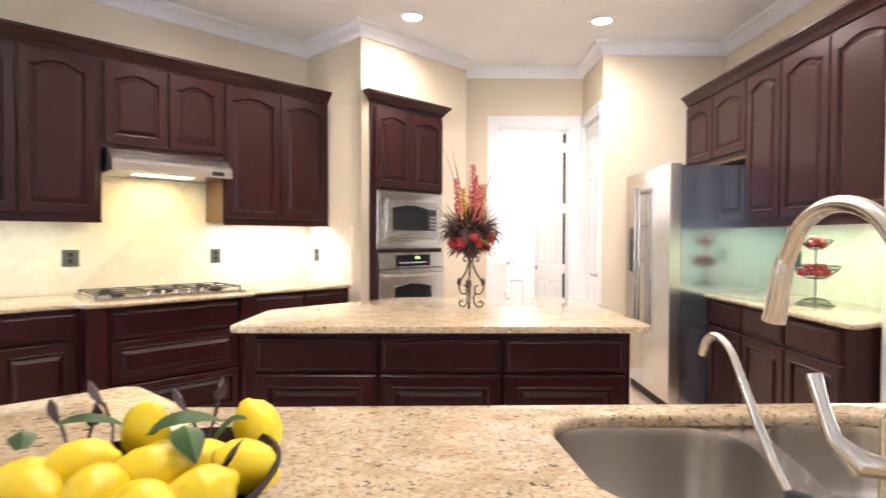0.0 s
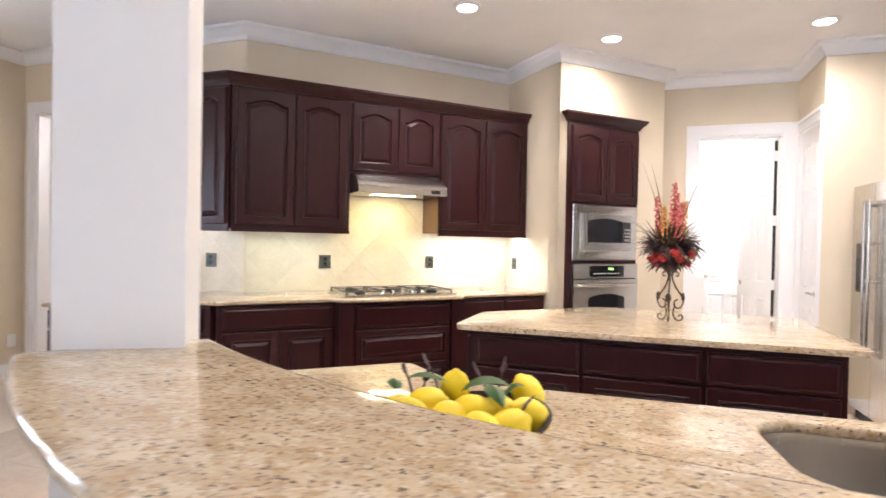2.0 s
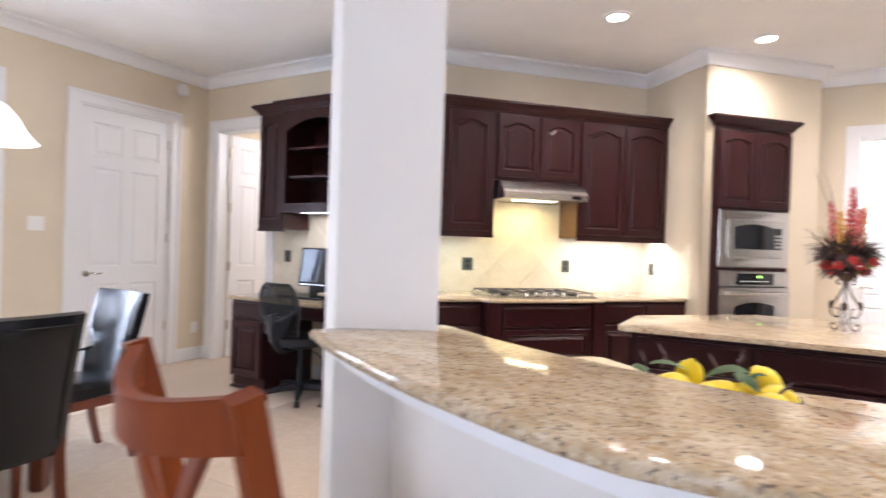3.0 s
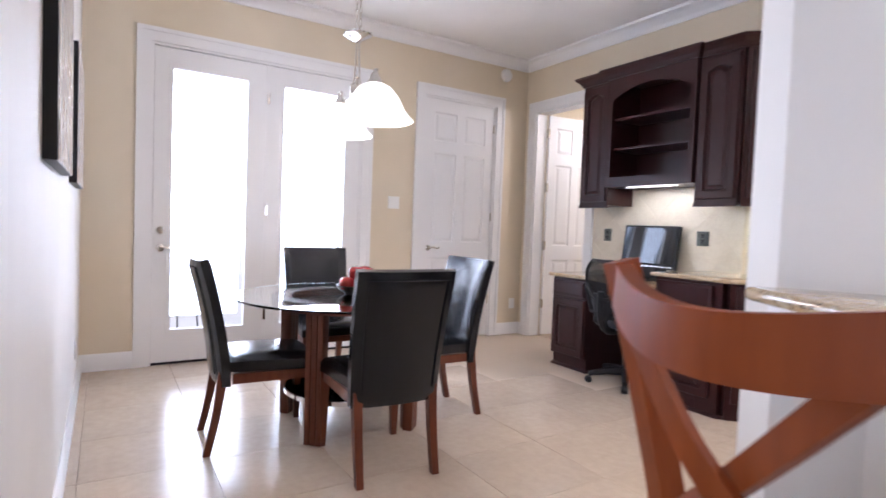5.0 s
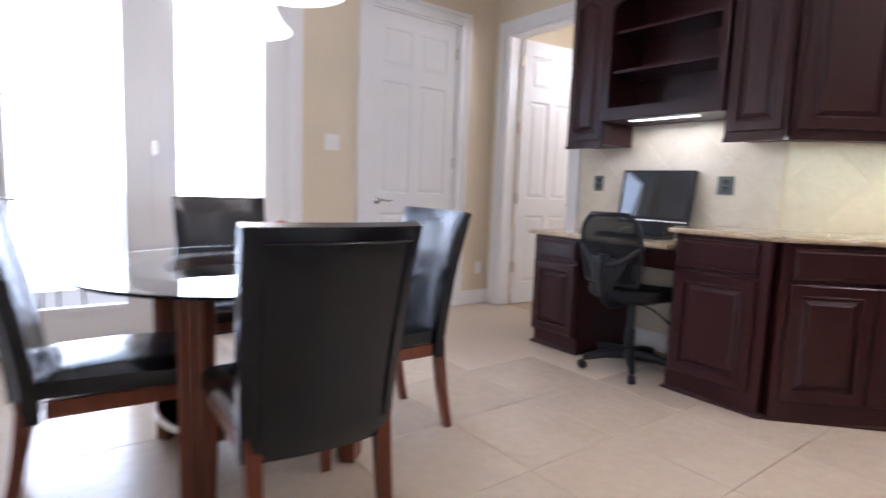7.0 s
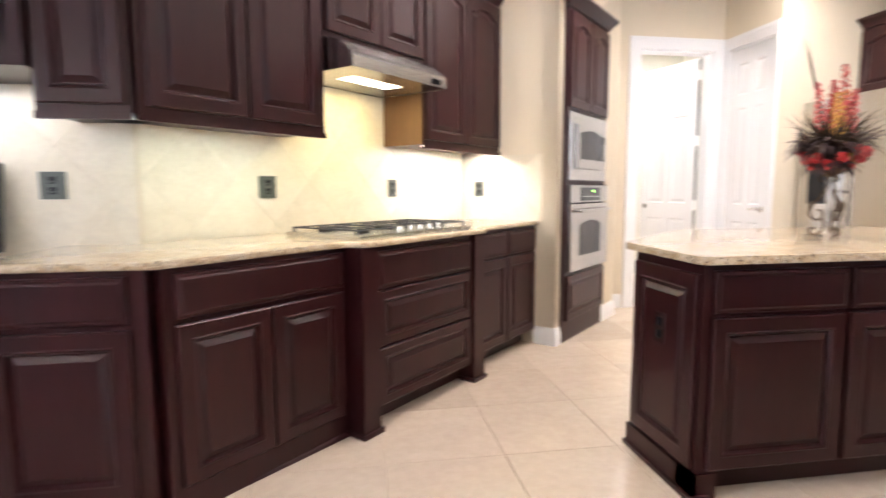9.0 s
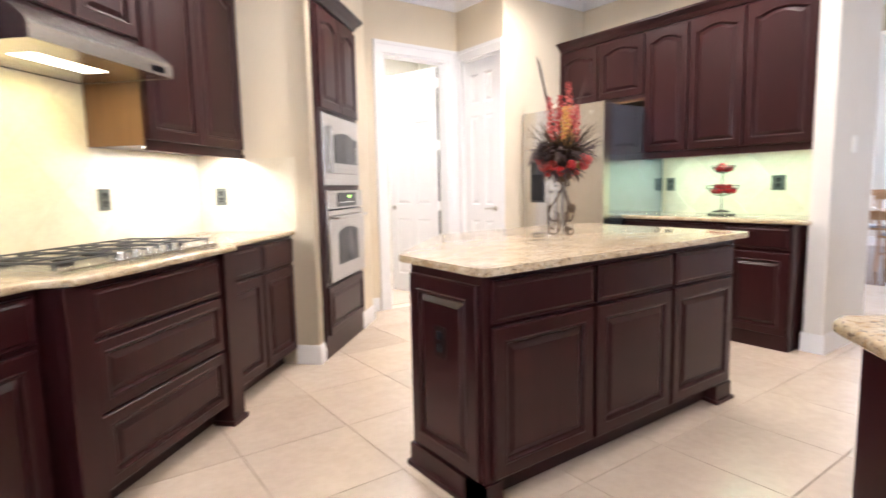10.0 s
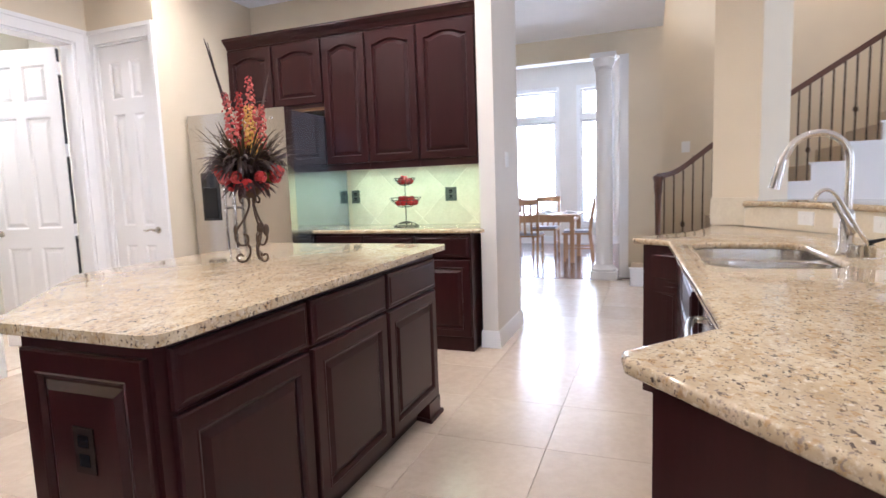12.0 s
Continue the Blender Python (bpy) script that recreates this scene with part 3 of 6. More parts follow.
part("body", bx((-4.038, 3.18, 0.66), (-3.372, 3.72, 0.775)), CHERRY, dk, smooth=False)
drawer_part(dk, -3.98, 0.67, -3.39, 0.768, 3.18)
# side counter units
for a, b in ((-4.395, -3.96), (-3.96, -3.52), (-3.52, -3.08)):
    base_unit("base_cabinet", "dark cherry base cabinet, drawer over raised-panel door", RIGHT, a, b, 1.85, 2.44, [(a, b, "dd")], toe_depth=0.01 if b > -3.2 else 0.04)


# ---- counters ----
def slab(pts, z0, z1, w=0.012, holes=()):
    bm = bmesh.new()
    es = []
    for loop in (pts, *holes):
        vs = [bm.verts.new((x, y, z1)) for x, y in loop]
        es += [bm.edges.new((vs[i], vs[(i + 1) % len(vs)])) for i in range(len(vs))]
    bmesh.ops.triangle_fill(bm, use_beauty=True, use_dissolve=False, edges=es, normal=(0, 0, 1))
    top = bm.faces[:]
    ret = bmesh.ops.extrude_face_region(bm, geom=top)
    for g in ret["geom"]:
        if isinstance(g, bmesh.types.BMVert):
            g.co.z = z0
    bmesh.ops.recalc_face_normals(bm, faces=bm.faces[:])
    return soften(bm, w, 3, 1.0) if w else bm


def rounded(pts, r, n=5):
    """A floor-plan outline with its corners rounded."""
    out = []
    k = len(pts)
    for i in range(k):
        a, b, c = Vector(pts[i - 1]), Vector(pts[i]), Vector(pts[(i + 1) % k])
        d0, d1 = (a - b).normalized(), (c - b).normalized()
        rr = min(r, 0.45 * (a - b).length, 0.45 * (c - b).length)
        p0, p1 = b + d0 * rr, b + d1 * rr
        for j in range(n + 1):
            t = j / n
            out.append(tuple((1 - t) ** 2 * p0 + 2 * t * (1 - t) * b + t * t * p1))
    return out


TOP = 0.915
solid("cooktop_counter", slab([uv(2.945, 4.838), (-3.1, 3.733), (-3.41, 3.733), (-3.41, 3.075), (-2.83, 3.075), uv(1.0, 4.165), uv(1.06, 4.07), uv(2.05, 4.07), uv(2.11, 4.165), uv(2.945, 4.165)], 0.886, TOP, 0.014), GRANITE, "polished speckled beige granite counter along the cooktop wall", "countertop")
solid("granite_desk_counter", slab([(-4.48, 3.733), (-4.48, 3.085), (-3.412, 3.085), (-3.412, 3.733)], 0.785, 0.815, 0.012), GRANITE, "low polished beige granite desktop", "desktop")
solid("side_counter", slab([(2.445, 4.40), (1.80, 4.40), (1.80, 2.995), (1.85, 2.975), (1.995, 3.06), (2.445, 3.06)], 0.886, TOP, 0.014), GRANITE, "polished beige granite side counter", "countertop")
ISL = rounded([(-1.045, 2.86), (0.85, 2.89), (0.85, 4.06), (-0.36, 4.06), (-1.035, 3.42)], 0.05)
solid("island_top", slab(ISL, 0.886, TOP, 0.016), GRANITE, "polished speckled beige granite island top with a clipped corner", "countertop")

isl = thing("kitchen_island", "dark cherry kitchen island with raised-panel doors and end panel", "kitchen island")
bm = prism(bmesh.new(), [(-0.98, 2.94), (0.76, 2.94), (0.76, 3.98), (-0.34, 3.98), (-0.98, 3.40)], 0.10, 0.8855)
part("body", bm, CHERRY, isl, smooth=False)
bm = prism(bmesh.new(), [(-0.92, 3.01), (0.70, 3.01), (0.70, 3.93), (-0.32, 3.93), (-0.92, 3.38)], 0.0, 0.10)
part("toe_kick", bm, CHERRY, isl, smooth=False)
w3 = 1.70 / 3
for i in range(3):
    a = -0.955 + i * w3
    drawer_part(isl, a + 0.012, 0.70, a + w3 - 0.012, 0.855, 2.94)
    door_part(isl, a + 0.012, 0.115, a + w3 - 0.012, 0.685, 2.94)
endm = Matrix(((0, 1, 0, -0.98), (-1, 0, 0, 0), (0, 0, 1, 0), (0, 0, 0, 1)))
bm = raised_door(bmesh.new(), -3.385, 0.115, -2.955, 0.84, 0.0, 0, 0.06)
bmesh.ops.transform(bm, matrix=endm, verts=bm.verts)
part("end_panel", bm, CHERRY, isl, crease=9)
bm = bmesh.new()
box(bm, (-1.0, 2.93, 0.0), (-0.90, 3.03, 0.10))
box(bm, (-1.0, 2.93, 0.0), (-0.975, 3.41, 0.10))
prism(bm, [(-1.012, 2.918), (-0.93, 2.918), (-0.93, 3.42), (-1.012, 3.42)], 0.0, 0.022)
part("base_moulding", soften(bm, 0.004), CHERRY, isl)
bm = bmesh.new()
prism(bm, [(0.62, 2.93), (0.77, 2.93), (0.77, 3.10), (0.66, 3.10)], 0.02, 0.10)
prism(bm, [(0.61, 2.918), (0.785, 2.918), (0.785, 3.11), (0.65, 3.11)], 0.0, 0.02)
part("foot", soften(bm, 0.006), CHERRY, isl)
part("socket", soften(bx((-1.004, 3.135, 0.535), (-0.996, 3.205, 0.655)), 0.003), BROWNPLASTIC, isl, "dark brown power socket")
for z in (0.57, 0.62):
    part("socket_face", soften(bx((-1.006, 3.152, z - 0.016), (-1.0038, 3.188, z + 0.016)), 0.006), BLACKGLASS, isl)

# ---- curved bar and sink counter ----
CX, CY = 0.33, 3.47


def polar(a, r):
    return (CX + r * math.sin(radians(a)), CY - r * math.cos(radians(a)))


CY2 = 3.806


def polar2(a, r):
    return (CX + r * math.sin(radians(a)), CY2 - r * math.cos(radians(a)))


def arc_in(a0, a1, r, n=40):
    """The bar's flatter inner curve."""
    return [polar2(a0 + (a1 - a0) * i / n, r) for i in range(n + 1)]


def arc(a0, a1, r, n=40, low=-9.0):
    """The bar's outer curve, with a flat stretch in the middle where low is reached."""
    return [(x, max(y, low)) for x, y in (polar(a0 + (a1 - a0) * i / n, r) for i in range(n + 1))]


solid("breakfast_bar", slab(arc(-37.4, 37.4, 3.125, 40, 0.485) + arc_in(33.4, -33.4, 2.956), 1.038, 1.07, 0.015), GRANITE, "raised curved polished beige granite breakfast bar", "bar counter")
pony = prism(bmesh.new(), arc(-37.4, 37.4, 2.88) + arc_in(33.4, -33.4, 2.978), 0.0, 1.0375)
solid("wall_bar", pony, WALLPALE, "curved pale painted half wall under the bar", "wall", kind="structure")
solid("bar_trim", prism(prism(bmesh.new(), arc(-37.3, 37.3, 3.07, 40, 0.53) + arc(37.3, -37.3, 2.8805), 1.012, 1.0375), arc(-37.3, 37.3, 3.05, 40, 0.55) + arc(37.3, -37.3, 2.8805), 0.982, 1.0115), WHITE, "white painted moulding under the bar top", "trim", kind="structure")
COLUMN_R = [polar(42.4, 2.685), (1.94, 1.246), polar(37.4, 3.05), (2.381, 1.288)]
COLUMN_L = [polar(-41.1, 2.685), (-1.249, 1.197), polar(-37.4, 3.05), polar(-40.5, 3.05)]
for nm, p, mat in (("column_left", COLUMN_L[::-1], WALLPALE), ("column_right", COLUMN_R, WALL)):
    solid(nm, soften(prism(bmesh.new(), p, 0.0, CEILZ), 0.02, 4), mat, "pale painted square column at the end of the bar", "column", kind="structure")

LOWER = [(-1.46, 1.47), (-0.95, 1.905), (-0.90, 1.912), (-0.69, 1.735), (1.02, 1.785), (1.14, 1.955), (1.19, 1.95), (1.62, 1.62), (2.08, 1.46)]
BACK = arc_in(33.2, -33.2, 2.995, 30)
SINK = rounded([(0.125, 1.59), (0.19, 1.675), (0.86, 1.69), (0.93, 1.62), (0.93, 1.30), (0.86, 1.245), (0.26, 1.245), (0.155, 1.31)], 0.05, 3)
solid("sink_counter", slab(LOWER + BACK, 0.886, TOP, 0.012, [SINK]), GRANITE, "polished speckled beige granite sink counter", "countertop")
sb = thing("sink_cabinet", "dark cherry sink cabinets under the curved counter", "cabinet", group="base cabinets")
bm = bmesh.new()
prism(bm, [(-1.42, 1.44), (-0.93, 1.86), (-0.71, 1.675), (-0.66, 1.672)] + arc_in(-19, -33, 2.985, 8), 0.10, 0.8855)
part("end_unit", bm, CHERRY, sb, smooth=False)
bm = bmesh.new()
prism(bm, [(-1.40, 1.42), (-0.93, 1.82), (-0.71, 1.63), (-0.66, 1.60)] + arc_in(-19, -32.8, 2.985, 8), 0.0, 0.10)
prism(bm, [(-0.02, 1.62), (0.97, 1.65), (1.1, 1.82), (1.58, 1.54), (1.94, 1.42)] + arc_in(32.5, -7, 2.985, 16), 0.0, 0.10)
part("toe_kick", bm, CHERRY, sb, smooth=False)
bm = bmesh.new()
prism(bm, [(0.99, 1.726), (1.13, 1.90), (1.58, 1.59), (1.96, 1.45)] + arc_in(32.5, 14, 2.985, 8), 0.10, 0.8855)
part("end_unit", bm, CHERRY, sb, smooth=False)
bm = bmesh.new()
box(bm, (-0.03, 1.702, 0.10), (0.99, 1.722, 0.8855))
part("front_frame", bm, CHERRY, sb, smooth=False)
facing = Matrix(((-1, 0, 0, 0), (0, -1, 0, 0), (0, 0, 1, 0), (0, 0, 0, 1)))
for a, b in ((0.0, 0.48), (0.49, 0.97)):
    bm = raised_door(bmesh.new(), -b, 0.115, -a, 0.685, -1.722)
    raised_door(bm, -b, 0.70, -a, 0.855, -1.722, flat=True)
    bmesh.ops.transform(bm, matrix=facing, verts=bm.verts)
    part("door", bm, CHERRY, sb, crease=9)
# left end panels of the diagonal ends
for p0, p1 in (((1.16, 1.885), (0.995, 1.70)),):
    a, b = Vector(p0), Vector(p1)
    ang = math.atan2(b.y - a.y, b.x - a.x)
    mm = Matrix.Translation((a.x, a.y, 0)) @ Matrix.Rotation(ang, 4, "Z")
    L = (b - a).length
    bm = raised_door(bmesh.new(), 0.012, 0.115, L - 0.012, 0.685, -0.006, 0, 0.04)
    raised_door(bm, 0.012, 0.70, L - 0.012, 0.855, -0.006, flat=True)
    bmesh.ops.transform(bm, matrix=mm, verts=bm.verts)
    part("door", bm, CHERRY, sb, crease=9)
dw = thing("dishwasher", "stainless steel dishwasher with a curved bar handle", "dishwasher")
part("body", bx((-0.645, 1.12, 0.03), (-0.045, 1.68, 0.87)), BLACK, dw, smooth=False)
part("front_panel", soften(bx((-0.64, 1.68, 0.11), (-0.05, 1.715, 0.868)), 0.006), STEELH, dw)
part("handle", tube(bmesh.new(), curve_pts([(-0.58, 1.715, 0.79), (-0.56, 1.75, 0.79), (-0.345, 1.768, 0.79), (-0.13, 1.75, 0.79), (-0.11, 1.715, 0.79)], 6), 0.012, 10), STEEL, dw)

# sink and taps
sk = thing("kitchen_sink", "double-bowl stainless steel undermount sink", "sink")


def bowl(pts, ztop, depth):
    bm = bmesh.new()
    rings = []
    cx = sum(p[0] for p in pts) / len(pts)
    cy = sum(p[1] for p in pts) / len(pts)
    for s, z in ((1.04, ztop), (1.0, ztop), (0.985, ztop - 0.02), (0.95, ztop - depth * 0.8), (0.90, ztop - depth * 0.95), (0.80, ztop - depth), (0.1, ztop - depth - 0.006)):
        rings.append([bm.verts.new((cx + (x - cx) * s, cy + (y - cy) * s, z)) for x, y in pts])
    k = len(pts)
    for a, b in zip(rings, rings[1:]):
        for i in range(k):
            bm.faces.new((a[i], a[(i + 1) % k], b[(i + 1) % k], b[i]))
    bm.faces.new(rings[-1])
    return bm


def ring_plate():
    return slab([(0.08, 1.20), (0.98, 1.20), (0.98, 1.73), (0.08, 1.73)], 0.882, 0.8855, 0.0, [rounded([(0.12, 1.61), (0.20, 1.685), (0.48, 1.69), (0.54, 1.60), (0.49, 1.30), (0.43, 1.24), (0.25, 1.24), (0.15, 1.31)], 0.06, 4), rounded([(0.60, 1.63), (0.66, 1.70), (0.87, 1.70), (0.94, 1.63), (0.94, 1.30), (0.87, 1.235), (0.60, 1.235), (0.54, 1.29)], 0.06, 4)])


part("rim", ring_plate(), STEEL, sk)
part("bowl", bowl(rounded([(0.12, 1.61), (0.20, 1.685), (0.48, 1.69), (0.54, 1.60), (0.49, 1.30), (0.43, 1.24), (0.25, 1.24), (0.15, 1.31)], 0.06, 4), 0.884, 0.2), STEEL, sk)
part("bowl", bowl(rounded([(0.60, 1.63), (0.66, 1.70), (0.87, 1.70), (0.94, 1.63), (0.94, 1.30), (0.87, 1.235), (0.60, 1.235), (0.54, 1.29)], 0.06, 4), 0.884, 0.16), STEEL, sk)
for x, y, z in ((0.36, 1.46, 0.669), (0.75, 1.46, 0.709)):
    part("drain", lathe(bmesh.new(), [(0.048, 0.0), (0.048, 0.004), (0.038, 0.006), (0.034, 0.002), (0.0, 0.001)], 24, (x, y, z)), CHROME, sk)

fa = thing("kitchen_faucet", "brushed nickel pull-down faucet with high arched spout", "faucet", pose(0.515, 1.19, TOP, 0, 0, 6))
part("base", lathe(bmesh.new(), [(0.030, 0.0), (0.030, 0.012), (0.024, 0.02), (0.024, 0.15), (0.018, 0.165), (0.0135, 0.17)], 28), NICKEL, fa)
sp = [(0, 0, 0.165), (0, 0.0, 0.33)] + [(0 - 0.0 * i, 0.105 - 0.105 * math.cos(math.pi * i / 10), 0.345 + 0.105 * math.sin(math.pi * i / 10)) for i in range(1, 9)] + [(0, 0.222, 0.345)]
part("spout", tube(bmesh.new(), curve_pts(sp, 3), 0.0135, 16), NICKEL, fa)
part("spray_head", tube(bmesh.new(), [(0, 0.2175, 0.365), (0, 0.222, 0.345), (0, 0.232, 0.30), (0, 0.243, 0.25)], [0.0140, 0.0165, 0.0175, 0.0195], 18), NICKEL, fa)
part("lever", tube(bmesh.new(), [(-0.02, 0, 0.09), (-0.055, 0.008, 0.095), (-0.072, 0.03, 0.12), (-0.072, 0.05, 0.16), (-0.070, 0.07, 0.20)], [0.014, 0.02, 0.012, 0.009, 0.012], 12), NICKEL, fa)
fl = thing("filter_tap", "slim brushed nickel filtered-water tap with a black lever", "tap", pose(0.36, 1.165, TOP))
part("base", lathe(bmesh.new(), [(0.022, 0), (0.022, 0.006), (0.017, 0.01), (0.017, 0.05), (0.009, 0.055)], 20), NICKEL, fl)
part("spout", tube(bmesh.new(), curve_pts([(0, 0, 0.05), (-0.004, 0.012, 0.065), (-0.013, 0.04, 0.105), (-0.024, 0.088, 0.19), (-0.029, 0.115, 0.23), (-0.034, 0.142, 0.245), (-0.038, 0.165, 0.235), (-0.04, 0.178, 0.21)], 6), 0.0065, 10), NICKEL, fl)
part("lever", tube(bmesh.new(), [(0, 0, 0.052), (-0.005, 0.01, 0.06), (0.03, -0.05, 0.07)], [0.008, 0.009, 0.005], 8), BLACK, fl, "black lever")
sd = thing("soap_dispenser", "low round brushed nickel cap beside the faucet", "soap dispenser", pose(0.43, 1.185, TOP))
part("cap", lathe(bmesh.new(), [(0.026, 0), (0.026, 0.04), (0.024, 0.046), (0.0, 0.046)], 24), NICKEL, sd)

# ---- doors ----
def six_panel(parent, w, h, t=0.035):
    """The stiles, rails and raised panels of a door leaf: hinge edge at x = 0, middle plane y = 0."""
    s, c = 0.105, 0.09
    k = h / 2.44
    rails = [(0.0, 0.2 * k), (0.84 * k, 1.0 * k), (1.9 * k, 2.02 * k), (h - 0.13, h)]
    for x0, x1 in ((0, s), ((w - c) / 2, (w + c) / 2), (w - s, w)):
        part("stile", bx((x0, -t / 2, 0), (x1, t / 2, h)), WHITE, parent, smooth=False)
    for z0, z1 in rails:
        for x0, x1 in ((s, (w - c) / 2), ((w + c) / 2, w - s)):
            part("rail", bx((x0, -t / 2, z0), (x1, t / 2, z1)), WHITE, parent, smooth=False)
    for (a, b), (d, e) in zip(rails, rails[1:]):
        for x0, x1 in ((s, (w - c) / 2), ((w + c) / 2, w - s)):
            bm = bmesh.new()
            for sg in (-1, 1):
                loops = []
                for ins, y in ((0, t / 2 - 0.001), (0.012, t / 2 - 0.012), (0.02, t / 2 - 0.012), (0.045, t / 2 - 0.003)):
                    loops.append([bm.verts.new((px, sg * y, pz)) for px, pz in ((x0 + ins, b + ins), (x1 - ins, b + ins), (x1 - ins, d - ins), (x0 + ins, d - ins))])
                for p, q in zip(loops, loops[1:]):
                    for i in range(4):
                        bm.faces.new((p[i], p[(i + 1) % 4], q[(i + 1) % 4], q[i]))
                bm.faces.new(loops[-1])
            part("panel", bm, WHITE, parent, smooth=False)


def lever(parent, x, z, y, flip=1, rose=True):
    """A lever handle on the face towards -y."""
    bm = bmesh.new()
    lathe(bm, [(0.028, 0), (0.028, 0.008), (0.012, 0.012), (0.012, 0.045), (0.0, 0.045)], 18, (0, 0, 0), Matrix.Translation((x, y, z)) @ Matrix.Rotation(radians(90), 4, "X"))
    tube(bm, curve_pts([(x, y - 0.04, z), (x + flip * 0.04, y - 0.045, z + 0.008), (x + flip * 0.08, y - 0.042, z - 0.004), (x + flip * 0.115, y - 0.04, z + 0.004)], 5), 0.0075, 8)
    return part("handle", bm, NICKEL, parent, "brushed nickel lever handle")


def casing(name, m, w, h, label, jamb=0.14, width=0.105, wl=None, wr=None):
    """Door trim round an opening that starts at x = 0 in the frame m, with the room towards -y."""
    bm = bmesh.new()
    wl, wr = width if wl is None else wl, width if wr is None else wr
    for x0, x1 in ((-wl, 0.0), (w, w + wr)):
        box(bm, (x0, -0.018, 0), (x1, -0.0005, h + width))
        s0, s1 = (x0, x0 + 0.03) if x0 < 0 else (x1 - 0.03, x1)
        box(bm, (s0, -0.026, 0), (s1, -0.018, h + width - 0.03))
    box(bm, (0.0, -0.018, h), (w, -0.0005, h + width))
    box(bm, (-wl, -0.026, h + width - 0.03), (w + wr, -0.018, h + width + 0.002))
    box(bm, (0.0, -0.0005, 0), (0.018, jamb, h))
    box(bm, (w - 0.018, -0.0005, 0), (w, jamb, h))
    box(bm, (0.018, -0.0005, h - 0.018), (w - 0.018, jamb, h))
    return solid(name, bm, WHITE, label, "door frame", kind="structure", m=m, smooth=False)


def wall_frame(p0, p1, at):
    a, b = Vector(p0), Vector(p1)
    d = (b - a).normalized()
    p = a + d * at
    return Matrix.Translation((p.x, p.y, 0)) @ Matrix.Rotation(math.atan2(d.y, d.x), 4, "Z")


casing("door_frame_garden", wall_frame(A, B, 0.45), 1.75, 2.52, "white painted trim round the garden doors")
casing("door_frame_closet", wall_frame(A, B, 2.87), 0.89, 2.50, "white painted trim round the closet door")
casing("door_frame_study", wall_frame(B, C, 0.17), 0.79, 2.48, "white painted trim round the study doorway")
casing("door_frame_laundry", wall_frame(G, H, 0.336), 0.764, 2.45, "white painted trim round the laundry doorway")
casing("door_frame_pantry", wall_frame(H, I, 0.08), 0.58, 2.44, "white painted trim round the pantry door", wl=0.075, wr=0.06)


def panel_door(name, label, m, w, h, handle_at, flip, y=-0.02):
    d = thing(name, label, "door", m, kind="structure")
    six_panel(d, w, h)
    if handle_at is not None:
        lever(d, handle_at, 0.95, y, flip)
    return d


cd = panel_door("door_closet", "closed white six-panel closet door with a nickel lever", wall_frame(A, B, 2.89) @ pose(0, 0.03, 0.012), 0.85, 2.468, 0.07, 1)
for z in (0.35, 1.25, 2.2):
    part("hinge", bx((0.842, -0.03, z), (0.862, -0.018, z + 0.09)), NICKEL, cd)
so = panel_door("door_study", "open white six-panel door swung into the study", Matrix.Translation((-5.44, 3.89, 0.012)) @ Matrix.Rotation(radians(84), 4, "Z"), 0.74, 2.445, 0.68, -1)
for z in (0.3, 0.95, 1.6, 2.2):
    part("hinge", bx((-0.012, -0.02, z), (0.004, 0.02, z + 0.1)), NICKEL, so)
panel_door("door_pantry", "closed white six-panel pantry door with a nickel lever", wall_frame(H, I, 0.10) @ pose(0, 0.03, 0.012), 0.54, 2.408, 0.475, -1)
ld = panel_door("door_laundry", "open white six-panel laundry door", Matrix.Translation((1.195, 6.25, 0.012)) @ Matrix.Rotation(radians(104), 4, "Z"), 0.72, 2.41, 0.66, -1, 0.02)
# black strips stand for the shade in the gap between the hinges
for z0, z1 in ((0.06, 0.32), (0.42, 0.92), (1.02, 1.56), (1.66, 2.2), (2.3, 2.4)):
    part("hinge_gap_shade", bx((-0.004, -0.014, z0), (-0.0005, 0.014, z1)), BLACK, ld, "dark strip standing for shade in the hinge gap", smooth=False)

solid("garden_door_post", soften(bx((0.8625, 0.004, 0.0), (0.8875, 0.10, 2.50), 0, 2, wall_frame(A, B, 0.45)), 0.002), WHITE, "white post between the garden doors", "door frame", kind="structure")
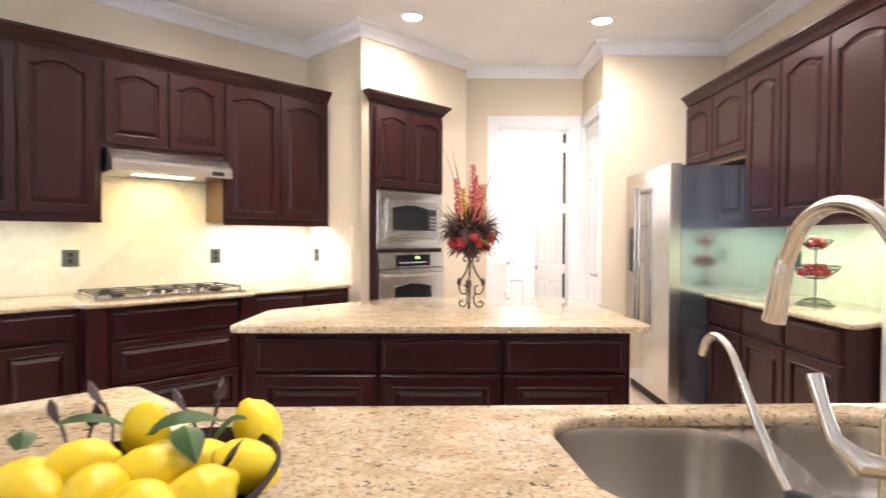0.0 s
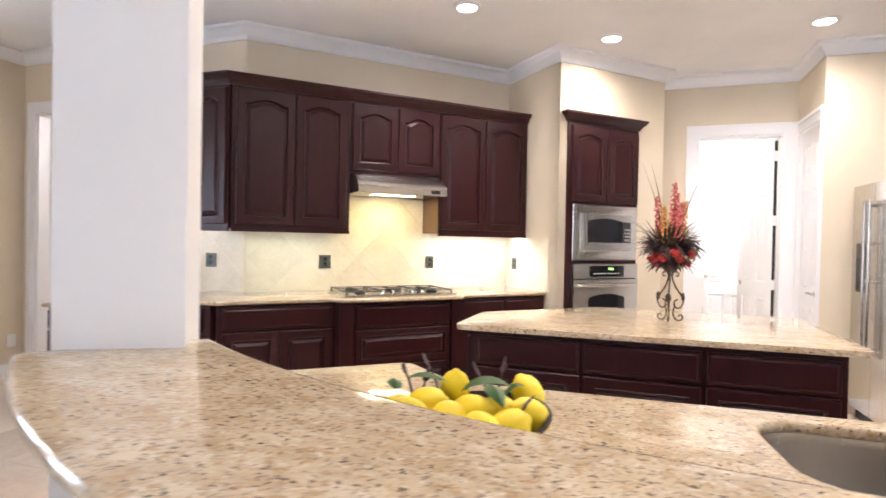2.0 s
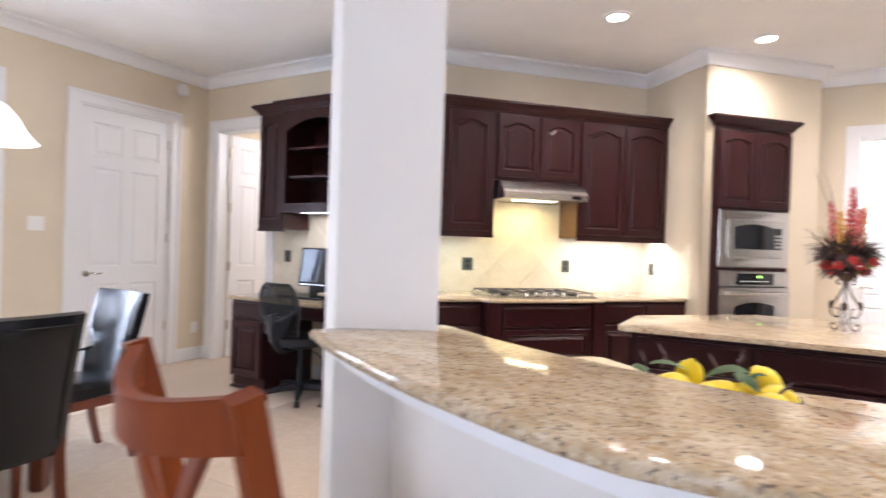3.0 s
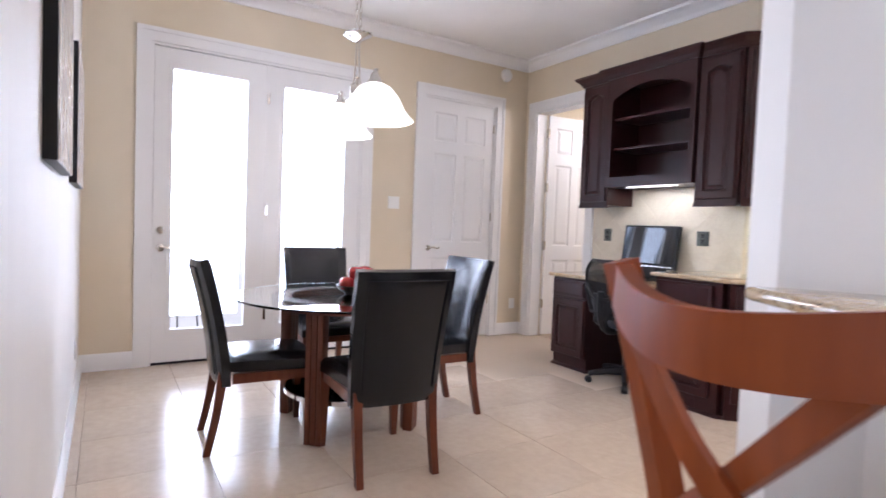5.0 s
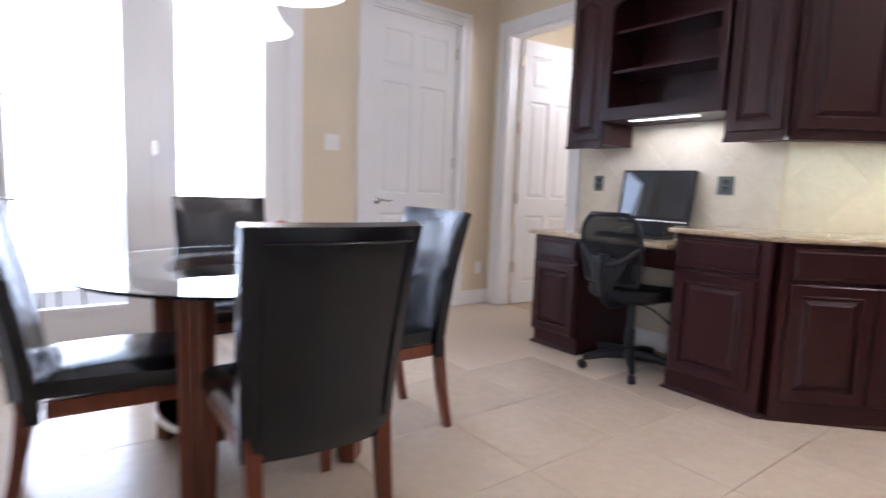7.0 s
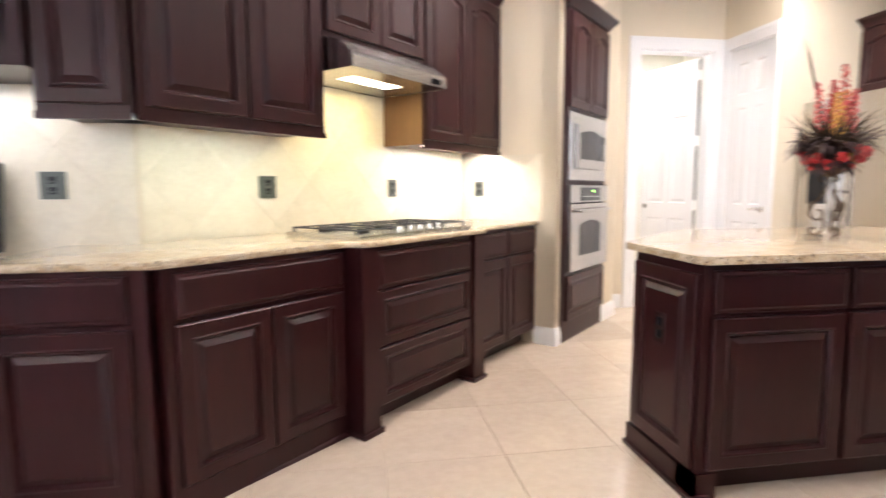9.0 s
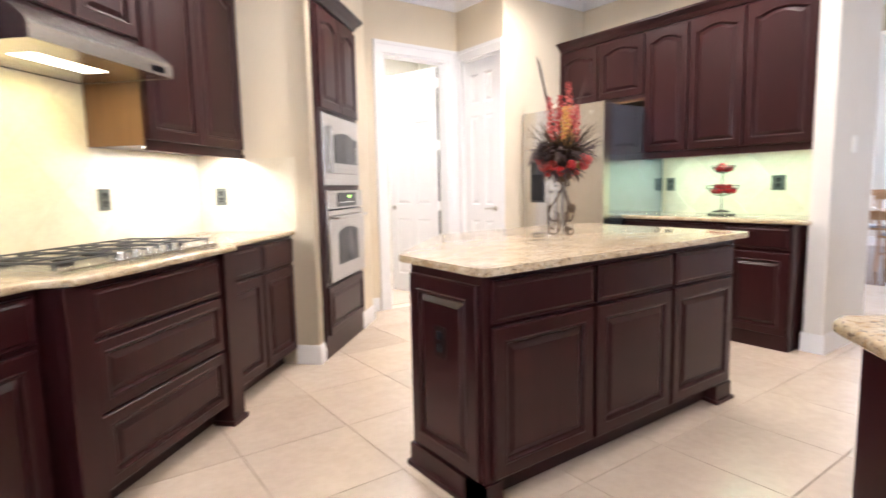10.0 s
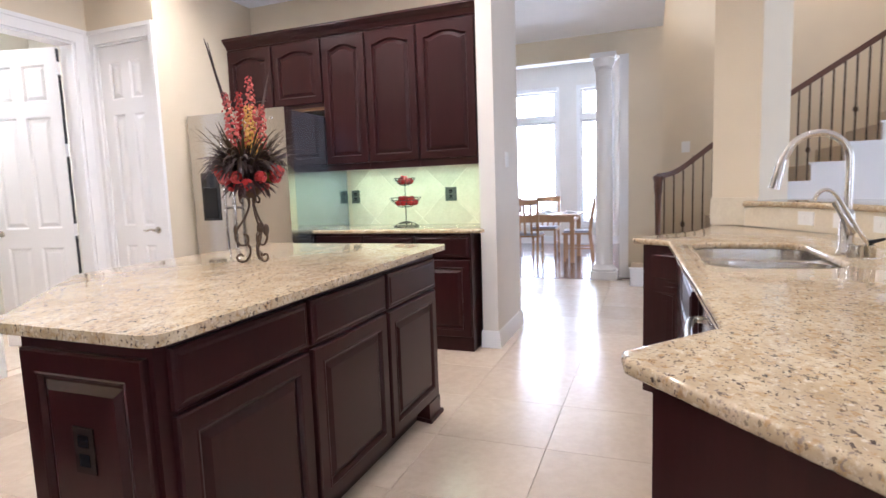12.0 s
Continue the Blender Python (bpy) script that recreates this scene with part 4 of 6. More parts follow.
for i, y0 in enumerate((0.02, 0.888)):
    leafs = thing("door_garden", "white full-glass garden door, closed, bright daylight behind", "door", wall_frame(A, B, 0.45 + y0) @ pose(0, 0.03, 0.02), kind="structure", group="garden doors")
    w, h = 0.842, 2.475
    bm = bmesh.new()
    g0, g1, gz0, gz1 = 0.13, w - 0.15, 0.26, 2.32
    box(bm, (0, -0.022, 0), (g0, 0.022, h))
    box(bm, (g1, -0.022, 0), (w, 0.022, h))
    box(bm, (g0, -0.022, 0), (g1, 0.022, gz0))
    box(bm, (g0, -0.022, gz1), (g1, 0.022, h))
    part("leaf", bm, WHITE, leafs, smooth=False)
    bm = bmesh.new()
    for lo, hi in (((g0 - 0.03, -0.032, gz0 - 0.03), (g0, -0.0225, gz1 + 0.03)), ((g1, -0.032, gz0 - 0.03), (g1 + 0.03, -0.0225, gz1 + 0.03)), ((g0, -0.032, gz0 - 0.03), (g1, -0.0225, gz0)), ((g0, -0.032, gz1), (g1, -0.0225, gz1 + 0.03))):
        box(bm, lo, hi)
    part("glazing_frame", soften(bm, 0.004), WHITE, leafs)
    pane = part("pane", bx((g0, -0.004, gz0), (g1, 0.004, gz1)), PANE, leafs, "clear glass pane", smooth=False)
    pane.visible_shadow = False
    part("bottom_seal", bx((0, -0.03, -0.018), (w, 0.02, 0.0)), BLACK, leafs, smooth=False)
    if i == 0:
        lever(leafs, 0.055, 0.91, -0.022, 1)
        part("deadbolt", lathe(bmesh.new(), [(0.03, 0), (0.03, 0.01), (0.02, 0.02), (0.0, 0.02)], 18, (0, 0, 0), Matrix.Translation((0.055, -0.022, 1.05)) @ Matrix.Rotation(radians(90), 4, "X")), NICKEL, leafs, "round nickel deadbolt")
    else:
        for z in (0.3, 1.2, 2.15):
            part("hinge", bx((-0.014, -0.034, z), (0.006, -0.022, z + 0.09)), NICKEL, leafs)

# ---- oven tower ----
tw = thing("oven_tower", "tall dark cherry oven cabinet set into the wall", "cabinet", DIAG)
bm = bmesh.new()
box(bm, (3.035, 4.012, 0.0), (3.095, 4.65, 2.43))
box(bm, (3.865, 4.012, 0.0), (3.868, 4.65, 2.43))
box(bm, (3.095, 4.012, 0.0), (3.865, 4.65, 0.52))
box(bm, (3.095, 4.012, 1.18), (3.865, 4.65, 1.205))
box(bm, (3.095, 4.012, 1.715), (3.865, 4.65, 2.43))
part("body", bm, CHERRY, tw, smooth=False)
door_part(tw, 3.075, 1.735, 3.468, 2.40, 4.012, 0.04)
door_part(tw, 3.472, 1.735, 3.862, 2.40, 4.012, 0.04)
drawer_part(tw, 3.08, 0.16, 3.86, 0.50, 4.012, True)
prof = [(-0.02, 2.4301), (0.012, 2.4301), (0.014, 2.44), (0.022, 2.45), (0.03, 2.465), (0.052, 2.485), (0.058, 2.495), (0.066, 2.50), (0.066, 2.518), (-0.02, 2.518)]
part("cornice", sweep([(3.035, 4.028), (3.035, 4.012), (3.868, 4.012), (3.868, 4.028)], prof), CHERRY, tw)
mw = thing("microwave", "built-in stainless steel microwave with arched dark window", "microwave", DIAG)
part("body", bx((3.10, 4.016, 1.207), (3.862, 4.5, 1.712)), BLACK, mw, smooth=False)
bm = raised_door(bmesh.new(), 3.098, 1.21, 3.863, 1.71, 4.014, 0, 0.085, 0.014)
part("trim_frame", bm, STEELH, mw)
bm = bx((3.19, 3.975, 1.30), (3.775, 4.006, 1.625), 0.006)
part("door", bm, STEELH, mw)


def arched_window(x0, x1, z0, z1, y, arch):
    bm = bmesh.new()
    pts = [(x0, z0), (x1, z0)] + [(x1 - (x1 - x0) * i / 12, z1 + arch * math.sin(math.pi * i / 12)) for i in range(13)]
    fr = [bm.verts.new((x, y - 0.003, z)) for x, z in pts]
    bk = [bm.verts.new((x, y, z)) for x, z in pts]
    bm.faces.new(fr)
    for i in range(len(fr)):
        bm.faces.new((fr[i], bk[i], bk[(i + 1) % len(fr)], fr[(i + 1) % len(fr)]))
    return bm


part("window", arched_window(3.245, 3.665, 1.37, 1.56, 3.9745, 0.03), BLACKGLASS, mw, "dark glass window")
part("control_panel", bx((3.675, 3.971, 1.37), (3.755, 3.9745, 1.56)), BLACKGLASS, mw)
for i in range(4):
    for j in range(3):
        part("button", bx((3.682 + j * 0.023, 3.969, 1.385 + i * 0.032), (3.699 + j * 0.023, 3.9705, 1.405 + i * 0.032)), STEEL, mw)
ov = thing("wall_oven", "built-in stainless steel wall oven with black display", "oven", DIAG)
part("body", bx((3.10, 4.016, 0.524), (3.862, 4.55, 1.177)), BLACK, ov, smooth=False)
part("control_panel", bx((3.098, 3.982, 1.045), (3.863, 4.015, 1.175), 0.006), STEELH, ov)
part("display", bx((3.285, 3.978, 1.058), (3.69, 3.9815, 1.158), 0.004), BLACKGLASS, ov, "black glass display")
part("clock_digits", bx((3.51, 3.976, 1.122), (3.555, 3.9775, 1.138)), glow("green_digits", (0.35, 1.0, 0.15), 4.0), ov, "lit green digits")
for i in range(8):
    part("button", bx((3.33 + i * 0.04, 3.976, 1.085), (3.352 + i * 0.04, 3.9775, 1.092)), PLATE, ov)
part("door", bx((3.098, 3.976, 0.53), (3.863, 4.015, 1.035), 0.006), STEELH, ov)
part("window", arched_window(3.27, 3.70, 0.64, 0.87, 3.9755, 0.035), BLACKGLASS, ov, "dark glass window")
part("handle", tube(bmesh.new(), curve_pts([(3.15, 3.976, 0.985), (3.155, 3.94, 0.985), (3.48, 3.928, 0.985), (3.805, 3.94, 0.985), (3.81, 3.976, 0.985)], 6), 0.013, 12), STEEL, ov)

# ---- hood and cooktop ----
hd = thing("range_hood", "stainless steel under-cabinet range hood with its lamp on", "range hood", DIAG)
bm = bmesh.new()
pr = [(4.835, 1.898), (4.50, 1.898), (4.42, 1.875), (4.345, 1.815), (4.325, 1.79), (4.325, 1.735), (4.835, 1.735)]
a = [bm.verts.new((1.232, y, z)) for y, z in pr]
b = [bm.verts.new((2.008, y, z)) for y, z in pr]
bm.faces.new(a)
bm.faces.new(b[::-1])
for i in range(len(pr)):
    if i != 5:
        bm.faces.new((a[i], b[i], b[(i + 1) % len(pr)], a[(i + 1) % len(pr)]))
part("canopy", bm, STEELH, hd)
part("underside", bx((1.236, 4.33, 1.737), (2.004, 4.83, 1.745)), STEEL, hd, smooth=False)
part("lamp_lens", bx((1.42, 4.50, 1.7365), (1.80, 4.62, 1.7372)), HOODGLOW, hd, "lit lamp cover", smooth=False)
part("switch_panel", bx((1.86, 4.3225, 1.748), (1.945, 4.3248, 1.776)), BLACKGLASS, hd, smooth=False)

CASTGREY = shader("cast_iron_grate", (0.06, 0.06, 0.062), 0.4, 0.3)
ct = thing("gas_cooktop", "stainless steel gas cooktop with black cast-iron grates", "cooktop", DIAG)
part("tray", bx((1.09, 4.16, TOP + 0.001), (2.03, 4.68, TOP + 0.018), 0.006), STEELH, ct)
for i, (x, y, r) in enumerate(((1.25, 4.30, 0.04), (1.25, 4.55, 0.05), (1.56, 4.43, 0.06), (1.87, 4.30, 0.05), (1.87, 4.55, 0.04))):
    part("burner", lathe(bmesh.new(), [(r, 0), (r, 0.01), (r * 0.8, 0.016), (r * 0.8, 0.022), (0, 0.024)], 20, (x, y, TOP + 0.018)), IRON, ct)
for x0 in (1.105, 1.41, 1.715):
    bm = bmesh.new()
    x1 = x0 + 0.295
    z = TOP + 0.044
    for y in (4.2, 4.34, 4.5, 4.64):
        box(bm, (x0, y - 0.003, z - 0.007), (x1, y + 0.003, z))
    for x in (x0 + 0.006, (x0 + x1) / 2, x1 - 0.006):
        box(bm, (x - 0.003, 4.2, z - 0.0075), (x + 0.003, 4.64, z + 0.0005))
    for x in (x0 + 0.006, x1 - 0.006):
        for y in (4.2, 4.64):
            box(bm, (x - 0.006, y - 0.006, TOP + 0.018), (x + 0.006, y + 0.006, z))
    part("grate", bm, CASTGREY, ct, smooth=False)
for i in range(5):
    part("knob", lathe(bmesh.new(), [(0.02, 0), (0.02, 0.006), (0.016, 0.008), (0.015, 0.028), (0, 0.03)], 16, (1.40 + i * 0.082, 4.185, TOP + 0.018)), CHROME, ct)
tr = thing("wire_trivet", "small bent chrome wire trivet on the counter", "trivet", DIAG @ pose(2.55, 4.55, TOP))
part("wire", tube(bmesh.new(), [(0.07 * math.cos(t * 0.26), 0.05 * math.sin(t * 0.26), 0.012 + 0.01 * math.sin(t * 0.78)) for t in range(25)], 0.003, 6), CHROME, tr)
for k in range(3):
    part("leg", tube(bmesh.new(), [(0.07 * math.cos(k * 2.1), 0.05 * math.sin(k * 2.1), 0.014), (0.06 * math.cos(k * 2.1), 0.045 * math.sin(k * 2.1), 0.0)], 0.003, 6), CHROME, tr)

# ---- refrigerator ----
rf = thing("refrigerator", "stainless steel side-by-side refrigerator with water dispenser", "refrigerator")
part("body", bx((1.635, 4.405, 0.02), (2.40, 5.33, 1.84), 0.006), SIDEGREY, rf, "dark grey glossy side panels")
part("toe_grille", bx((1.60, 4.42, 0.0), (1.70, 5.32, 0.09)), BLACK, rf, smooth=False)
for y0, y1 in ((4.402, 4.925), (4.932, 5.332)):
    part("door", bx((1.55, y0, 0.10), (1.63, y1, 1.855), 0.012, 3), STEEL, rf)
for y in (4.885, 4.972):
    hb = part("handle", tube(bmesh.new(), [(1.502, y, 0.55), (1.502, y, 1.72)], 0.012, 12), STEEL, rf)
    for z in (0.60, 1.12, 1.40, 1.68):
        part("bracket", tube(bmesh.new(), [(1.55, y, z), (1.502, y, z)], 0.011, 8), STEEL, hb)
part("dispenser", bx((1.546, 5.06, 1.02), (1.5505, 5.24, 1.40), 0.003), BLACKGLASS, rf, "black water dispenser")
part("dispenser_recess", bx((1.542, 5.085, 1.04), (1.5465, 5.215, 1.28), 0.002), BLACK, rf)
part("badge", lathe(bmesh.new(), [(0.018, 0), (0.016, 0.003), (0, 0.004)], 18, (0, 0, 0), Matrix.Translation((1.55, 4.53, 1.78)) @ Matrix.Rotation(radians(-90), 4, "Y")), CHROME, rf)


# ---- splashback tiles ----
MORTAR = paint("pale_mortar", (0.62, 0.55, 0.42), 0.9, 0.2)

def clip(poly, axis, val, keep_less):
    out = []
    for i in range(len(poly)):
        a, b = poly[i], poly[(i + 1) % len(poly)]
        ia, ib = (a[axis] <= val) == keep_less, (b[axis] <= val) == keep_less
        if ia:
            out.append(a)
        if ia != ib:
            t = (val - a[axis]) / (b[axis] - a[axis])
            out.append((a[0] + t * (b[0] - a[0]), a[1] + t * (b[1] - a[1])))
    return out


def splash(name, label, m, x0, x1, z0, z1, pitch=0.325):
    """Diagonal stone tiles on a wall whose face is y = 0 in the frame m."""
    t = thing(name, label, "splashback", m, kind="structure")
    part("mortar", bx((x0, -0.004, z0), (x1, -0.0005, z1)), MORTAR, t, smooth=False)
    g = 0.0011
    k = pitch / R2
    n = int((x1 - x0) / pitch) + 3
    for i in range(-2, 2 * n):
        for j in range(-3, 5):
            if (i + j) % 2:
                continue
            cx, cz = x0 + i * k, z0 + j * k + 0.05
            poly = [(cx - k + g, cz), (cx, cz - k + g), (cx + k - g, cz), (cx, cz + k - g)]
            for ax, v, less in ((0, x1, True), (0, x0, False), (1, z1, True), (1, z0, False)):
                poly = clip(poly, ax, v, less) if poly else poly
            if len(poly) < 3:
                continue
            bm = bmesh.new()
            f = [bm.verts.new((x, -0.0085, z)) for x, z in poly]
            b = [bm.verts.new((x, -0.004, z)) for x, z in poly]
            try:
                bm.faces.new(f)
            except ValueError:
                bm.free()
                continue
            for q in range(len(f)):
                bm.faces.new((f[q], b[q], b[(q + 1) % len(f)], f[(q + 1) % len(f)]))
            part("tile", bm, SPLASH, t, smooth=False)
    return t


splash("splashback_cooktop", "pale travertine splashback laid diagonally behind the cooktop", DIAG @ pose(0, 4.844, 0), 0.46, 2.94, TOP, 1.90)
splash("splashback_desk", "pale travertine splashback laid diagonally behind the desk", pose(0, 3.74, 0), -4.56, -3.11, 0.816, 1.575)
splash("splashback_side", "pale travertine splashback on the return wall", wall_frame(D, E_, 0), 0.01, 0.70, TOP, 1.40)
splash("splashback_right", "pale travertine splashback behind the side counter", RIGHT @ pose(0, 2.45, 0), -4.39, -3.06, TOP, 1.42)

# ---- sockets and switches ----


def plate(name, label, m, w, h, mat, rows):
    t = thing(name, label, "socket", m, "wall sockets and switches")
    part("cover", bx((-w / 2, -0.007, -h / 2), (w / 2, 0, h / 2), 0.003), mat, t)
    for x, z, ww, hh in rows:
        part("insert", bx((x - ww / 2, -0.0095, z - hh / 2), (x + ww / 2, -0.007, z + hh / 2), 0.002), BLACK if mat is PEWTER else PLATE, t)
    if mat is PEWTER:
        part("relief", tube(bmesh.new(), [(0.035 * math.cos(a * 0.7) * (0.4 + a / 16), -0.008, 0.035 * math.sin(a * 0.7) * (0.4 + a / 16)) for a in range(11)], 0.003, 5), PEWTER, t)
    return t


TWO = [(0, 0.022, 0.03, 0.03), (0, -0.022, 0.03, 0.03)]
for m, w in ((DIAG @ pose(1.10, 4.835, 1.16), 0.1), (DIAG @ pose(2.09, 4.835, 1.155), 0.08), (wall_frame(D, E_, 0.17) @ pose(0, -0.009, 1.15), 0.08), (pose(-3.43, 3.731, 1.165), 0.1), (pose(-4.39, 3.731, 1.165), 0.08), (RIGHT @ pose(-3.435, 2.441, 1.165), 0.1), (RIGHT @ pose(-4.345, 2.441, 1.165), 0.08)):
    plate("tile_socket", "dark pewter relief tile socket cover in the splashback", m, w, 0.115, PEWTER, TWO)
plate("light_switch", "white double light switch plate on the beige wall", wall_frame(A, B, 2.55) @ pose(0, 0, 1.40), 0.12, 0.12, PLATE, [(-0.028, 0, 0.035, 0.07), (0.028, 0, 0.035, 0.07)])
plate("wall_socket", "white wall socket above the baseboard", wall_frame(A, B, 4.08) @ pose(0, 0, 0.345), 0.075, 0.115, PLATE, TWO)
plate("wall_socket", "white wall socket low on the pale wall", pose(-4.95, -0.45, 0.32, 0, 0, 180), 0.075, 0.115, PLATE, TWO)
plate("light_switch", "white light switch plate on the wing wall", pose(2.35, 2.93, 1.42), 0.075, 0.115, PLATE, [(0, 0, 0.035, 0.07)])
plate("light_switch", "white light switch plate beside the stairs", Matrix(((0, 1, 0, 5.9), (-1, 0, 0, 1.45), (0, 0, 1, 1.64), (0, 0, 0, 1))), 0.1, 0.14, PLATE, [(0, 0, 0.035, 0.07)])
for a in (23.8, 18.8, 13.4):
    p = polar2(a, 2.9725)
    m = Matrix.Translation((p[0], p[1], 0.985)) @ Matrix.Rotation(radians(a + 180), 4, "Z")
    plate("bar_socket", "white socket plate in the low bar splashback", m, 0.115, 0.072, PLATE, [(-0.022, 0, 0.03, 0.03), (0.022, 0, 0.03, 0.03)])
bm = prism(bmesh.new(), arc_in(-33.2, 33.2, 2.9775) + arc_in(33.2, -33.2, 2.9735), TOP + 0.001, 1.0375)
solid("bar_splashback", bm, SPLASH, "pale stone strip between the sink counter and the bar", "splashback", kind="structure")
c0, c1 = Vector(COLUMN_R[0]), Vector(COLUMN_R[1])
out = Vector((c1.y - c0.y, c0.x - c1.x)).normalized()
solid("column_splashback", prism(bmesh.new(), [tuple(c0 + out * 0.001), tuple(c1 + out * 0.001), tuple(c1 + out * 0.016), tuple(c0 + out * 0.016)], TOP + 0.001, 1.09), SPLASH, "pale stone upstand on the column above the counter", "splashback", kind="structure")
sm = thing("smoke_detector", "round white smoke detector high on the wall", "smoke detector", wall_frame(A, B, 3.87) @ pose(0, 0, 2.86))
part("housing", lathe(bmesh.new(), [(0.07, 0), (0.07, 0.02), (0.055, 0.035), (0.0, 0.038)], 24, (0, 0, 0), Matrix.Rotation(radians(90), 4, "X")), PLATE, sm)

# ---- ceiling lamps and vent ----
# the last four fixtures are added, out of view, with their fill beams
for x, y in DOWNLIGHTS_AND_FILL:
    dl = thing("recessed_light", "white recessed ceiling light, lit; four of the seven added unseen", "ceiling light", pose(x, y, CEILZ), "recessed lights")
    part("trim_ring", lathe(bmesh.new(), [(0.105, -0.001), (0.10, -0.012), (0.075, -0.014), (0.07, -0.002)], 28), PLATE, dl)
    part("lens", lathe(bmesh.new(), [(0.0, -0.004), (0.072, -0.004), (0.072, -0.002), (0, -0.002)], 24), LAMPGLOW, dl, "glowing lens")
vt = thing("ceiling_vent", "white metal ceiling air vent with slats", "air vent", pose(-4.80, 1.67, CEILZ))
bm = bmesh.new()
for lo, hi in (((-0.09, -0.2, -0.012), (-0.065, 0.2, -0.001)), ((0.065, -0.2, -0.012), (0.09, 0.2, -0.001)), ((-0.065, -0.2, -0.012), (0.065, -0.175, -0.001)), ((-0.065, 0.175, -0.012), (0.065, 0.2, -0.001))):
    box(bm, lo, hi)
part("frame", bm, PLATE, vt, smooth=False)
for i in range(8):
    part("slat", bx((-0.065 + i * 0.017, -0.174, -0.011), (-0.058 + i * 0.017, 0.174, -0.002)), SIDEGREY if i % 2 else PLATE, vt, smooth=False)

pl = thing("pendant_lamp", "nickel pendant lamp with two opal glass bell shades, lit", "pendant lamp", pose(-4.055, 1.02, 0))
part("canopy", lathe(bmesh.new(), [(0.065, CEILZ - 0.001), (0.06, CEILZ - 0.02), (0.02, CEILZ - 0.04)], 24), NICKEL, pl)
for dx in (-0.028, 0.028):
    bm = bmesh.new()
    for k in range(17):
        z = 2.37 + k * 0.039
        side = k % 2
        tube(bm, [(dx + (0 if side else 0.009 * math.cos(q * 0.628)), 0.009 * math.cos(q * 0.628) if side else 0, z + 0.024 * math.sin(q * 0.628)) for q in range(11)], 0.0028, 5)
    part("chain", bm, NICKEL, pl)
    part("rod", tube(bmesh.new(), curve_pts([(dx * 0.7, 0, 2.32), (dx * 0.9, 0, 2.2), (dx * 1.6, 0, 2.08), (dx * 2.2, 0, 2.0)], 6), 0.0055, 8), NICKEL, pl)
part("hub", lathe(bmesh.new(), [(0.0, 2.305), (0.03, 2.308), (0.085, 2.34), (0.088, 2.348), (0.045, 2.37), (0.0, 2.375)], 28), CHROME, pl)
part("body", lathe(bmesh.new(), [(0.0, 1.955), (0.02, 1.96), (0.04, 1.985), (0.042, 2.03), (0.03, 2.045), (0.012, 2.05), (0.01, 2.075), (0.016, 2.085), (0.0, 2.10)], 24), NICKEL, pl)
for (x, y), sg in zip(PENDANTS, (1, -1)):
    lx, ly = x + 4.055, y - 1.02
    part("arm", tube(bmesh.new(), curve_pts([(sg * 0.03, 0, 1.995), (sg * 0.12, 0, 1.965), (sg * 0.22, ly * 0.6, 1.99), (lx * 0.9, ly, 2.045), (lx, ly, 2.03)], 6), 0.009, 10), NICKEL, pl)
    part("socket", lathe(bmesh.new(), [(0.045, 1.975), (0.038, 1.995), (0.022, 2.02), (0.012, 2.045), (0.014, 2.06), (0.0, 2.066)], 20, (lx, ly, 0)), NICKEL, pl)
    sh = part("shade", lathe(bmesh.new(), [(0.045, 1.978), (0.09, 1.955), (0.135, 1.90), (0.165, 1.84), (0.195, 1.80), (0.222, 1.775), (0.218, 1.772), (0.19, 1.797), (0.16, 1.836), (0.13, 1.895), (0.088, 1.95), (0.045, 1.972)], 36, (lx, ly, 0)), SHADEGLASS, pl, "glowing opal glass shade")
    sh.visible_shadow = False

# ---- breakfast table and chairs ----
TX, TY = -3.89, 0.955
tb = thing("dining_table", "round glass-topped table on a dark wooden pedestal of fluted legs", "table", pose(TX, TY, 0))
part("tabletop", lathe(bmesh.new(), [(0.0, 0.745), (0.655, 0.745), (0.662, 0.751), (0.655, 0.757), (0.0, 0.757)], 64), GLASS, tb, "clear glass top with green edge")
part("ring", lathe(bmesh.new(), [(0.34, 0.70), (0.45, 0.70), (0.455, 0.715), (0.45, 0.744), (0.34, 0.744), (0.34, 0.70)], 48), CHAIRWOOD, tb)
for k in range(4):
    ang = radians(45 + 90 * k - 2)
    m = Matrix.Rotation(ang, 4, "Z") @ Matrix.Translation((0.40, 0, 0))
    for dy in (-0.034, 0.0, 0.034):
        bm = bmesh.new()
        vs = box(bm, (-0.028, dy - 0.0155, 0.0), (0.028, dy + 0.0155, 0.70))
        for v in vs[4:]:
            v.co.x *= 1.25
        bmesh.ops.transform(bm, matrix=m, verts=bm.verts)
        part("leg_slat", soften(bm, 0.005), CHAIRWOOD, tb)
part("foot_ring", lathe(bmesh.new(), [(0.362, 0.20), (0.371, 0.20), (0.371, 0.225), (0.362, 0.225), (0.362, 0.20)], 48), CHROME, tb, "chrome ring between the legs")


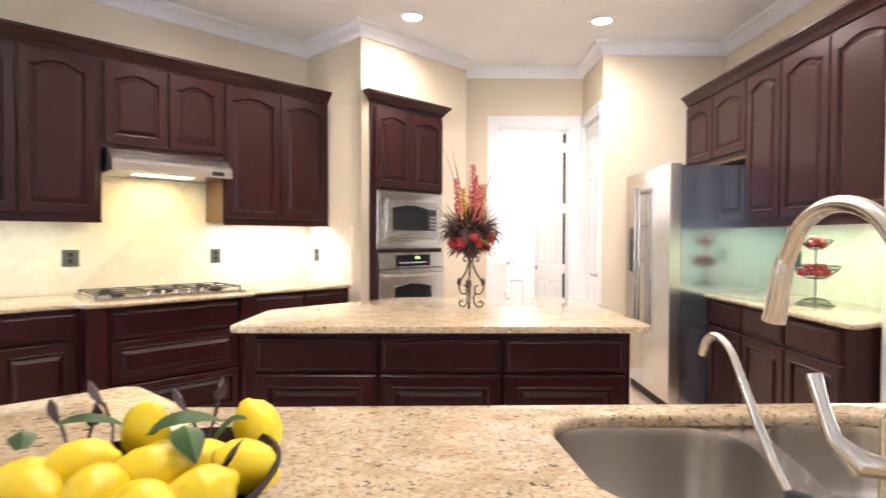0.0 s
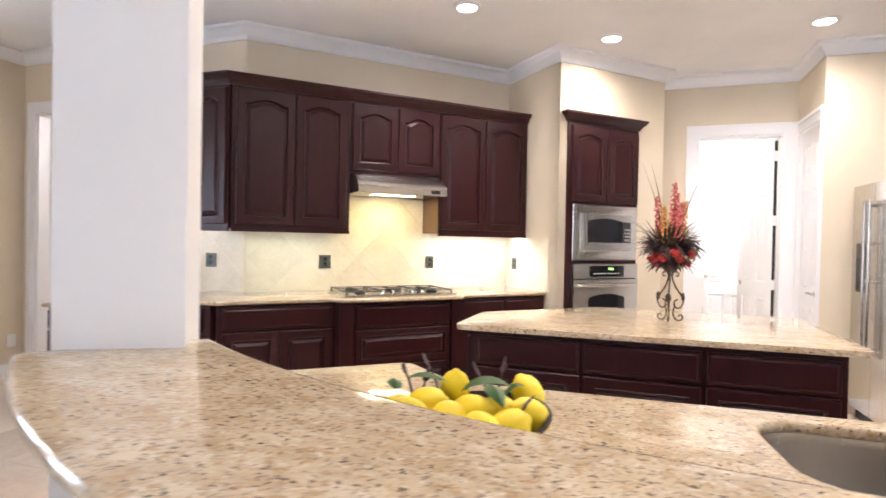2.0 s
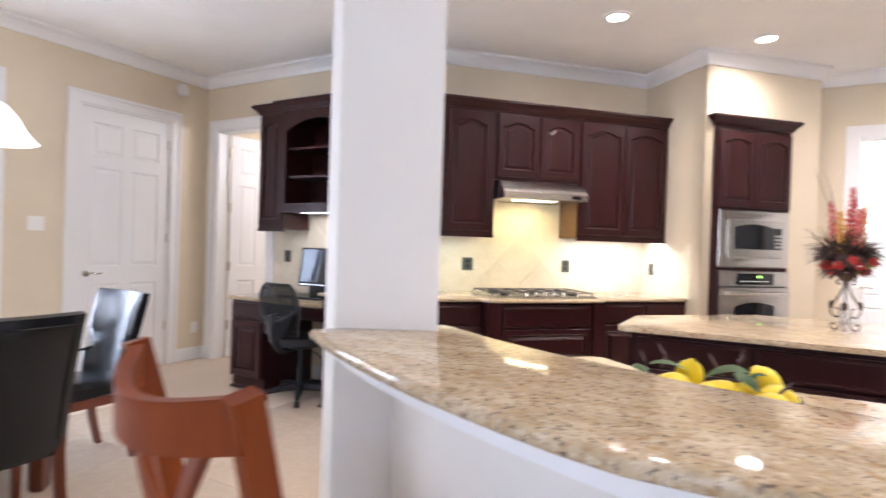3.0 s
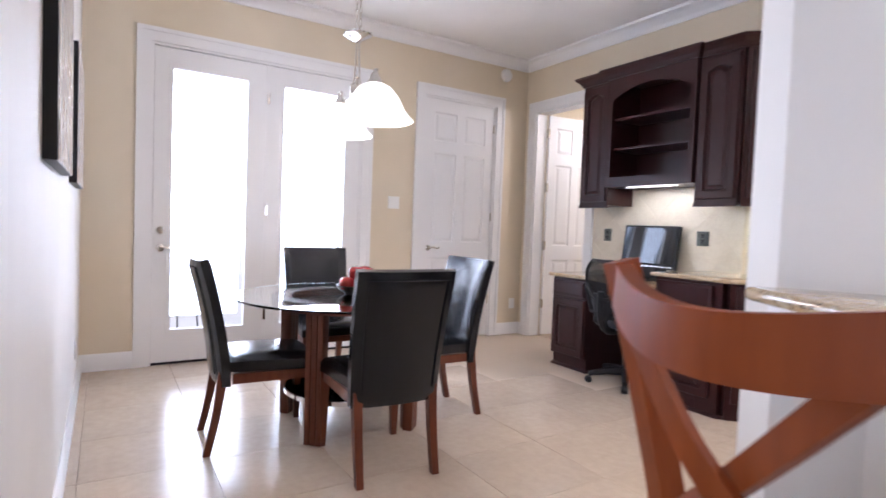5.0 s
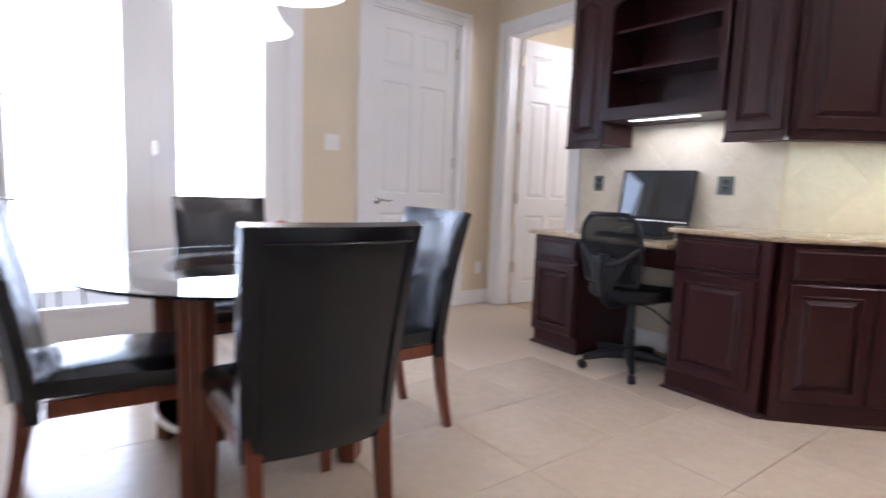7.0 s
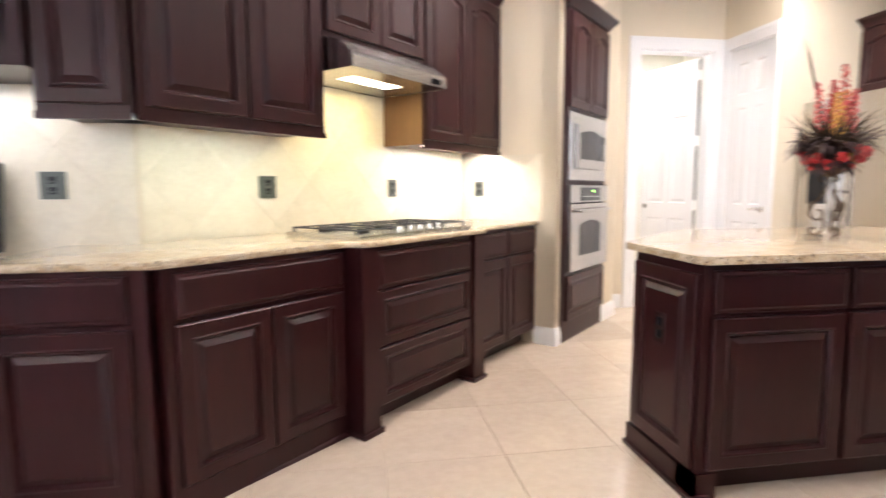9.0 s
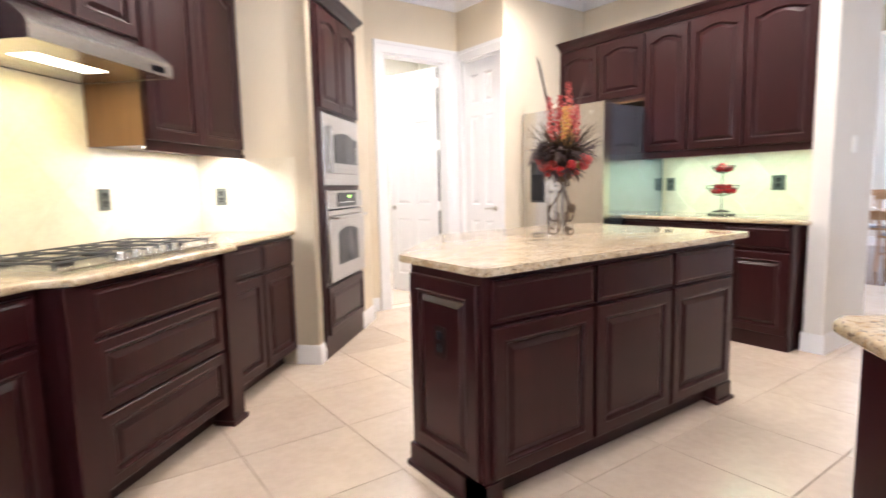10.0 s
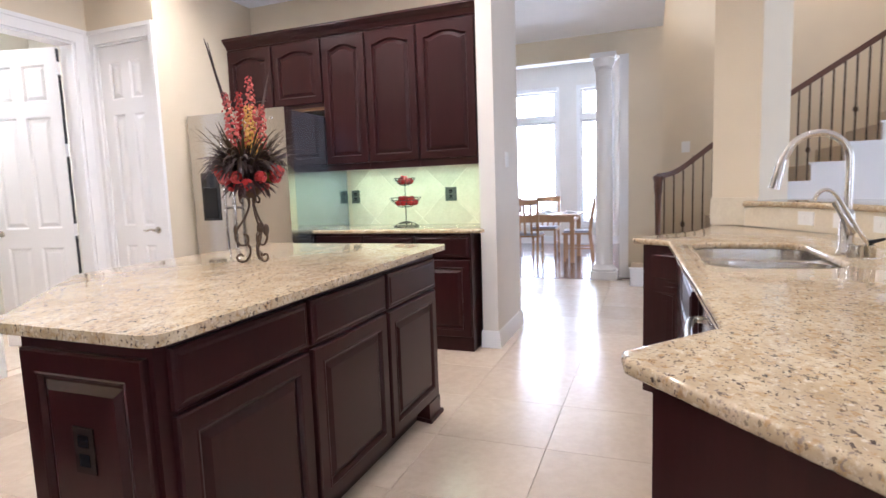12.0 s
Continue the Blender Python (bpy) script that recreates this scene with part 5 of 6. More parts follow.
def grid_solid(bm, nx, nz, f, thick):
    """A bent, padded slab: f(s, t) gives its middle, thick its half thickness with rounded rims."""
    front, back = [], []
    for j in range(nz + 1):
        fr, bk = [], []
        for i in range(nx + 1):
            s, t = i / nx, j / nz
            p, nrm = f(s, t)
            e = min(s, 1 - s) * nx
            g = min(t, 1 - t) * nz
            d = min(e, g)
            h = thick * (0.55 if d < 0.5 else 0.9 if d < 1.5 else 1.0)
            fr.append(bm.verts.new(p + nrm * h))
            bk.append(bm.verts.new(p - nrm * h))
        front.append(fr)
        back.append(bk)
    for j in range(nz):
        for i in range(nx):
            bm.faces.new((front[j][i], front[j][i + 1], front[j + 1][i + 1], front[j + 1][i]))
            bm.faces.new((back[j][i], back[j + 1][i], back[j + 1][i + 1], back[j][i + 1]))
    rim_f = front[0] + [r[-1] for r in front[1:]] + front[-1][-2::-1] + [r[0] for r in front[-2:0:-1]]
    rim_b = back[0] + [r[-1] for r in back[1:]] + back[-1][-2::-1] + [r[0] for r in back[-2:0:-1]]
    for i in range(len(rim_f)):
        k = (i + 1) % len(rim_f)
        bm.faces.new((rim_f[i], rim_b[i], rim_b[k], rim_f[k]))
    return bm


def dining_chair(m):
    """An upholstered side chair that faces +y."""
    t = thing("dining_chair", "black leather upholstered dining chair with reddish-brown wooden legs", "chair", m, "chairs round the table")

    def back(s, q):
        x = (s - 0.5) * (0.44 + 0.045 * q)
        z = 0.345 + 0.635 * q
        y = -0.20 - 0.115 * q ** 1.6 - 0.03 * (1 - (2 * s - 1) ** 2)
        return Vector((x, y, z)), Vector((0, -0.98, -0.2 * q)).normalized()

    bk = part("backrest", grid_solid(bmesh.new(), 14, 16, back, 0.038), LEATHER, t)
    bm = bmesh.new()
    tube(bm, [back(0.09, q / 10)[0] + Vector((0, -0.041, 0)) for q in range(1, 10)] + [back(0.09 + 0.82 * i / 8, 0.93)[0] + Vector((0, -0.041, 0)) for i in range(9)] + [back(0.91, q / 10)[0] + Vector((0, -0.041, 0)) for q in range(9, 0, -1)], 0.004, 6)
    part("piping", bm, LEATHER, bk)

    def seat(s, q):
        x = (s - 0.5) * (0.41 + 0.06 * q)
        y = -0.185 + 0.45 * q
        z = 0.44 + 0.018 * (1 - (2 * s - 1) ** 2) * (1 - (2 * q - 1) ** 2) - 0.012 * q ** 4
        return Vector((x, y, z)), Vector((0, 0, 1))

    part("seat", grid_solid(bmesh.new(), 14, 14, seat, 0.046), LEATHER, t)
    for lo, hi in (((-0.20, 0.215, 0.355), (0.20, 0.243, 0.405)), ((-0.215, -0.17, 0.355), (-0.19, 0.215, 0.405)), ((0.19, -0.17, 0.355), (0.215, 0.215, 0.405))):
        part("apron", bx(lo, hi, 0.004), CHAIRWOOD, t)
    for sx in (-1, 1):
        bm = bmesh.new()
        for z0, z1, w0, w1 in ((0.0, 0.404, 0.019, 0.026),):
            vs = box(bm, (sx * 0.203 - 0.027, 0.218, 0.0), (sx * 0.203 + 0.027, 0.268, 0.404))
            for v in vs[:4]:
                v.co.x = sx * 0.205 + (v.co.x - sx * 0.203) * 0.6
                v.co.y = 0.246 + (v.co.y - 0.243) * 0.6
        part("leg", soften(bm, 0.005), CHAIRWOOD, t)
        bm = bmesh.new()
        prev = None
        for z, y in ((0.0, -0.285), (0.1, -0.262), (0.2, -0.242), (0.3, -0.228), (0.42, -0.215)):
            w = 0.017 + 0.012 * z
            ring = [bm.verts.new((sx * 0.19 + a * w, y + b * w, z)) for a, b in ((-1, -1), (1, -1), (1, 1), (-1, 1))]
            if prev:
                for i in range(4):
                    bm.faces.new((prev[i], prev[(i + 1) % 4], ring[(i + 1) % 4], ring[i]))
            else:
                bm.faces.new(ring[::-1])
            prev = ring
        bm.faces.new(prev)
        part("leg", bm, CHAIRWOOD, t)
    return t


chair = dining_chair(pose(-3.88, 0.44, 0, 0, 0, -4))
copy_thing(chair, pose(-3.82, 1.45, 0, 0, 0, 179))
copy_thing(chair, pose(-3.33, 0.885, 0, 0, 0, 87))
copy_thing(chair, pose(-4.66, 1.08, 0, 0, 0, -93))


def apple(bm, at, r):
    lathe(bm, [(0.0, -0.8 * r), (0.4 * r, -0.86 * r), (0.78 * r, -0.62 * r), (1.0 * r, 0.0), (0.92 * r, 0.5 * r), (0.6 * r, 0.84 * r), (0.25 * r, 0.8 * r), (0.0, 0.62 * r)], 18, at)
    return bm


fb = thing("fruit_bowl", "low dark bowl on the glass table", "bowl", pose(-3.90, 1.0, 0.757))
part("bowl", lathe(bmesh.new(), [(0.0, 0.0), (0.06, 0.0), (0.11, 0.03), (0.125, 0.055), (0.12, 0.055), (0.105, 0.034), (0.055, 0.008), (0.0, 0.006)], 32), BRONZE, fb)
random.seed(3)
for i, (x, y, z) in enumerate(((0.065, 0.0, 0.06), (-0.055, 0.04, 0.06), (-0.045, -0.05, 0.06), (0.03, 0.075, 0.065), (0.0, -0.01, 0.125), (0.03, -0.075, 0.065), (0.055, 0.045, 0.122), (-0.03, 0.06, 0.125))):
    ap = thing("red_apple", "shiny red apple in the table bowl", "apple", pose(-3.90 + x, 1.0 + y, 0.757 + z), "apples in the bowl")
    part("fruit", apple(bmesh.new(), (0, 0, 0), 0.046), APPLE, ap)
    part("stem", tube(bmesh.new(), [(0, 0, 0.026), (0.004, 0, 0.05)], 0.0018, 5), BRONZE, ap)


# ---- pictures ----
def art_mat(name, shift):
    m = shader(name, (0.6, 0.6, 0.6), 0.12, spec=0.5)
    v = coords(m, (1.3, 1, 1))
    n1 = noise_tex(m, v, 3.2 + shift, 5, 0.6)
    n2 = noise_tex(m, coords(m, (6, 1, 2.2)), 5 + shift, 4, 0.7)
    c = ramp(m, n1, [(0.3, (0.16, 0.16, 0.19)), (0.45, (0.5, 0.5, 0.53)), (0.55, (0.72, 0.70, 0.69)), (0.72, (0.46, 0.24, 0.2))])
    c = blend(m, ramp(m, n2, [(0.6, (0, 0, 0)), (0.66, (1, 1, 1))]), c, (0.05, 0.05, 0.06))
    wire(m, c, bsdf(m).inputs["Base Color"])
    return m


for i, (x0, x1) in enumerate(((-3.56, -2.76), (-4.9, -4.1))):
    pc = thing("wall_picture", "abstract grey and rust picture with deep black sides", "picture", None, "pictures on the wall")
    part("backing", bx((x0, -0.449, 1.33), (x1, -0.414, 2.02), 0.002), BLACK, pc)
    part("print", bx((x0 + 0.002, -0.414, 1.332), (x1 - 0.002, -0.411, 2.018)), art_mat("abstract_print", i * 1.3), pc, smooth=False)

# ---- desk things ----
mo = thing("desktop_computer", "black all-in-one computer with a tilted glossy screen", "computer", pose(-3.845, 3.60, 0.815, 0, 0, 4))
bm = bx((-0.255, -0.02, 0.085), (0.255, 0.02, 0.445), 0.008, 2, Matrix.Rotation(radians(-9), 4, "X"))
part("housing", bm, BLACK, mo)
part("screen", bx((-0.235, -0.0225, 0.125), (0.235, -0.0205, 0.43), 0, 2, Matrix.Rotation(radians(-9), 4, "X")), shader("glossy_screen", (0.01, 0.012, 0.016), 0.04, spec=1.0), mo, "dark glossy screen")
part("bezel_strip", bx((-0.235, -0.0235, 0.095), (0.235, -0.0205, 0.105), 0, 2, Matrix.Rotation(radians(-9), 4, "X")), STEEL, mo)
part("stand", bx((-0.11, -0.02, 0.0), (0.11, 0.12, 0.10), 0.012), BLACK, mo)
kb = thing("keyboard", "flat black keyboard on the desktop", "keyboard", pose(-3.83, 3.36, 0.815, 0, 0, 2))
part("body", bx((-0.22, -0.07, 0.0), (0.22, 0.07, 0.018), 0.006), BLACK, kb)
part("keys", bx((-0.205, -0.055, 0.018), (0.205, 0.055, 0.023), 0.002), BLACKGLASS, kb)
dlamp = thing("desk_strip_lamp", "lit strip lamp under the bookcase", "strip lamp")
part("lens", bx((-3.97, 3.45, 1.571), (-3.50, 3.475, 1.5748)), STRIPGLOW, dlamp, smooth=False)

oc = thing("office_chair", "black swivel office chair with a mesh back, at the desk", "office chair", pose(-3.68, 3.20, 0, 0, 0, 1))
for k in range(5):
    a = radians(72 * k + 20)
    part("base_leg", tube(bmesh.new(), [(0.02 * math.cos(a), 0.02 * math.sin(a), 0.10), (0.16 * math.cos(a), 0.16 * math.sin(a), 0.095), (0.29 * math.cos(a), 0.29 * math.sin(a), 0.07)], [0.036, 0.029, 0.020], 8), BLACK, oc)
    part("caster", lathe(bmesh.new(), [(0.0, -0.024), (0.024, -0.022), (0.027, 0), (0.024, 0.022), (0, 0.024)], 16, (0, 0, 0), Matrix.Translation((0.29 * math.cos(a), 0.29 * math.sin(a), 0.0275)) @ Matrix.Rotation(a, 4, "Z") @ Matrix.Rotation(radians(90), 4, "X")), BLACK, oc)
part("adjust_lever", tube(bmesh.new(), curve_pts([(0.04, 0.0, 0.425), (0.15, 0.0, 0.40), (0.24, 0.0, 0.35), (0.30, 0.0, 0.325)], 4), [0.005] * 8 + [0.008, 0.010, 0.010, 0.010, 0.008], 8), BLACK, oc)
part("column", lathe(bmesh.new(), [(0.03, 0.08), (0.03, 0.25), (0.022, 0.26), (0.022, 0.45)], 18), BLACK, oc)


def oseat(s, q):
    return Vector(((s - 0.5) * 0.47 * (1 - 0.34 * (2 * q - 1) ** 6), -0.20 + 0.41 * q, 0.485 + 0.02 * (2 * s - 1) ** 2 - 0.02 * q ** 3)), Vector((0, 0, 1))


part("seat", grid_solid(bmesh.new(), 10, 14, oseat, 0.05), BLACK, oc)


def oback(s, q):
    w = 0.34 + 0.06 * math.sin(math.pi * q) - 0.10 * max(0, q - 0.75) * 4 * max(0, q - 0.75) * 4
    return Vector(((s - 0.5) * w, -0.235 - 0.06 * q - 0.04 * (1 - (2 * s - 1) ** 2), 0.57 + 0.40 * q)), Vector((0, 1, 0))


mesh_mat = shader("black_mesh_fabric", (0.008, 0.008, 0.009), 0.8, spec=0.2)
al = noise_tex(mesh_mat, coords(mesh_mat), 500, 1)
wire(mesh_mat, ramp(mesh_mat, al, [(0.45, (0, 0, 0)), (0.49, (1, 1, 1))]), bsdf(mesh_mat).inputs["Alpha"])
part("backrest", grid_solid(bmesh.new(), 8, 10, oback, 0.004), mesh_mat, oc, "see-through black mesh")
rim = [oback(0, q / 12)[0] for q in range(13)] + [oback(s / 8, 1)[0] for s in range(1, 9)] + [oback(1, 1 - q / 12)[0] for q in range(1, 13)] + [oback(1 - s / 8, 0)[0] for s in range(1, 9)]
part("back_frame", tube(bmesh.new(), rim, 0.014, 8), BLACK, oc)


def olumbar(s, q):
    return Vector(((s - 0.5) * (0.08 + 0.21 * q ** 0.8), -0.31 - 0.012 * q + 0.05 * (2 * s - 1) ** 2 * q, 0.52 + 0.20 * q)), Vector((0, 1, 0))


part("lumbar_panel", grid_solid(bmesh.new(), 8, 6, olumbar, 0.018), BLACK, oc, "solid black plastic lower back")
part("back_support", tube(bmesh.new(), curve_pts([(0, -0.05, 0.44), (0, -0.24, 0.44), (0, -0.32, 0.56), (0, -0.325, 0.74)], 5), [0.03] * 16, 8), BLACK, oc)
part("lumbar_bar", tube(bmesh.new(), curve_pts([(-0.21, -0.25, 0.80), (-0.1, -0.31, 0.70), (0, -0.325, 0.68), (0.1, -0.31, 0.70), (0.21, -0.25, 0.80)], 5), 0.016, 8), BLACK, oc)

# ---- bar stool ----
st = thing("bar_stool", "reddish-brown wooden bar stool with a curved cross back", "bar stool", pose(-1.113, 0.528, 0, 0, 0, -17))
part("seat", lathe(bmesh.new(), [(0.0, 0.70), (0.19, 0.70), (0.205, 0.72), (0.20, 0.75), (0.15, 0.765), (0.0, 0.77)], 32), paint("cream_seat_fabric", (0.66, 0.62, 0.56), 0.8), st, "cream padded seat")
part("seat_frame", lathe(bmesh.new(), [(0.15, 0.655), (0.195, 0.655), (0.20, 0.70), (0.15, 0.70), (0.15, 0.655)], 32), STOOLWOOD, st)


def flat_bar(bm, pts, w, t, side):
    """A flat wooden bar along pts: w across the side vector, t deep."""
    pts = [Vector(p) for p in pts]
    prev = None
    for i, p in enumerate(pts):
        d = (pts[min(i + 1, len(pts) - 1)] - pts[max(i - 1, 0)]).normalized()
        s = Vector(side) - d * d.dot(Vector(side))
        s.normalize()
        n = d.cross(s)
        ring = [bm.verts.new(p + s * a * w / 2 + n * b * t / 2) for a, b in ((-1, -1), (1, -1), (1, 1), (-1, 1))]
        if prev:
            for k in range(4):
                bm.faces.new((prev[k], prev[(k + 1) % 4], ring[(k + 1) % 4], ring[k]))
        else:
            bm.faces.new(ring[::-1])
        prev = ring
    bm.faces.new(prev)
    return bm


for sx in (-1, 1):
    part("back_post", soften(flat_bar(bmesh.new(), curve_pts([(sx * 0.20, -0.21, 0.0), (sx * 0.19, -0.17, 0.4), (sx * 0.185, -0.165, 0.7), (sx * 0.205, -0.20, 0.93), (sx * 0.225, -0.25, 1.142)], 5), 0.035, 0.04, (1, 0, 0)), 0.006), STOOLWOOD, st)
    part("front_leg", soften(flat_bar(bmesh.new(), [(sx * 0.19, 0.19, 0.0), (sx * 0.16, 0.14, 0.66)], 0.036, 0.036, (1, 0, 0)), 0.005), STOOLWOOD, st)
    part("cross_slat", soften(flat_bar(bmesh.new(), curve_pts([(sx * 0.185, -0.175, 0.76), (0, -0.255 - 0.012 * sx, 0.91), (-sx * 0.17, -0.272, 1.078)], 6), 0.034, 0.014, (0, 0, 1)), 0.004), STOOLWOOD, st)
    part("side_rung", tube(bmesh.new(), [(sx * 0.195, -0.185, 0.28), (sx * 0.178, 0.172, 0.28)], 0.012, 8), STOOLWOOD, st)
rail = [(-0.225 + 0.45 * i / 28, -0.246 - 0.07 * math.sin(math.pi * i / 28), 1.106 - 0.032 * math.sin(math.pi * i / 28)) for i in range(29)]
part("top_rail", soften(flat_bar(bmesh.new(), rail, 0.07, 0.024, (0, 0, 1)), 0.008), STOOLWOOD, st)
part("foot_rest", tube(bmesh.new(), [(-0.182, 0.178, 0.22), (0.182, 0.178, 0.22)], 0.014, 8), STOOLWOOD, st)


# ---- flower arrangement on the island ----
fw = thing("flower_stand", "dark scrolled iron stand holding a flower arrangement", "flower stand", pose(0.06, 3.50, TOP) @ Matrix.Diagonal((0.95, 0.95, 0.87, 1)))
for k in range(3):
    m = Matrix.Rotation(radians(120 * k + 20), 4, "Z")
    bm = bmesh.new()
    for line, r in (([(0.012, 0.335), (0.014, 0.285), (0.038, 0.225), (0.074, 0.17), (0.084, 0.125), (0.06, 0.09), (0.032, 0.10), (0.03, 0.135), (0.05, 0.148)], 0.0052), ([(0.013, 0.275), (0.016, 0.315), (0.034, 0.336), (0.052, 0.322), (0.047, 0.302), (0.034, 0.306)], 0.0045), ([(0.034, 0.10), (0.022, 0.072), (0.026, 0.036), (0.048, 0.0085), (0.074, 0.012), (0.082, 0.034), (0.066, 0.046), (0.054, 0.034)], 0.0052)):
        tube(bm, curve_pts([(x, 0, z) for x, z in line], 6), r, 7)
    bmesh.ops.transform(bm, matrix=m, verts=bm.verts)
    part("scroll_leg", bm, BRONZE, fw)
    bm = bmesh.new()
    ball(bm, (0.082, 0, 0.165), 0.018, (0.5, 1, 1.7), 2)
    bmesh.ops.transform(bm, matrix=m, verts=bm.verts)
    part("iron_leaf", bm, BRONZE, fw)
part("cup", lathe(bmesh.new(), [(0.0, 0.325), (0.02, 0.325), (0.045, 0.35), (0.05, 0.375), (0.0, 0.375)], 18), BRONZE, fw)


def blade(bm, p0, p1, p2, w, n=6):
    """A narrow bent leaf with a folded middle."""
    a, b, c = Vector(p0), Vector(p1), Vector(p2)
    rows = []
    for i in range(n + 1):
        t = i / n
        p = (1 - t) ** 2 * a + 2 * t * (1 - t) * b + t * t * c
        d = ((b - a) * (1 - t) + (c - b) * t).normalized()
        s = d.cross(Vector((0, 0, 1)))
        s = s.normalized() if s.length > 1e-3 else Vector((1, 0, 0))
        ww = w * math.sin(math.pi * (0.12 + 0.86 * t)) + 0.0006
        up = s.cross(d) * ww * 0.5
        rows.append([bm.verts.new(p - s * ww - up * 0.4), bm.verts.new(p + up * 0.5), bm.verts.new(p + s * ww - up * 0.4)])
    for q, r in zip(rows, rows[1:]):
        bm.faces.new((q[0], q[1], r[1], r[0]))
        bm.faces.new((q[1], q[2], r[2], r[1]))
    return bm


fl_ = thing("flower_arrangement", "dried arrangement of red blooms, coral spikes and dark grasses", "flowers", pose(0.06, 3.50, TOP + 0.325))
random.seed(11)
for nm, cnt, mat, r0, r1, mid, zz, ww in (("grass", 150, GRASSLEAF, 0.10, 0.24, (0.15, 0.24), (0.26, 0.04), 0.004), ("dark_leaf", 190, DARKLEAF, 0.11, 0.215, (0.13, 0.20), (0.17, 0.02), 0.012), ("under_leaf", 70, DARKLEAF, 0.07, 0.15, (0.03, 0.06), (0.02, -0.05), 0.012)):
    for lot in range(4):
        bm = bmesh.new()
        for i in range(cnt // 4):
            a = random.uniform(0, 6.28)
            r = random.uniform(r0, r1)
            top = random.uniform(*mid)
            end = random.uniform(zz[1], zz[0])
            blade(bm, (0.02 * math.cos(a), 0.02 * math.sin(a), 0.03), (0.55 * r * math.cos(a), 0.55 * r * math.sin(a), top), (r * math.cos(a + 0.2), r * math.sin(a + 0.2), end), ww * random.uniform(0.7, 1.2))
        part(nm, bm, mat, fl_, smooth=False)
for i in range(15):
    a = i * 2.4
    r = 0.085 + 0.045 * (i % 3) / 2
    bm = bmesh.new()
    c = Vector((r * math.cos(a), r * math.sin(a), 0.015 + 0.03 * (i % 3)))
    for k in range(16):
        o = Vector((random.gauss(0, 1), random.gauss(0, 1), random.gauss(0, 1))).normalized()
        tilt = o.to_track_quat("Z", "Y").to_matrix().to_4x4()
        ball(bm, c + o * 0.022, random.uniform(0.011, 0.016), (1, 1, 0.35), 1, tilt)
    part("bloom", bm, (REDFLOWER, PINKFLOWER, REDFLOWER, BERRYGREEN, REDFLOWER)[i % 5], fl_)
for x, y, tx, ty, h, mat in ((-0.02, 0.02, -0.085, 0.03, 0.40, PINKFLOWER), (0.01, -0.02, 0.012, -0.02, 0.475, PINKFLOWER), (0.03, 0.0, 0.075, 0.03, 0.37, GOLDFLOWER), (-0.01, -0.03, -0.045, -0.05, 0.34, GOLDFLOWER), (0.0, 0.03, 0.035, 0.06, 0.42, REDFLOWER), (0.02, -0.03, 0.05, -0.045, 0.36, PINKFLOWER)):
    bm = bmesh.new()
    for i in range(80):
        t = 0.34 + 0.66 * i / 79
        a = i * 2.4
        rr = (0.036 * (1.12 - t) + 0.008) * random.uniform(0.5, 1.25)
        out = Vector((math.cos(a), math.sin(a), 0.5)).to_track_quat("Z", "Y").to_matrix().to_4x4()
        ball(bm, (x + (tx - x) * t + rr * math.cos(a), y + (ty - y) * t + rr * math.sin(a), h * t), random.uniform(0.010, 0.017) * (1.35 - 0.75 * t), (1, 0.8, 0.35), 1, out)
    sp_ = part("flower_spike", bm, mat, fl_)
    part("stem", tube(bmesh.new(), [(x, y, 0.0), (tx, ty, h)], 0.0025, 5), GRASSLEAF, sp_)
for x, y, z in ((-0.165, 0.04, 0.60), (-0.115, 0.07, 0.60), (0.15, -0.02, 0.52)):
    part("feather", blade(bmesh.new(), (0, 0, 0.02), (x * 0.35, y, z * 0.55), (x, y, z), 0.010, 8), DARKLEAF, fl_, smooth=False)

# ---- lemons ----
lb = thing("lemon_bowl", "dark woven boat-shaped bowl with lemon leaves and twigs", "bowl", pose(-0.495, 1.17, TOP))
bm = lathe(bmesh.new(), [(0.0, 0.0), (0.07, 0.0), (0.065, 0.012), (0.085, 0.022), (0.12, 0.045), (0.145, 0.08), (0.14, 0.083), (0.112, 0.05), (0.075, 0.03), (0.0, 0.026)], 36)
for v in bm.verts:
    k = v.co.z / 0.08
    v.co.x, v.co.y = v.co.x * 1.25, v.co.y * 1.12
    v.co.z += 0.022 * k * max(0.0, (v.co.x + v.co.y) / 0.25) ** 2
part("bowl", bm, WICKER, lb)


def broad_leaf(p0, p1, p2, w):
    """A wide pointed leaf, folded along its rib."""
    return blade(bmesh.new(), p0, p1, p2, w, 8)


for p0, p1, p2, w in (((-0.02, 0.06, 0.115), (0.03, 0.045, 0.17), (0.08, 0.08, 0.13), 0.026), ((-0.15, 0.07, 0.13), (-0.11, 0.08, 0.15), (-0.065, 0.09, 0.12), 0.016), ((0.06, 0.09, 0.10), (0.085, 0.105, 0.14), (0.11, 0.09, 0.13), 0.016), ((0.045, 0.03, 0.14), (0.065, 0.0, 0.15), (0.09, -0.03, 0.115), 0.02), ((-0.15, 0.0, 0.12), (-0.17, 0.03, 0.14), (-0.19, 0.05, 0.12), 0.016)):
    part("leaf", broad_leaf(p0, p1, p2, w), LEAF, lb, "glossy green lemon leaf")
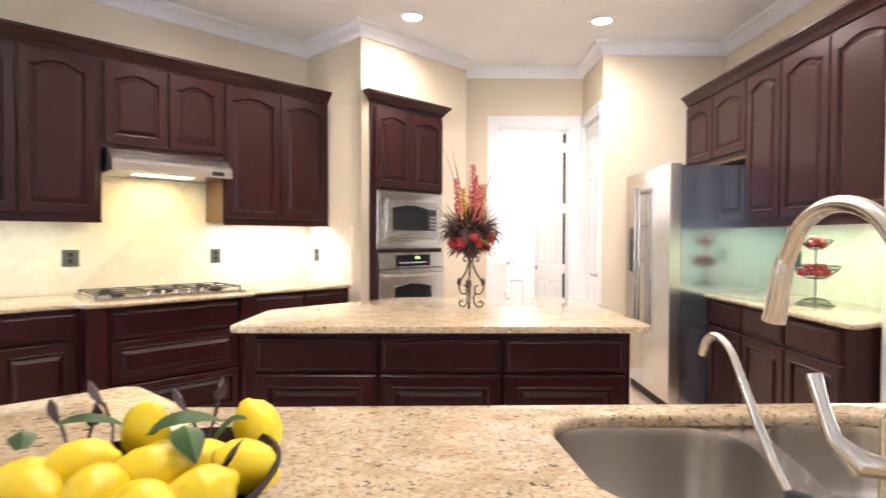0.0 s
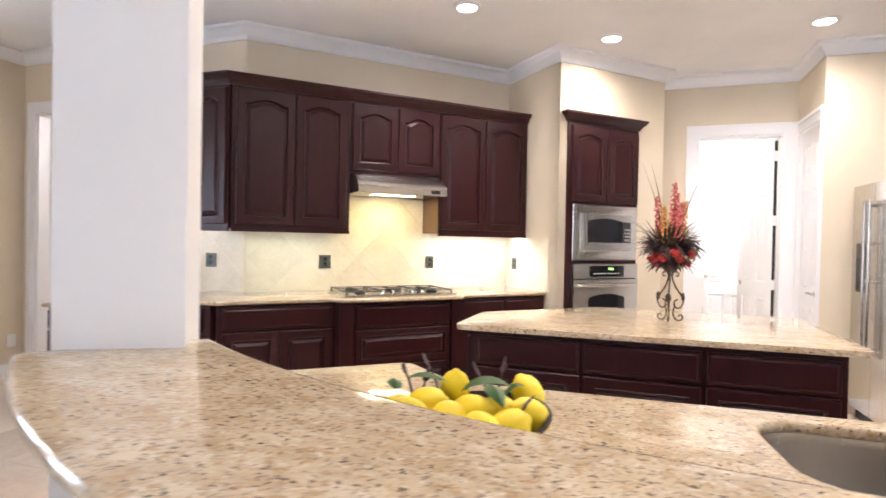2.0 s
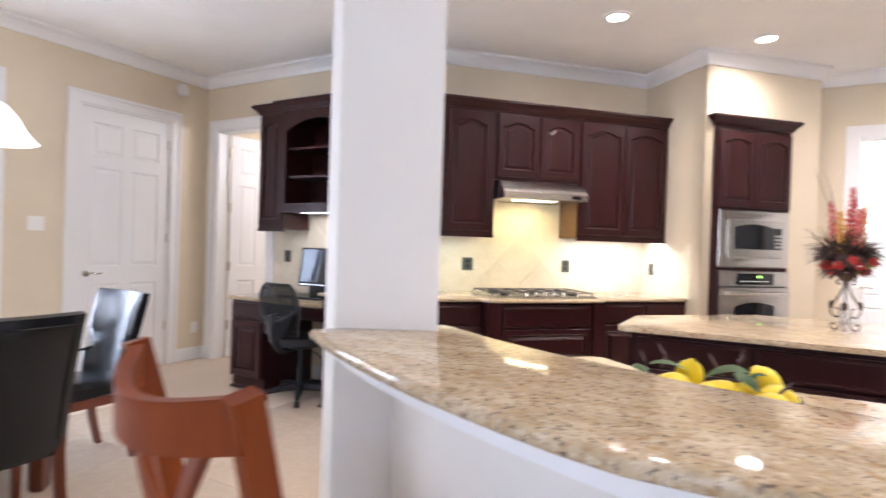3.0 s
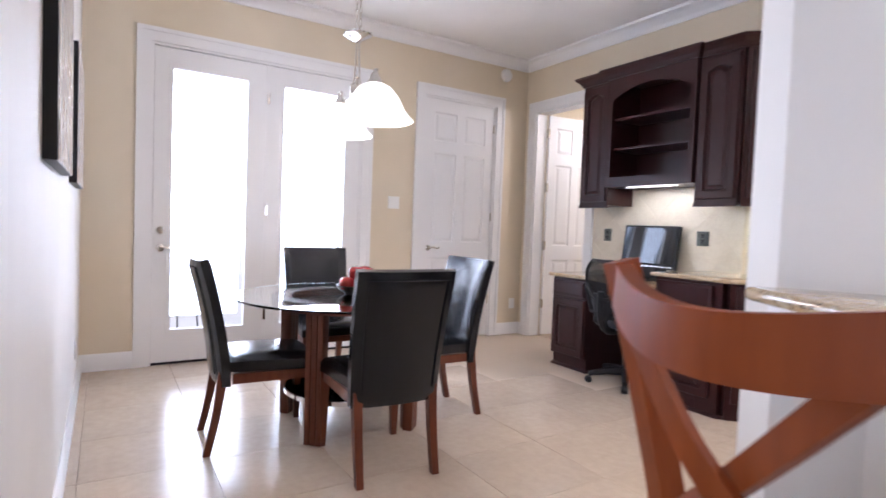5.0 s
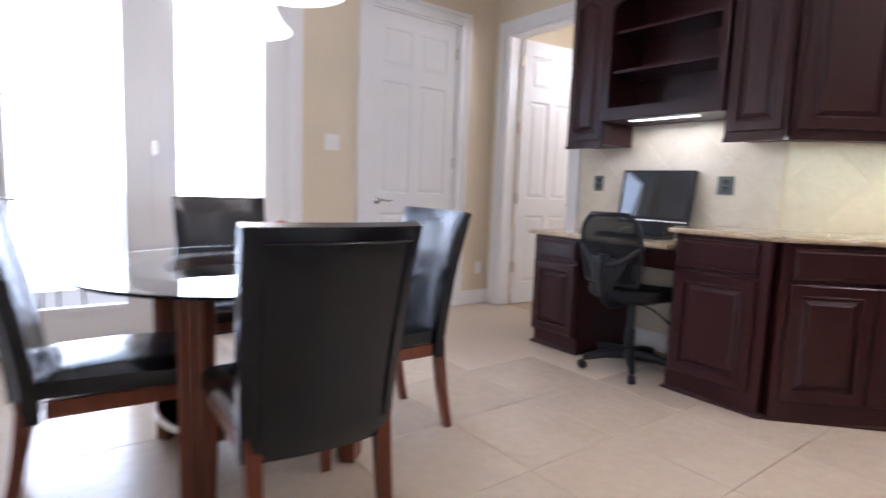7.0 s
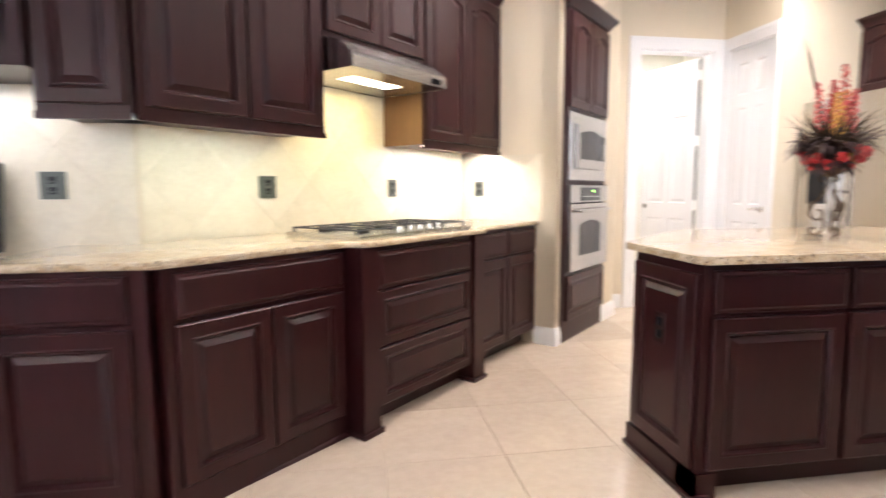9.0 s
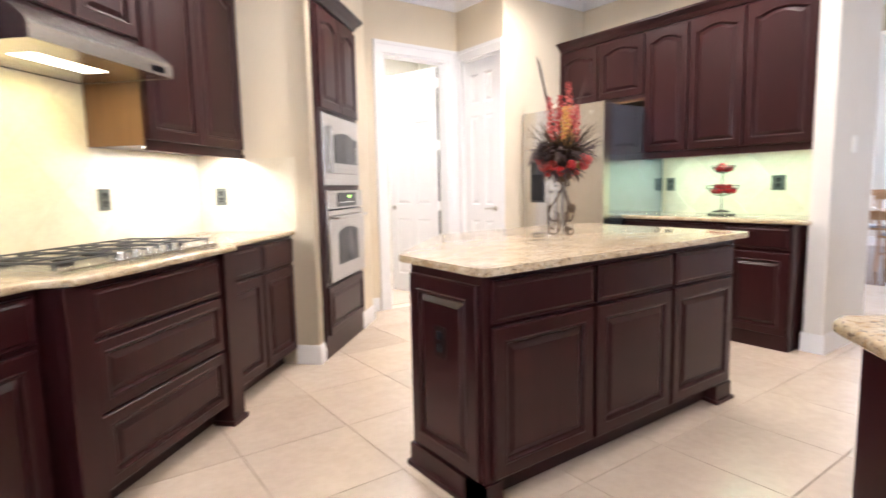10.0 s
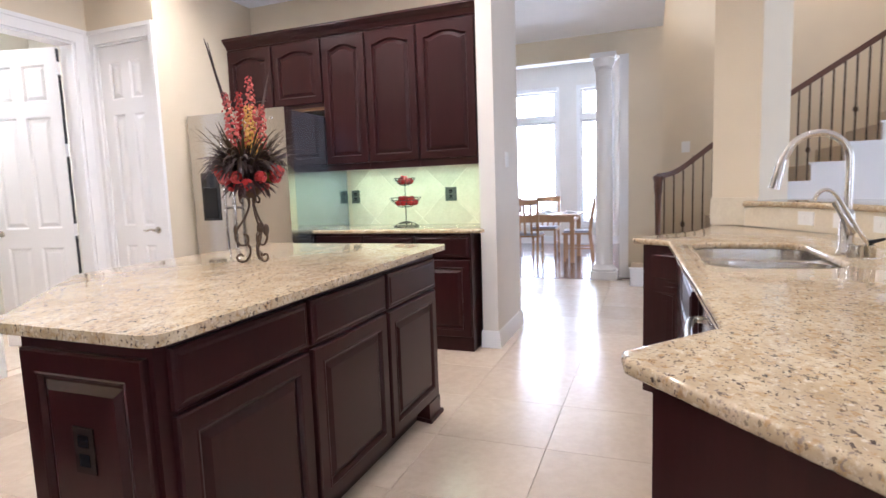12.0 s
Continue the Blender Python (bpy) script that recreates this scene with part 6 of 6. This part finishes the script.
for x, y, h, dx in ((-0.10, 0.115, 0.145, -0.03), (0.045, 0.13, 0.15, 0.01), (0.02, 0.13, 0.13, -0.03), (-0.15, 0.085, 0.125, -0.02), (-0.13, 0.10, 0.12, 0.01), (0.10, -0.04, 0.115, 0.04)):
    tw_ = part("twig", tube(bmesh.new(), [(x * 0.8, y * 0.6, 0.05), (x, y, h * 0.75), (x + dx * 0.6, y + 0.005, h)], 0.0026, 5), DARKLEAF, lb)
    part("dry_leaf", blade(bmesh.new(), (x + dx * 0.6, y + 0.005, h - 0.005), (x + dx * 0.9, y, h + 0.018), (x + dx * 1.3, y + 0.004, h + 0.034), 0.012, 5), DARKLEAF, tw_)


def lemon(m):
    t = thing("lemon", "bright yellow lemon in the bowl on the counter", "lemon", m, "lemons in the bowl")
    part("fruit", lathe(bmesh.new(), [(0.0, -0.051), (0.007, -0.048), (0.012, -0.042), (0.024, -0.034), (0.033, -0.018), (0.0352, 0.0), (0.033, 0.018), (0.025, 0.033), (0.013, 0.041), (0.008, 0.047), (0.0, 0.049)], 24), LEMON, t)
    return t


L0 = lemon(pose(-0.557, 1.305, 1.012, 15, 0, 30))
for x, y, z, a, b in ((-0.386, 1.31, 1.026, 38, 240), (-0.362, 1.195, 1.013, 60, 300), (-0.476, 1.163, 1.017, 84, 100), (-0.508, 1.105, 1.017, 82, 10), (-0.585, 1.195, 1.013, 85, 115), (-0.594, 1.108, 1.013, 88, 70), (-0.386, 1.105, 1.013, 70, 130), (-0.434, 1.072, 1.013, 86, 50), (-0.425, 1.21, 1.008, 65, 320), (-0.50, 1.245, 0.993, 85, 20), (-0.554, 1.04, 1.0, 85, 140), (-0.48, 1.022, 1.0, 85, 40), (-0.64, 1.16, 1.0, 85, 160), (-0.45, 1.13, 0.965, 85, 70), (-0.54, 1.15, 0.965, 85, 20)):
    copy_thing(L0, pose(x, y, z - 0.01, a, 0, b))

# ---- two-tier basket ----
bk_ = thing("fruit_basket", "two-tier black wire fruit basket on the side counter", "basket", pose(2.14, 3.72, TOP))
part("pole", tube(bmesh.new(), [(0, 0, 0.0), (0, 0, 0.40)], 0.004, 8), IRON, bk_)


def wire_bowl(z, r, h):
    bm = bmesh.new()
    for rr, zz in ((r, h), (r * 0.92, h * 0.72), (r * 0.72, h * 0.4), (r * 0.4, 0.0)):
        tube(bm, [(rr * math.cos(a * 0.2618), rr * math.sin(a * 0.2618), z + zz) for a in range(25)], 0.0025, 5)
    for k in range(12):
        a = k * 0.5236
        tube(bm, [(q * r * math.cos(a), q * r * math.sin(a), z + zz) for q, zz in ((0.0, 0.0), (0.4, 0.0), (0.72, h * 0.4), (0.92, h * 0.72), (1.0, h))], 0.002, 5)
    return bm


part("tier", wire_bowl(0.16, 0.125, 0.075), IRON, bk_)
part("tier", wire_bowl(0.335, 0.085, 0.055), IRON, bk_)
bm = bmesh.new()
for rr, zz in ((0.10, 0.004), (0.06, 0.03)):
    tube(bm, [(rr * math.cos(a * 0.2618), rr * math.sin(a * 0.2618), zz) for a in range(25)], 0.0035, 6)
for k in range(6):
    a = k * 1.047
    tube(bm, [(0, 0, 0.045), (0.06 * math.cos(a), 0.06 * math.sin(a), 0.03), (0.10 * math.cos(a), 0.10 * math.sin(a), 0.004)], 0.0025, 5)
part("foot", bm, IRON, bk_)
random.seed(9)
fruit0 = None
for z, r, n in ((0.195, 0.085, 12), (0.225, 0.055, 5), (0.365, 0.05, 6), (0.39, 0.02, 2)):
    for i in range(n):
        a = i * 2.4
        q = r * (0.45 + 0.55 * ((i * 7) % 5) / 4)
        p = pose(2.14 + q * math.cos(a), 3.72 + q * math.sin(a), TOP + z, 20 * i)
        if fruit0 is None:
            fruit0 = thing("red_fruit", "small glossy red fruit in the wire basket", "fruit", p, "fruit in the basket")
            part("fruit", apple(bmesh.new(), (0, 0, 0), 0.024), APPLE, fruit0)
        else:
            copy_thing(fruit0, p)

# ---- under-cabinet lamps ----
for m, lo, hi in ((DIAG, (0.40, 4.55, 1.419), (1.15, 4.59, 1.4248)), (DIAG, (2.10, 4.55, 1.419), (2.88, 4.59, 1.4248)), (IDENT, (2.15, 3.15, 1.409), (2.19, 4.36, 1.4148))):
    t = thing("cabinet_lamp", "lit strip lamp under the wall cabinets", "strip lamp", m, "strip lamps")
    part("lens", bx(lo, hi), STRIPGLOW, t, smooth=False)

# ---- laundry room, study, closet beyond the doors ----
wall("wall_laundry_back", (0.0, 8.1), (2.2, 8.1), "white laundry room wall", LAUNDRYWHITE)
wall("wall_laundry_left", (0.0, 6.24), (0.0, 8.1), "white laundry room wall", LAUNDRYWHITE)
wall("wall_laundry_right", (2.2, 8.1), (2.2, 6.0), "white laundry room wall", LAUNDRYWHITE)
solid("floor_laundry", bx((-0.1, 6.24, -0.1), (2.3, 8.2, 0.0)), TILE, "beige tiled laundry floor", "floor", kind="structure", smooth=False)
solid("ceiling_laundry", bx((-0.1, 6.24, CEILZ - 0.1), (2.3, 8.2, CEILZ)), CEIL, "white laundry ceiling", "ceiling", kind="structure", smooth=False)
casing("door_frame_back", Matrix.Translation((0.72, 8.1, 0)), 0.72, 2.1, "white trim round the back door", jamb=0.05, width=0.09)
panel_door("door_back", "closed white six-panel door at the back of the laundry", pose(0.74, 8.08, 0.01), 0.68, 2.07, 0.08, 1)
ws = thing("washing_machine", "white front-loading washing machine in the laundry", "washing machine", pose(0.34, 7.35, 0))
part("body", bx((-0.32, -0.34, 0.05), (0.32, 0.34, 1.0), 0.015), PLATE, ws)
part("plinth", bx((-0.30, -0.32, 0.0), (0.30, 0.32, 0.05)), BLACK, ws, smooth=False)
part("control_panel", bx((0.3205, -0.33, 0.88), (0.326, 0.33, 0.98), 0.003), STEEL, ws)
part("porthole", lathe(bmesh.new(), [(0.19, 0.0), (0.19, 0.02), (0.15, 0.035), (0.0, 0.02)], 30, (0, 0, 0), Matrix.Translation((0.3205, 0, 0.5)) @ Matrix.Rotation(radians(90), 4, "Y")), BLACKGLASS, ws)
lc = thing("laundry_cupboard", "white wall cupboard above the washing machine", "cabinet", pose(0.18, 7.3, 0))
part("body", bx((-0.17, -0.5, 1.5), (0.15, 0.6, 2.4), 0.004), WHITE, lc)
# unseen fixture, invented to go with the laundry's added light
ll = thing("laundry_light", "unseen bright square ceiling light added in the laundry", "ceiling light", pose(0.9, 7.2, CEILZ - 0.1))
part("diffuser", bx((-0.25, -0.25, -0.03), (0.25, 0.25, -0.001), 0.01), LAMPGLOW, ll)
wall("wall_study_back", (-6.2, 6.2), (-3.6, 6.2), "beige study wall", WALL)
wall("wall_study_left", (-6.2, 3.9), (-6.2, 6.2), "beige study wall", WALL)
wall("wall_study_right", (-3.75, 6.2), (-3.75, 4.0), "beige study wall", WALL, thick=0.1)
solid("floor_study", bx((-6.2, 3.88, -0.1), (-3.7, 6.3, 0.001)), CARPET, "beige carpet in the study", "floor", kind="structure", smooth=False)
solid("ceiling_study", bx((-6.3, 3.88, CEILZ), (-3.6, 6.3, CEILZ + 0.1)), CEIL, "white study ceiling", "ceiling", kind="structure", smooth=False)
solid("wall_closet_back", bx((-6.35, 2.2, -0.1), (-5.9, 3.5, CEILZ)), WALLPALE, "plain closet wall behind the door", "wall", kind="structure", smooth=False)
solid("wall_pantry_back", bx((1.6, 5.52, 0), (2.5, 6.2, CEILZ)), WALLPALE, "plain pantry wall behind the door", "wall", kind="structure", smooth=False)
solid("wall_oven_back", bx((3.03, 4.66, 0), (3.88, 4.74, 2.5)), WALLPALE, "plain wall behind the oven tower", "wall", kind="structure", m=DIAG, smooth=False)

# ---- patio outside ----
solid("ground", bx((-60, -60, -0.35), (60, 60, -0.16)), paint("pale_concrete", (0.6, 0.58, 0.54), 0.9, 0.4), "pale concrete ground outside", "ground", kind="structure", smooth=False)
# added wall whose glow stands in for the daylight outside
solid("patio_backdrop", bx((-58, -50, -0.16), (-57.5, 50, 26)), OUTSIDE, "glowing wall standing for daylight beyond the garden", "backdrop", kind="structure", smooth=False)
pcx = thing("patio_chair", "black wire patio chair outside the garden door", "chair", pose(-7.4, 0.35, -0.16, 0, 0, -60))
for k in range(4):
    a = radians(45 + 90 * k)
    part("leg", tube(bmesh.new(), [(0.26 * math.cos(a), 0.26 * math.sin(a), 0), (0.22 * math.cos(a), 0.22 * math.sin(a), 0.44)], 0.009, 6), IRON, pcx)
bm = bmesh.new()
for r in (0.07, 0.14, 0.21, 0.25):
    tube(bm, [(r * math.cos(a * 0.2618), r * math.sin(a * 0.2618), 0.445) for a in range(25)], 0.005, 5)
part("seat", bm, IRON, pcx)
bm = bmesh.new()
for k in range(7):
    x = -0.21 + 0.07 * k
    tube(bm, [(x, -0.22, 0.45), (x, -0.27, 0.88 - 0.9 * x * x)], 0.005, 5)
tube(bm, [(-0.23 + 0.046 * i, -0.27, 0.90 - 1.2 * (-0.23 + 0.046 * i) ** 2) for i in range(11)], 0.009, 6)
part("backrest", bm, IRON, pcx)

# ---- hall, stairs, dining room ----
cl = thing("round_column", "white round column at the dining room opening", "column", pose(5.30, 2.42, 0))
part("plinth", bx((-0.16, -0.16, 0), (0.16, 0.16, 0.10), 0.008), WHITE, cl)
part("base", lathe(bmesh.new(), [(0.15, 0.10), (0.155, 0.13), (0.135, 0.15), (0.12, 0.17), (0.105, 0.185)], 32), WHITE, cl)
part("shaft", lathe(bmesh.new(), [(0.105, 0.185), (0.105, 1.0), (0.092, 2.58)], 32), WHITE, cl)
part("capital", lathe(bmesh.new(), [(0.092, 2.58), (0.105, 2.60), (0.10, 2.63), (0.13, 2.68), (0.135, 2.72)], 32), WHITE, cl)
part("abacus", bx((-0.15, -0.15, 2.72), (0.15, 0.15, 2.7795), 0.006), WHITE, cl)
solid("pilaster", bx((5.37, 2.13, 0), (5.60, 2.24, 2.7795)), WHITE, "white pilaster beside the round column", "trim", kind="structure", smooth=False)
solid("floor_dining", bx((5.30, 1.9, -0.1), (9.7, 6.6, 0.0015)), DARKFLOOR, "glossy dark hardwood dining room floor", "floor", kind="structure", smooth=False)
solid("threshold", bx((5.19, 2.2, -0.01), (5.30, 4.5, 0.006)), DARKFLOOR, "dark wooden threshold strip", "floor", kind="structure", smooth=False)
wall("wall_dining_window", (9.5, 6.5), (9.5, 1.9), "pale dining room wall with tall windows", WALLPALE, z1=3.7, holes=[(1.85, 2.82, 0.4, 3.1), (3.3, 3.88, 0.4, 3.1)])
wall("wall_dining_south", (9.5, 2.0), (5.58, 2.0), "pale dining room wall", WALLPALE, z1=3.7, thick=0.1)
wall("wall_dining_north", (5.58, 6.5), (9.5, 6.5), "pale dining room wall", WALLPALE, z1=3.7)
wall("wall_dining_west", (5.58, 4.6), (5.58, 6.5), "pale dining room wall", WALLPALE, z1=3.7)
solid("ceiling_dining", bx((5.5, 1.8, 3.6), (9.7, 6.7, 3.7)), CEIL, "white dining room ceiling", "ceiling", kind="structure", smooth=False)
solid("baseboard_dining", bx((9.47, 2.0, 0.0), (9.5, 6.5, 0.16)), WHITE, "white dining room baseboard", "trim", kind="structure", smooth=False)


def window(name, m, w, h, label, blinds=True, head=True, foot=True):
    """A window whose opening starts at x = 0, z = 0 in the frame m, room towards -y."""
    t = thing(name, label, "window", m, kind="structure")
    lo_z, hi_z = -0.07 if foot else -0.038, h + 0.07 if head else h + 0.038
    bm = bmesh.new()
    for lo, hi in (((-0.07, -0.02, lo_z), (0.0, 0.0, hi_z)), ((w, -0.02, lo_z), (w + 0.07, 0.0, hi_z)), ((0, -0.02, h), (w, 0.0, hi_z)), ((0, -0.02, lo_z), (w, 0.0, 0.0)), ((0, 0.05, 0), (0.05, 0.09, h)), ((w - 0.05, 0.05, 0), (w, 0.09, h)), ((0.05, 0.05, h - 0.05), (w - 0.05, 0.09, h)), ((0.05, 0.05, 0), (w - 0.05, 0.09, 0.05))):
        box(bm, lo, hi)
    part("window_frame", bm, WHITE, t, smooth=False)
    p = part("pane", bx((0.05, 0.066, 0.05), (w - 0.05, 0.072, h - 0.05)), PANE, t, smooth=False)
    p.visible_shadow = False
    if blinds:
        n = int(h / 0.065)
        for i in range(n):
            z = 0.03 + i * 0.065
            vs = bx((0.02, 0.012, z), (w - 0.02, 0.05, z + 0.003), 0, 2, None)
            part("slat", vs, WHITE, t, smooth=False)
    return t


WD = Matrix(((0, 1, 0, 9.5), (-1, 0, 0, 6.5), (0, 0, 1, 0), (0, 0, 0, 1)))
for x, w in ((1.85, 0.97), (3.3, 0.58)):
    window("window_dining", WD @ pose(x, 0, 0.4), w, 2.1, "tall white dining room window with blinds", head=False)
    solid("transom_bar", bx((x + 0.001, 0.003, 2.501), (x + w - 0.001, 0.13, 2.579), 0, 2, WD), WHITE, "white bar between window and transom", "trim", kind="structure", smooth=False)
    window("window_dining_top", WD @ pose(x, 0, 2.58), w, 0.52, "white transom window above", False, foot=False)
WS = Matrix(((-1, 0, 0, 5.9), (0, -1, 0, -4.5), (0, 0, 1, 0), (0, 0, 0, 1)))
for x in (2.55, 4.35, 6.15):
    window("window_living", WS @ pose(x, 0, 0.6), 1.3, 1.9, "white living room window with open blinds")
# a second glowing wall supplies the daylight behind the dining windows
solid("dining_backdrop", bx((58, -40, -0.16), (58.5, 50, 26)), OUTSIDE, "glowing wall standing for daylight beyond the dining windows", "backdrop", kind="structure", smooth=False)

dt = thing("dining_room_table", "light wooden dining table laid with plates", "table", pose(7.1, 3.75, 0))
part("tabletop", bx((-0.5, -0.85, 0.72), (0.5, 0.72, 0.75), 0.008), OAK, dt)
part("apron", bx((-0.43, -0.75, 0.63), (0.43, 0.62, 0.72)), OAK, dt, smooth=False)
for x in (-0.44, 0.38):
    for y in (-0.78, 0.6):
        part("leg", bx((x, y, 0.0015), (x + 0.065, y + 0.065, 0.72), 0.006), OAK, dt)


def slat_chair(m):
    """A light wooden side chair that faces +y."""
    t = thing("side_chair", "light wooden slat-back chair with a grey seat pad", "chair", m, "dining room chairs")
    part("seat", bx((-0.22, -0.2, 0.43), (0.22, 0.23, 0.455), 0.008), OAK, t)
    part("seat_pad", bx((-0.20, -0.18, 0.455), (0.20, 0.21, 0.49), 0.015), paint("grey_seat_fabric", (0.35, 0.35, 0.38), 0.9), t, "grey padded seat")
    for sx in (-1, 1):
        part("front_leg", bx((sx * 0.19 - 0.018, 0.17, 0), (sx * 0.19 + 0.018, 0.206, 0.43), 0.004), OAK, t)
        part("back_post", flat_bar(bmesh.new(), [(sx * 0.19, -0.24, 0), (sx * 0.19, -0.19, 0.43), (sx * 0.20, -0.22, 0.75), (sx * 0.205, -0.27, 0.98)], 0.034, 0.034, (1, 0, 0)), OAK, t)
        part("stretcher", bx((sx * 0.19 - 0.01, -0.2, 0.2), (sx * 0.19 + 0.01, 0.18, 0.225)), OAK, t)
    part("top_rail", flat_bar(bmesh.new(), [(-0.225 + 0.45 * i / 8, -0.265 - 0.03 * math.sin(math.pi * i / 8), 0.96) for i in range(9)], 0.09, 0.02, (0, 0, 1)), OAK, t)
    for i in range(3):
        part("slat", flat_bar(bmesh.new(), [(-0.1 + 0.1 * i, -0.2, 0.47), (-0.1 + 0.1 * i, -0.28, 0.94)], 0.03, 0.012, (1, 0, 0)), OAK, t)
    return t


sc = slat_chair(pose(6.48, 3.65, 0.0015, 0, 0, -90))
copy_thing(sc, pose(7.75, 3.6, 0.0015, 0, 0, 90))
copy_thing(sc, pose(6.95, 2.95, 0.0015, 0, 0, 3))
copy_thing(sc, pose(7.75, 4.3, 0.0015, 0, 0, 92))
copy_thing(sc, pose(6.45, 4.35, 0.0015, 0, 0, -88))
for x, y in ((6.8, 3.5), (7.4, 3.5), (7.1, 3.1), (6.8, 4.1)):
    pt = thing("dinner_plate", "white dinner plate on the dining table", "plate", pose(x, y, 0.75), "plates on the table")
    part("plate", lathe(bmesh.new(), [(0.0, 0.0), (0.08, 0.0), (0.13, 0.015), (0.13, 0.018), (0.08, 0.004), (0, 0.004)], 24), PLATE, pt)
    nk = thing("napkin", "folded pale napkin on a plate", "napkin", pose(x, y, 0.754, 0, 0, 20), "napkins on the table")
    part("cloth", bx((-0.07, -0.05, 0), (0.07, 0.05, 0.035), 0.012), WALLPALE, nk)

# staircase: rises towards -y
SX0, SX1 = 4.80, 5.895
sr = thing("staircase", "carpeted staircase with white risers and stringer", "staircase")
for k in range(1, 17):
    y1 = 2.09 - (k - 1) * 0.295
    part("step", bx((SX0 + 0.02, y1 - 0.30, (k - 1) * 0.19), (SX1, y1, k * 0.19), 0.012), CARPET, sr)
    part("stringer_block", bx((SX0 - 0.02, y1 - 0.295, 0.0), (SX0 + 0.02, y1, k * 0.19 - 0.002)), WHITE, sr, "white painted stringer", smooth=False)
    part("tread_cap", bx((SX0 - 0.035, y1 - 0.30, k * 0.19 - 0.002), (SX0 + 0.06, y1 + 0.02, k * 0.19 + 0.022), 0.006), WHITE, sr)
bal = thing("stair_railing", "dark wooden handrail on black iron balusters", "railing")


def ry(k):
    return 2.09 - (k - 1) * 0.295


pts = [(SX0 + 0.01, 1.80, 1.27), (SX0 + 0.01, 1.66, 1.29), (SX0 + 0.01, 1.50, 1.38)] + [(SX0 + 0.01, ry(k) - 0.1, k * 0.19 + 0.93) for k in range(4, 17)]
part("handrail", soften(flat_bar(bmesh.new(), curve_pts(pts, 3), 0.06, 0.055, (1, 0, 0)), 0.012), RAILWOOD, bal)
part("newel_post", lathe(bmesh.new(), [(0.05, 0.0), (0.05, 0.25), (0.035, 0.30), (0.03, 0.6), (0.036, 1.0), (0.045, 1.05), (0.045, 1.16), (0.055, 1.18), (0.055, 1.22), (0.0, 1.25)], 20, (SX0 + 0.01, 1.79, 0.05)), RAILWOOD, bal)
for k in range(2, 17):
    for j in (0.07, 0.17, 0.265):
        y = ry(k) - j
        top = k * 0.19 + 0.93 + (j - 0.1) * 0.62 if k > 2 else 1.265 + max(0.0, 1.70 - y) * 0.45
        z0 = k * 0.19 + 0.02
        bar = part("baluster", bx((SX0 + 0.002, y - 0.0075, z0), (SX0 + 0.018, y + 0.0075, top)), BRONZE, bal, smooth=False)
        if (k * 3 + int(j * 10)) % 4 == 0:
            part("knuckle", ball(bmesh.new(), (SX0 + 0.01, y, z0 + 0.32), 0.026, (1, 1, 1.5), 1), BRONZE, bar)

# ---- floor tiles ----
PX, PY = 0.52, 0.54
gap = 0.0011
tile_me = None
slab_ob = bpy.data.objects["floor"]
bm_rest = bmesh.new()
for i in range(-13, 8):
    for j in range(-13, 7):
        x, y = 1.03 + i * PX, 2.31 + j * PY
        cx, cy = x + PX / 2, y + PY / 2
        if cy - cx > 6.9 or cy > 6.3 or (cx < -3.3 and cy > 3.9) or (cx > 2.7 and cy > 4.75) or (cx > 1.5 and cy > 5.5) or cy < -4.5:
            continue
        if cx < -2.2 and cy < -0.7:
            continue
        if cy < -0.6:
            box(bm_rest, (x + gap, y + gap, -0.0059), (x + PX - gap, y + PY - gap, 0.0))
            continue
        if tile_me is None:
            bm = bmesh.new()
            lo = [bm.verts.new((a * (PX / 2 - gap), b * (PY / 2 - gap), -0.0055)) for a, b in ((-1, -1), (1, -1), (1, 1), (-1, 1))]
            mi = [bm.verts.new((a * (PX / 2 - gap), b * (PY / 2 - gap), -0.0018)) for a, b in ((-1, -1), (1, -1), (1, 1), (-1, 1))]
            hi = [bm.verts.new((a * (PX / 2 - gap - 0.0012), b * (PY / 2 - gap - 0.0012), 0.0)) for a, b in ((-1, -1), (1, -1), (1, 1), (-1, 1))]
            for p, q in ((lo, mi), (mi, hi)):
                for k in range(4):
                    bm.faces.new((p[k], p[(k + 1) % 4], q[(k + 1) % 4], q[k]))
            bm.faces.new(hi)
            tile_me = bpy.data.meshes.new("tile")
            bm.to_mesh(tile_me)
            bm.free()
            tile_me.materials.append(TILE)
        t = new("tile", tile_me)
        t.parent = slab_ob
        t.location = (cx, cy, 0.0)
rest = link_mesh("tile_field", bm_rest, TILE, False)
rest.parent = slab_ob
tagged(rest, kind="stuff")
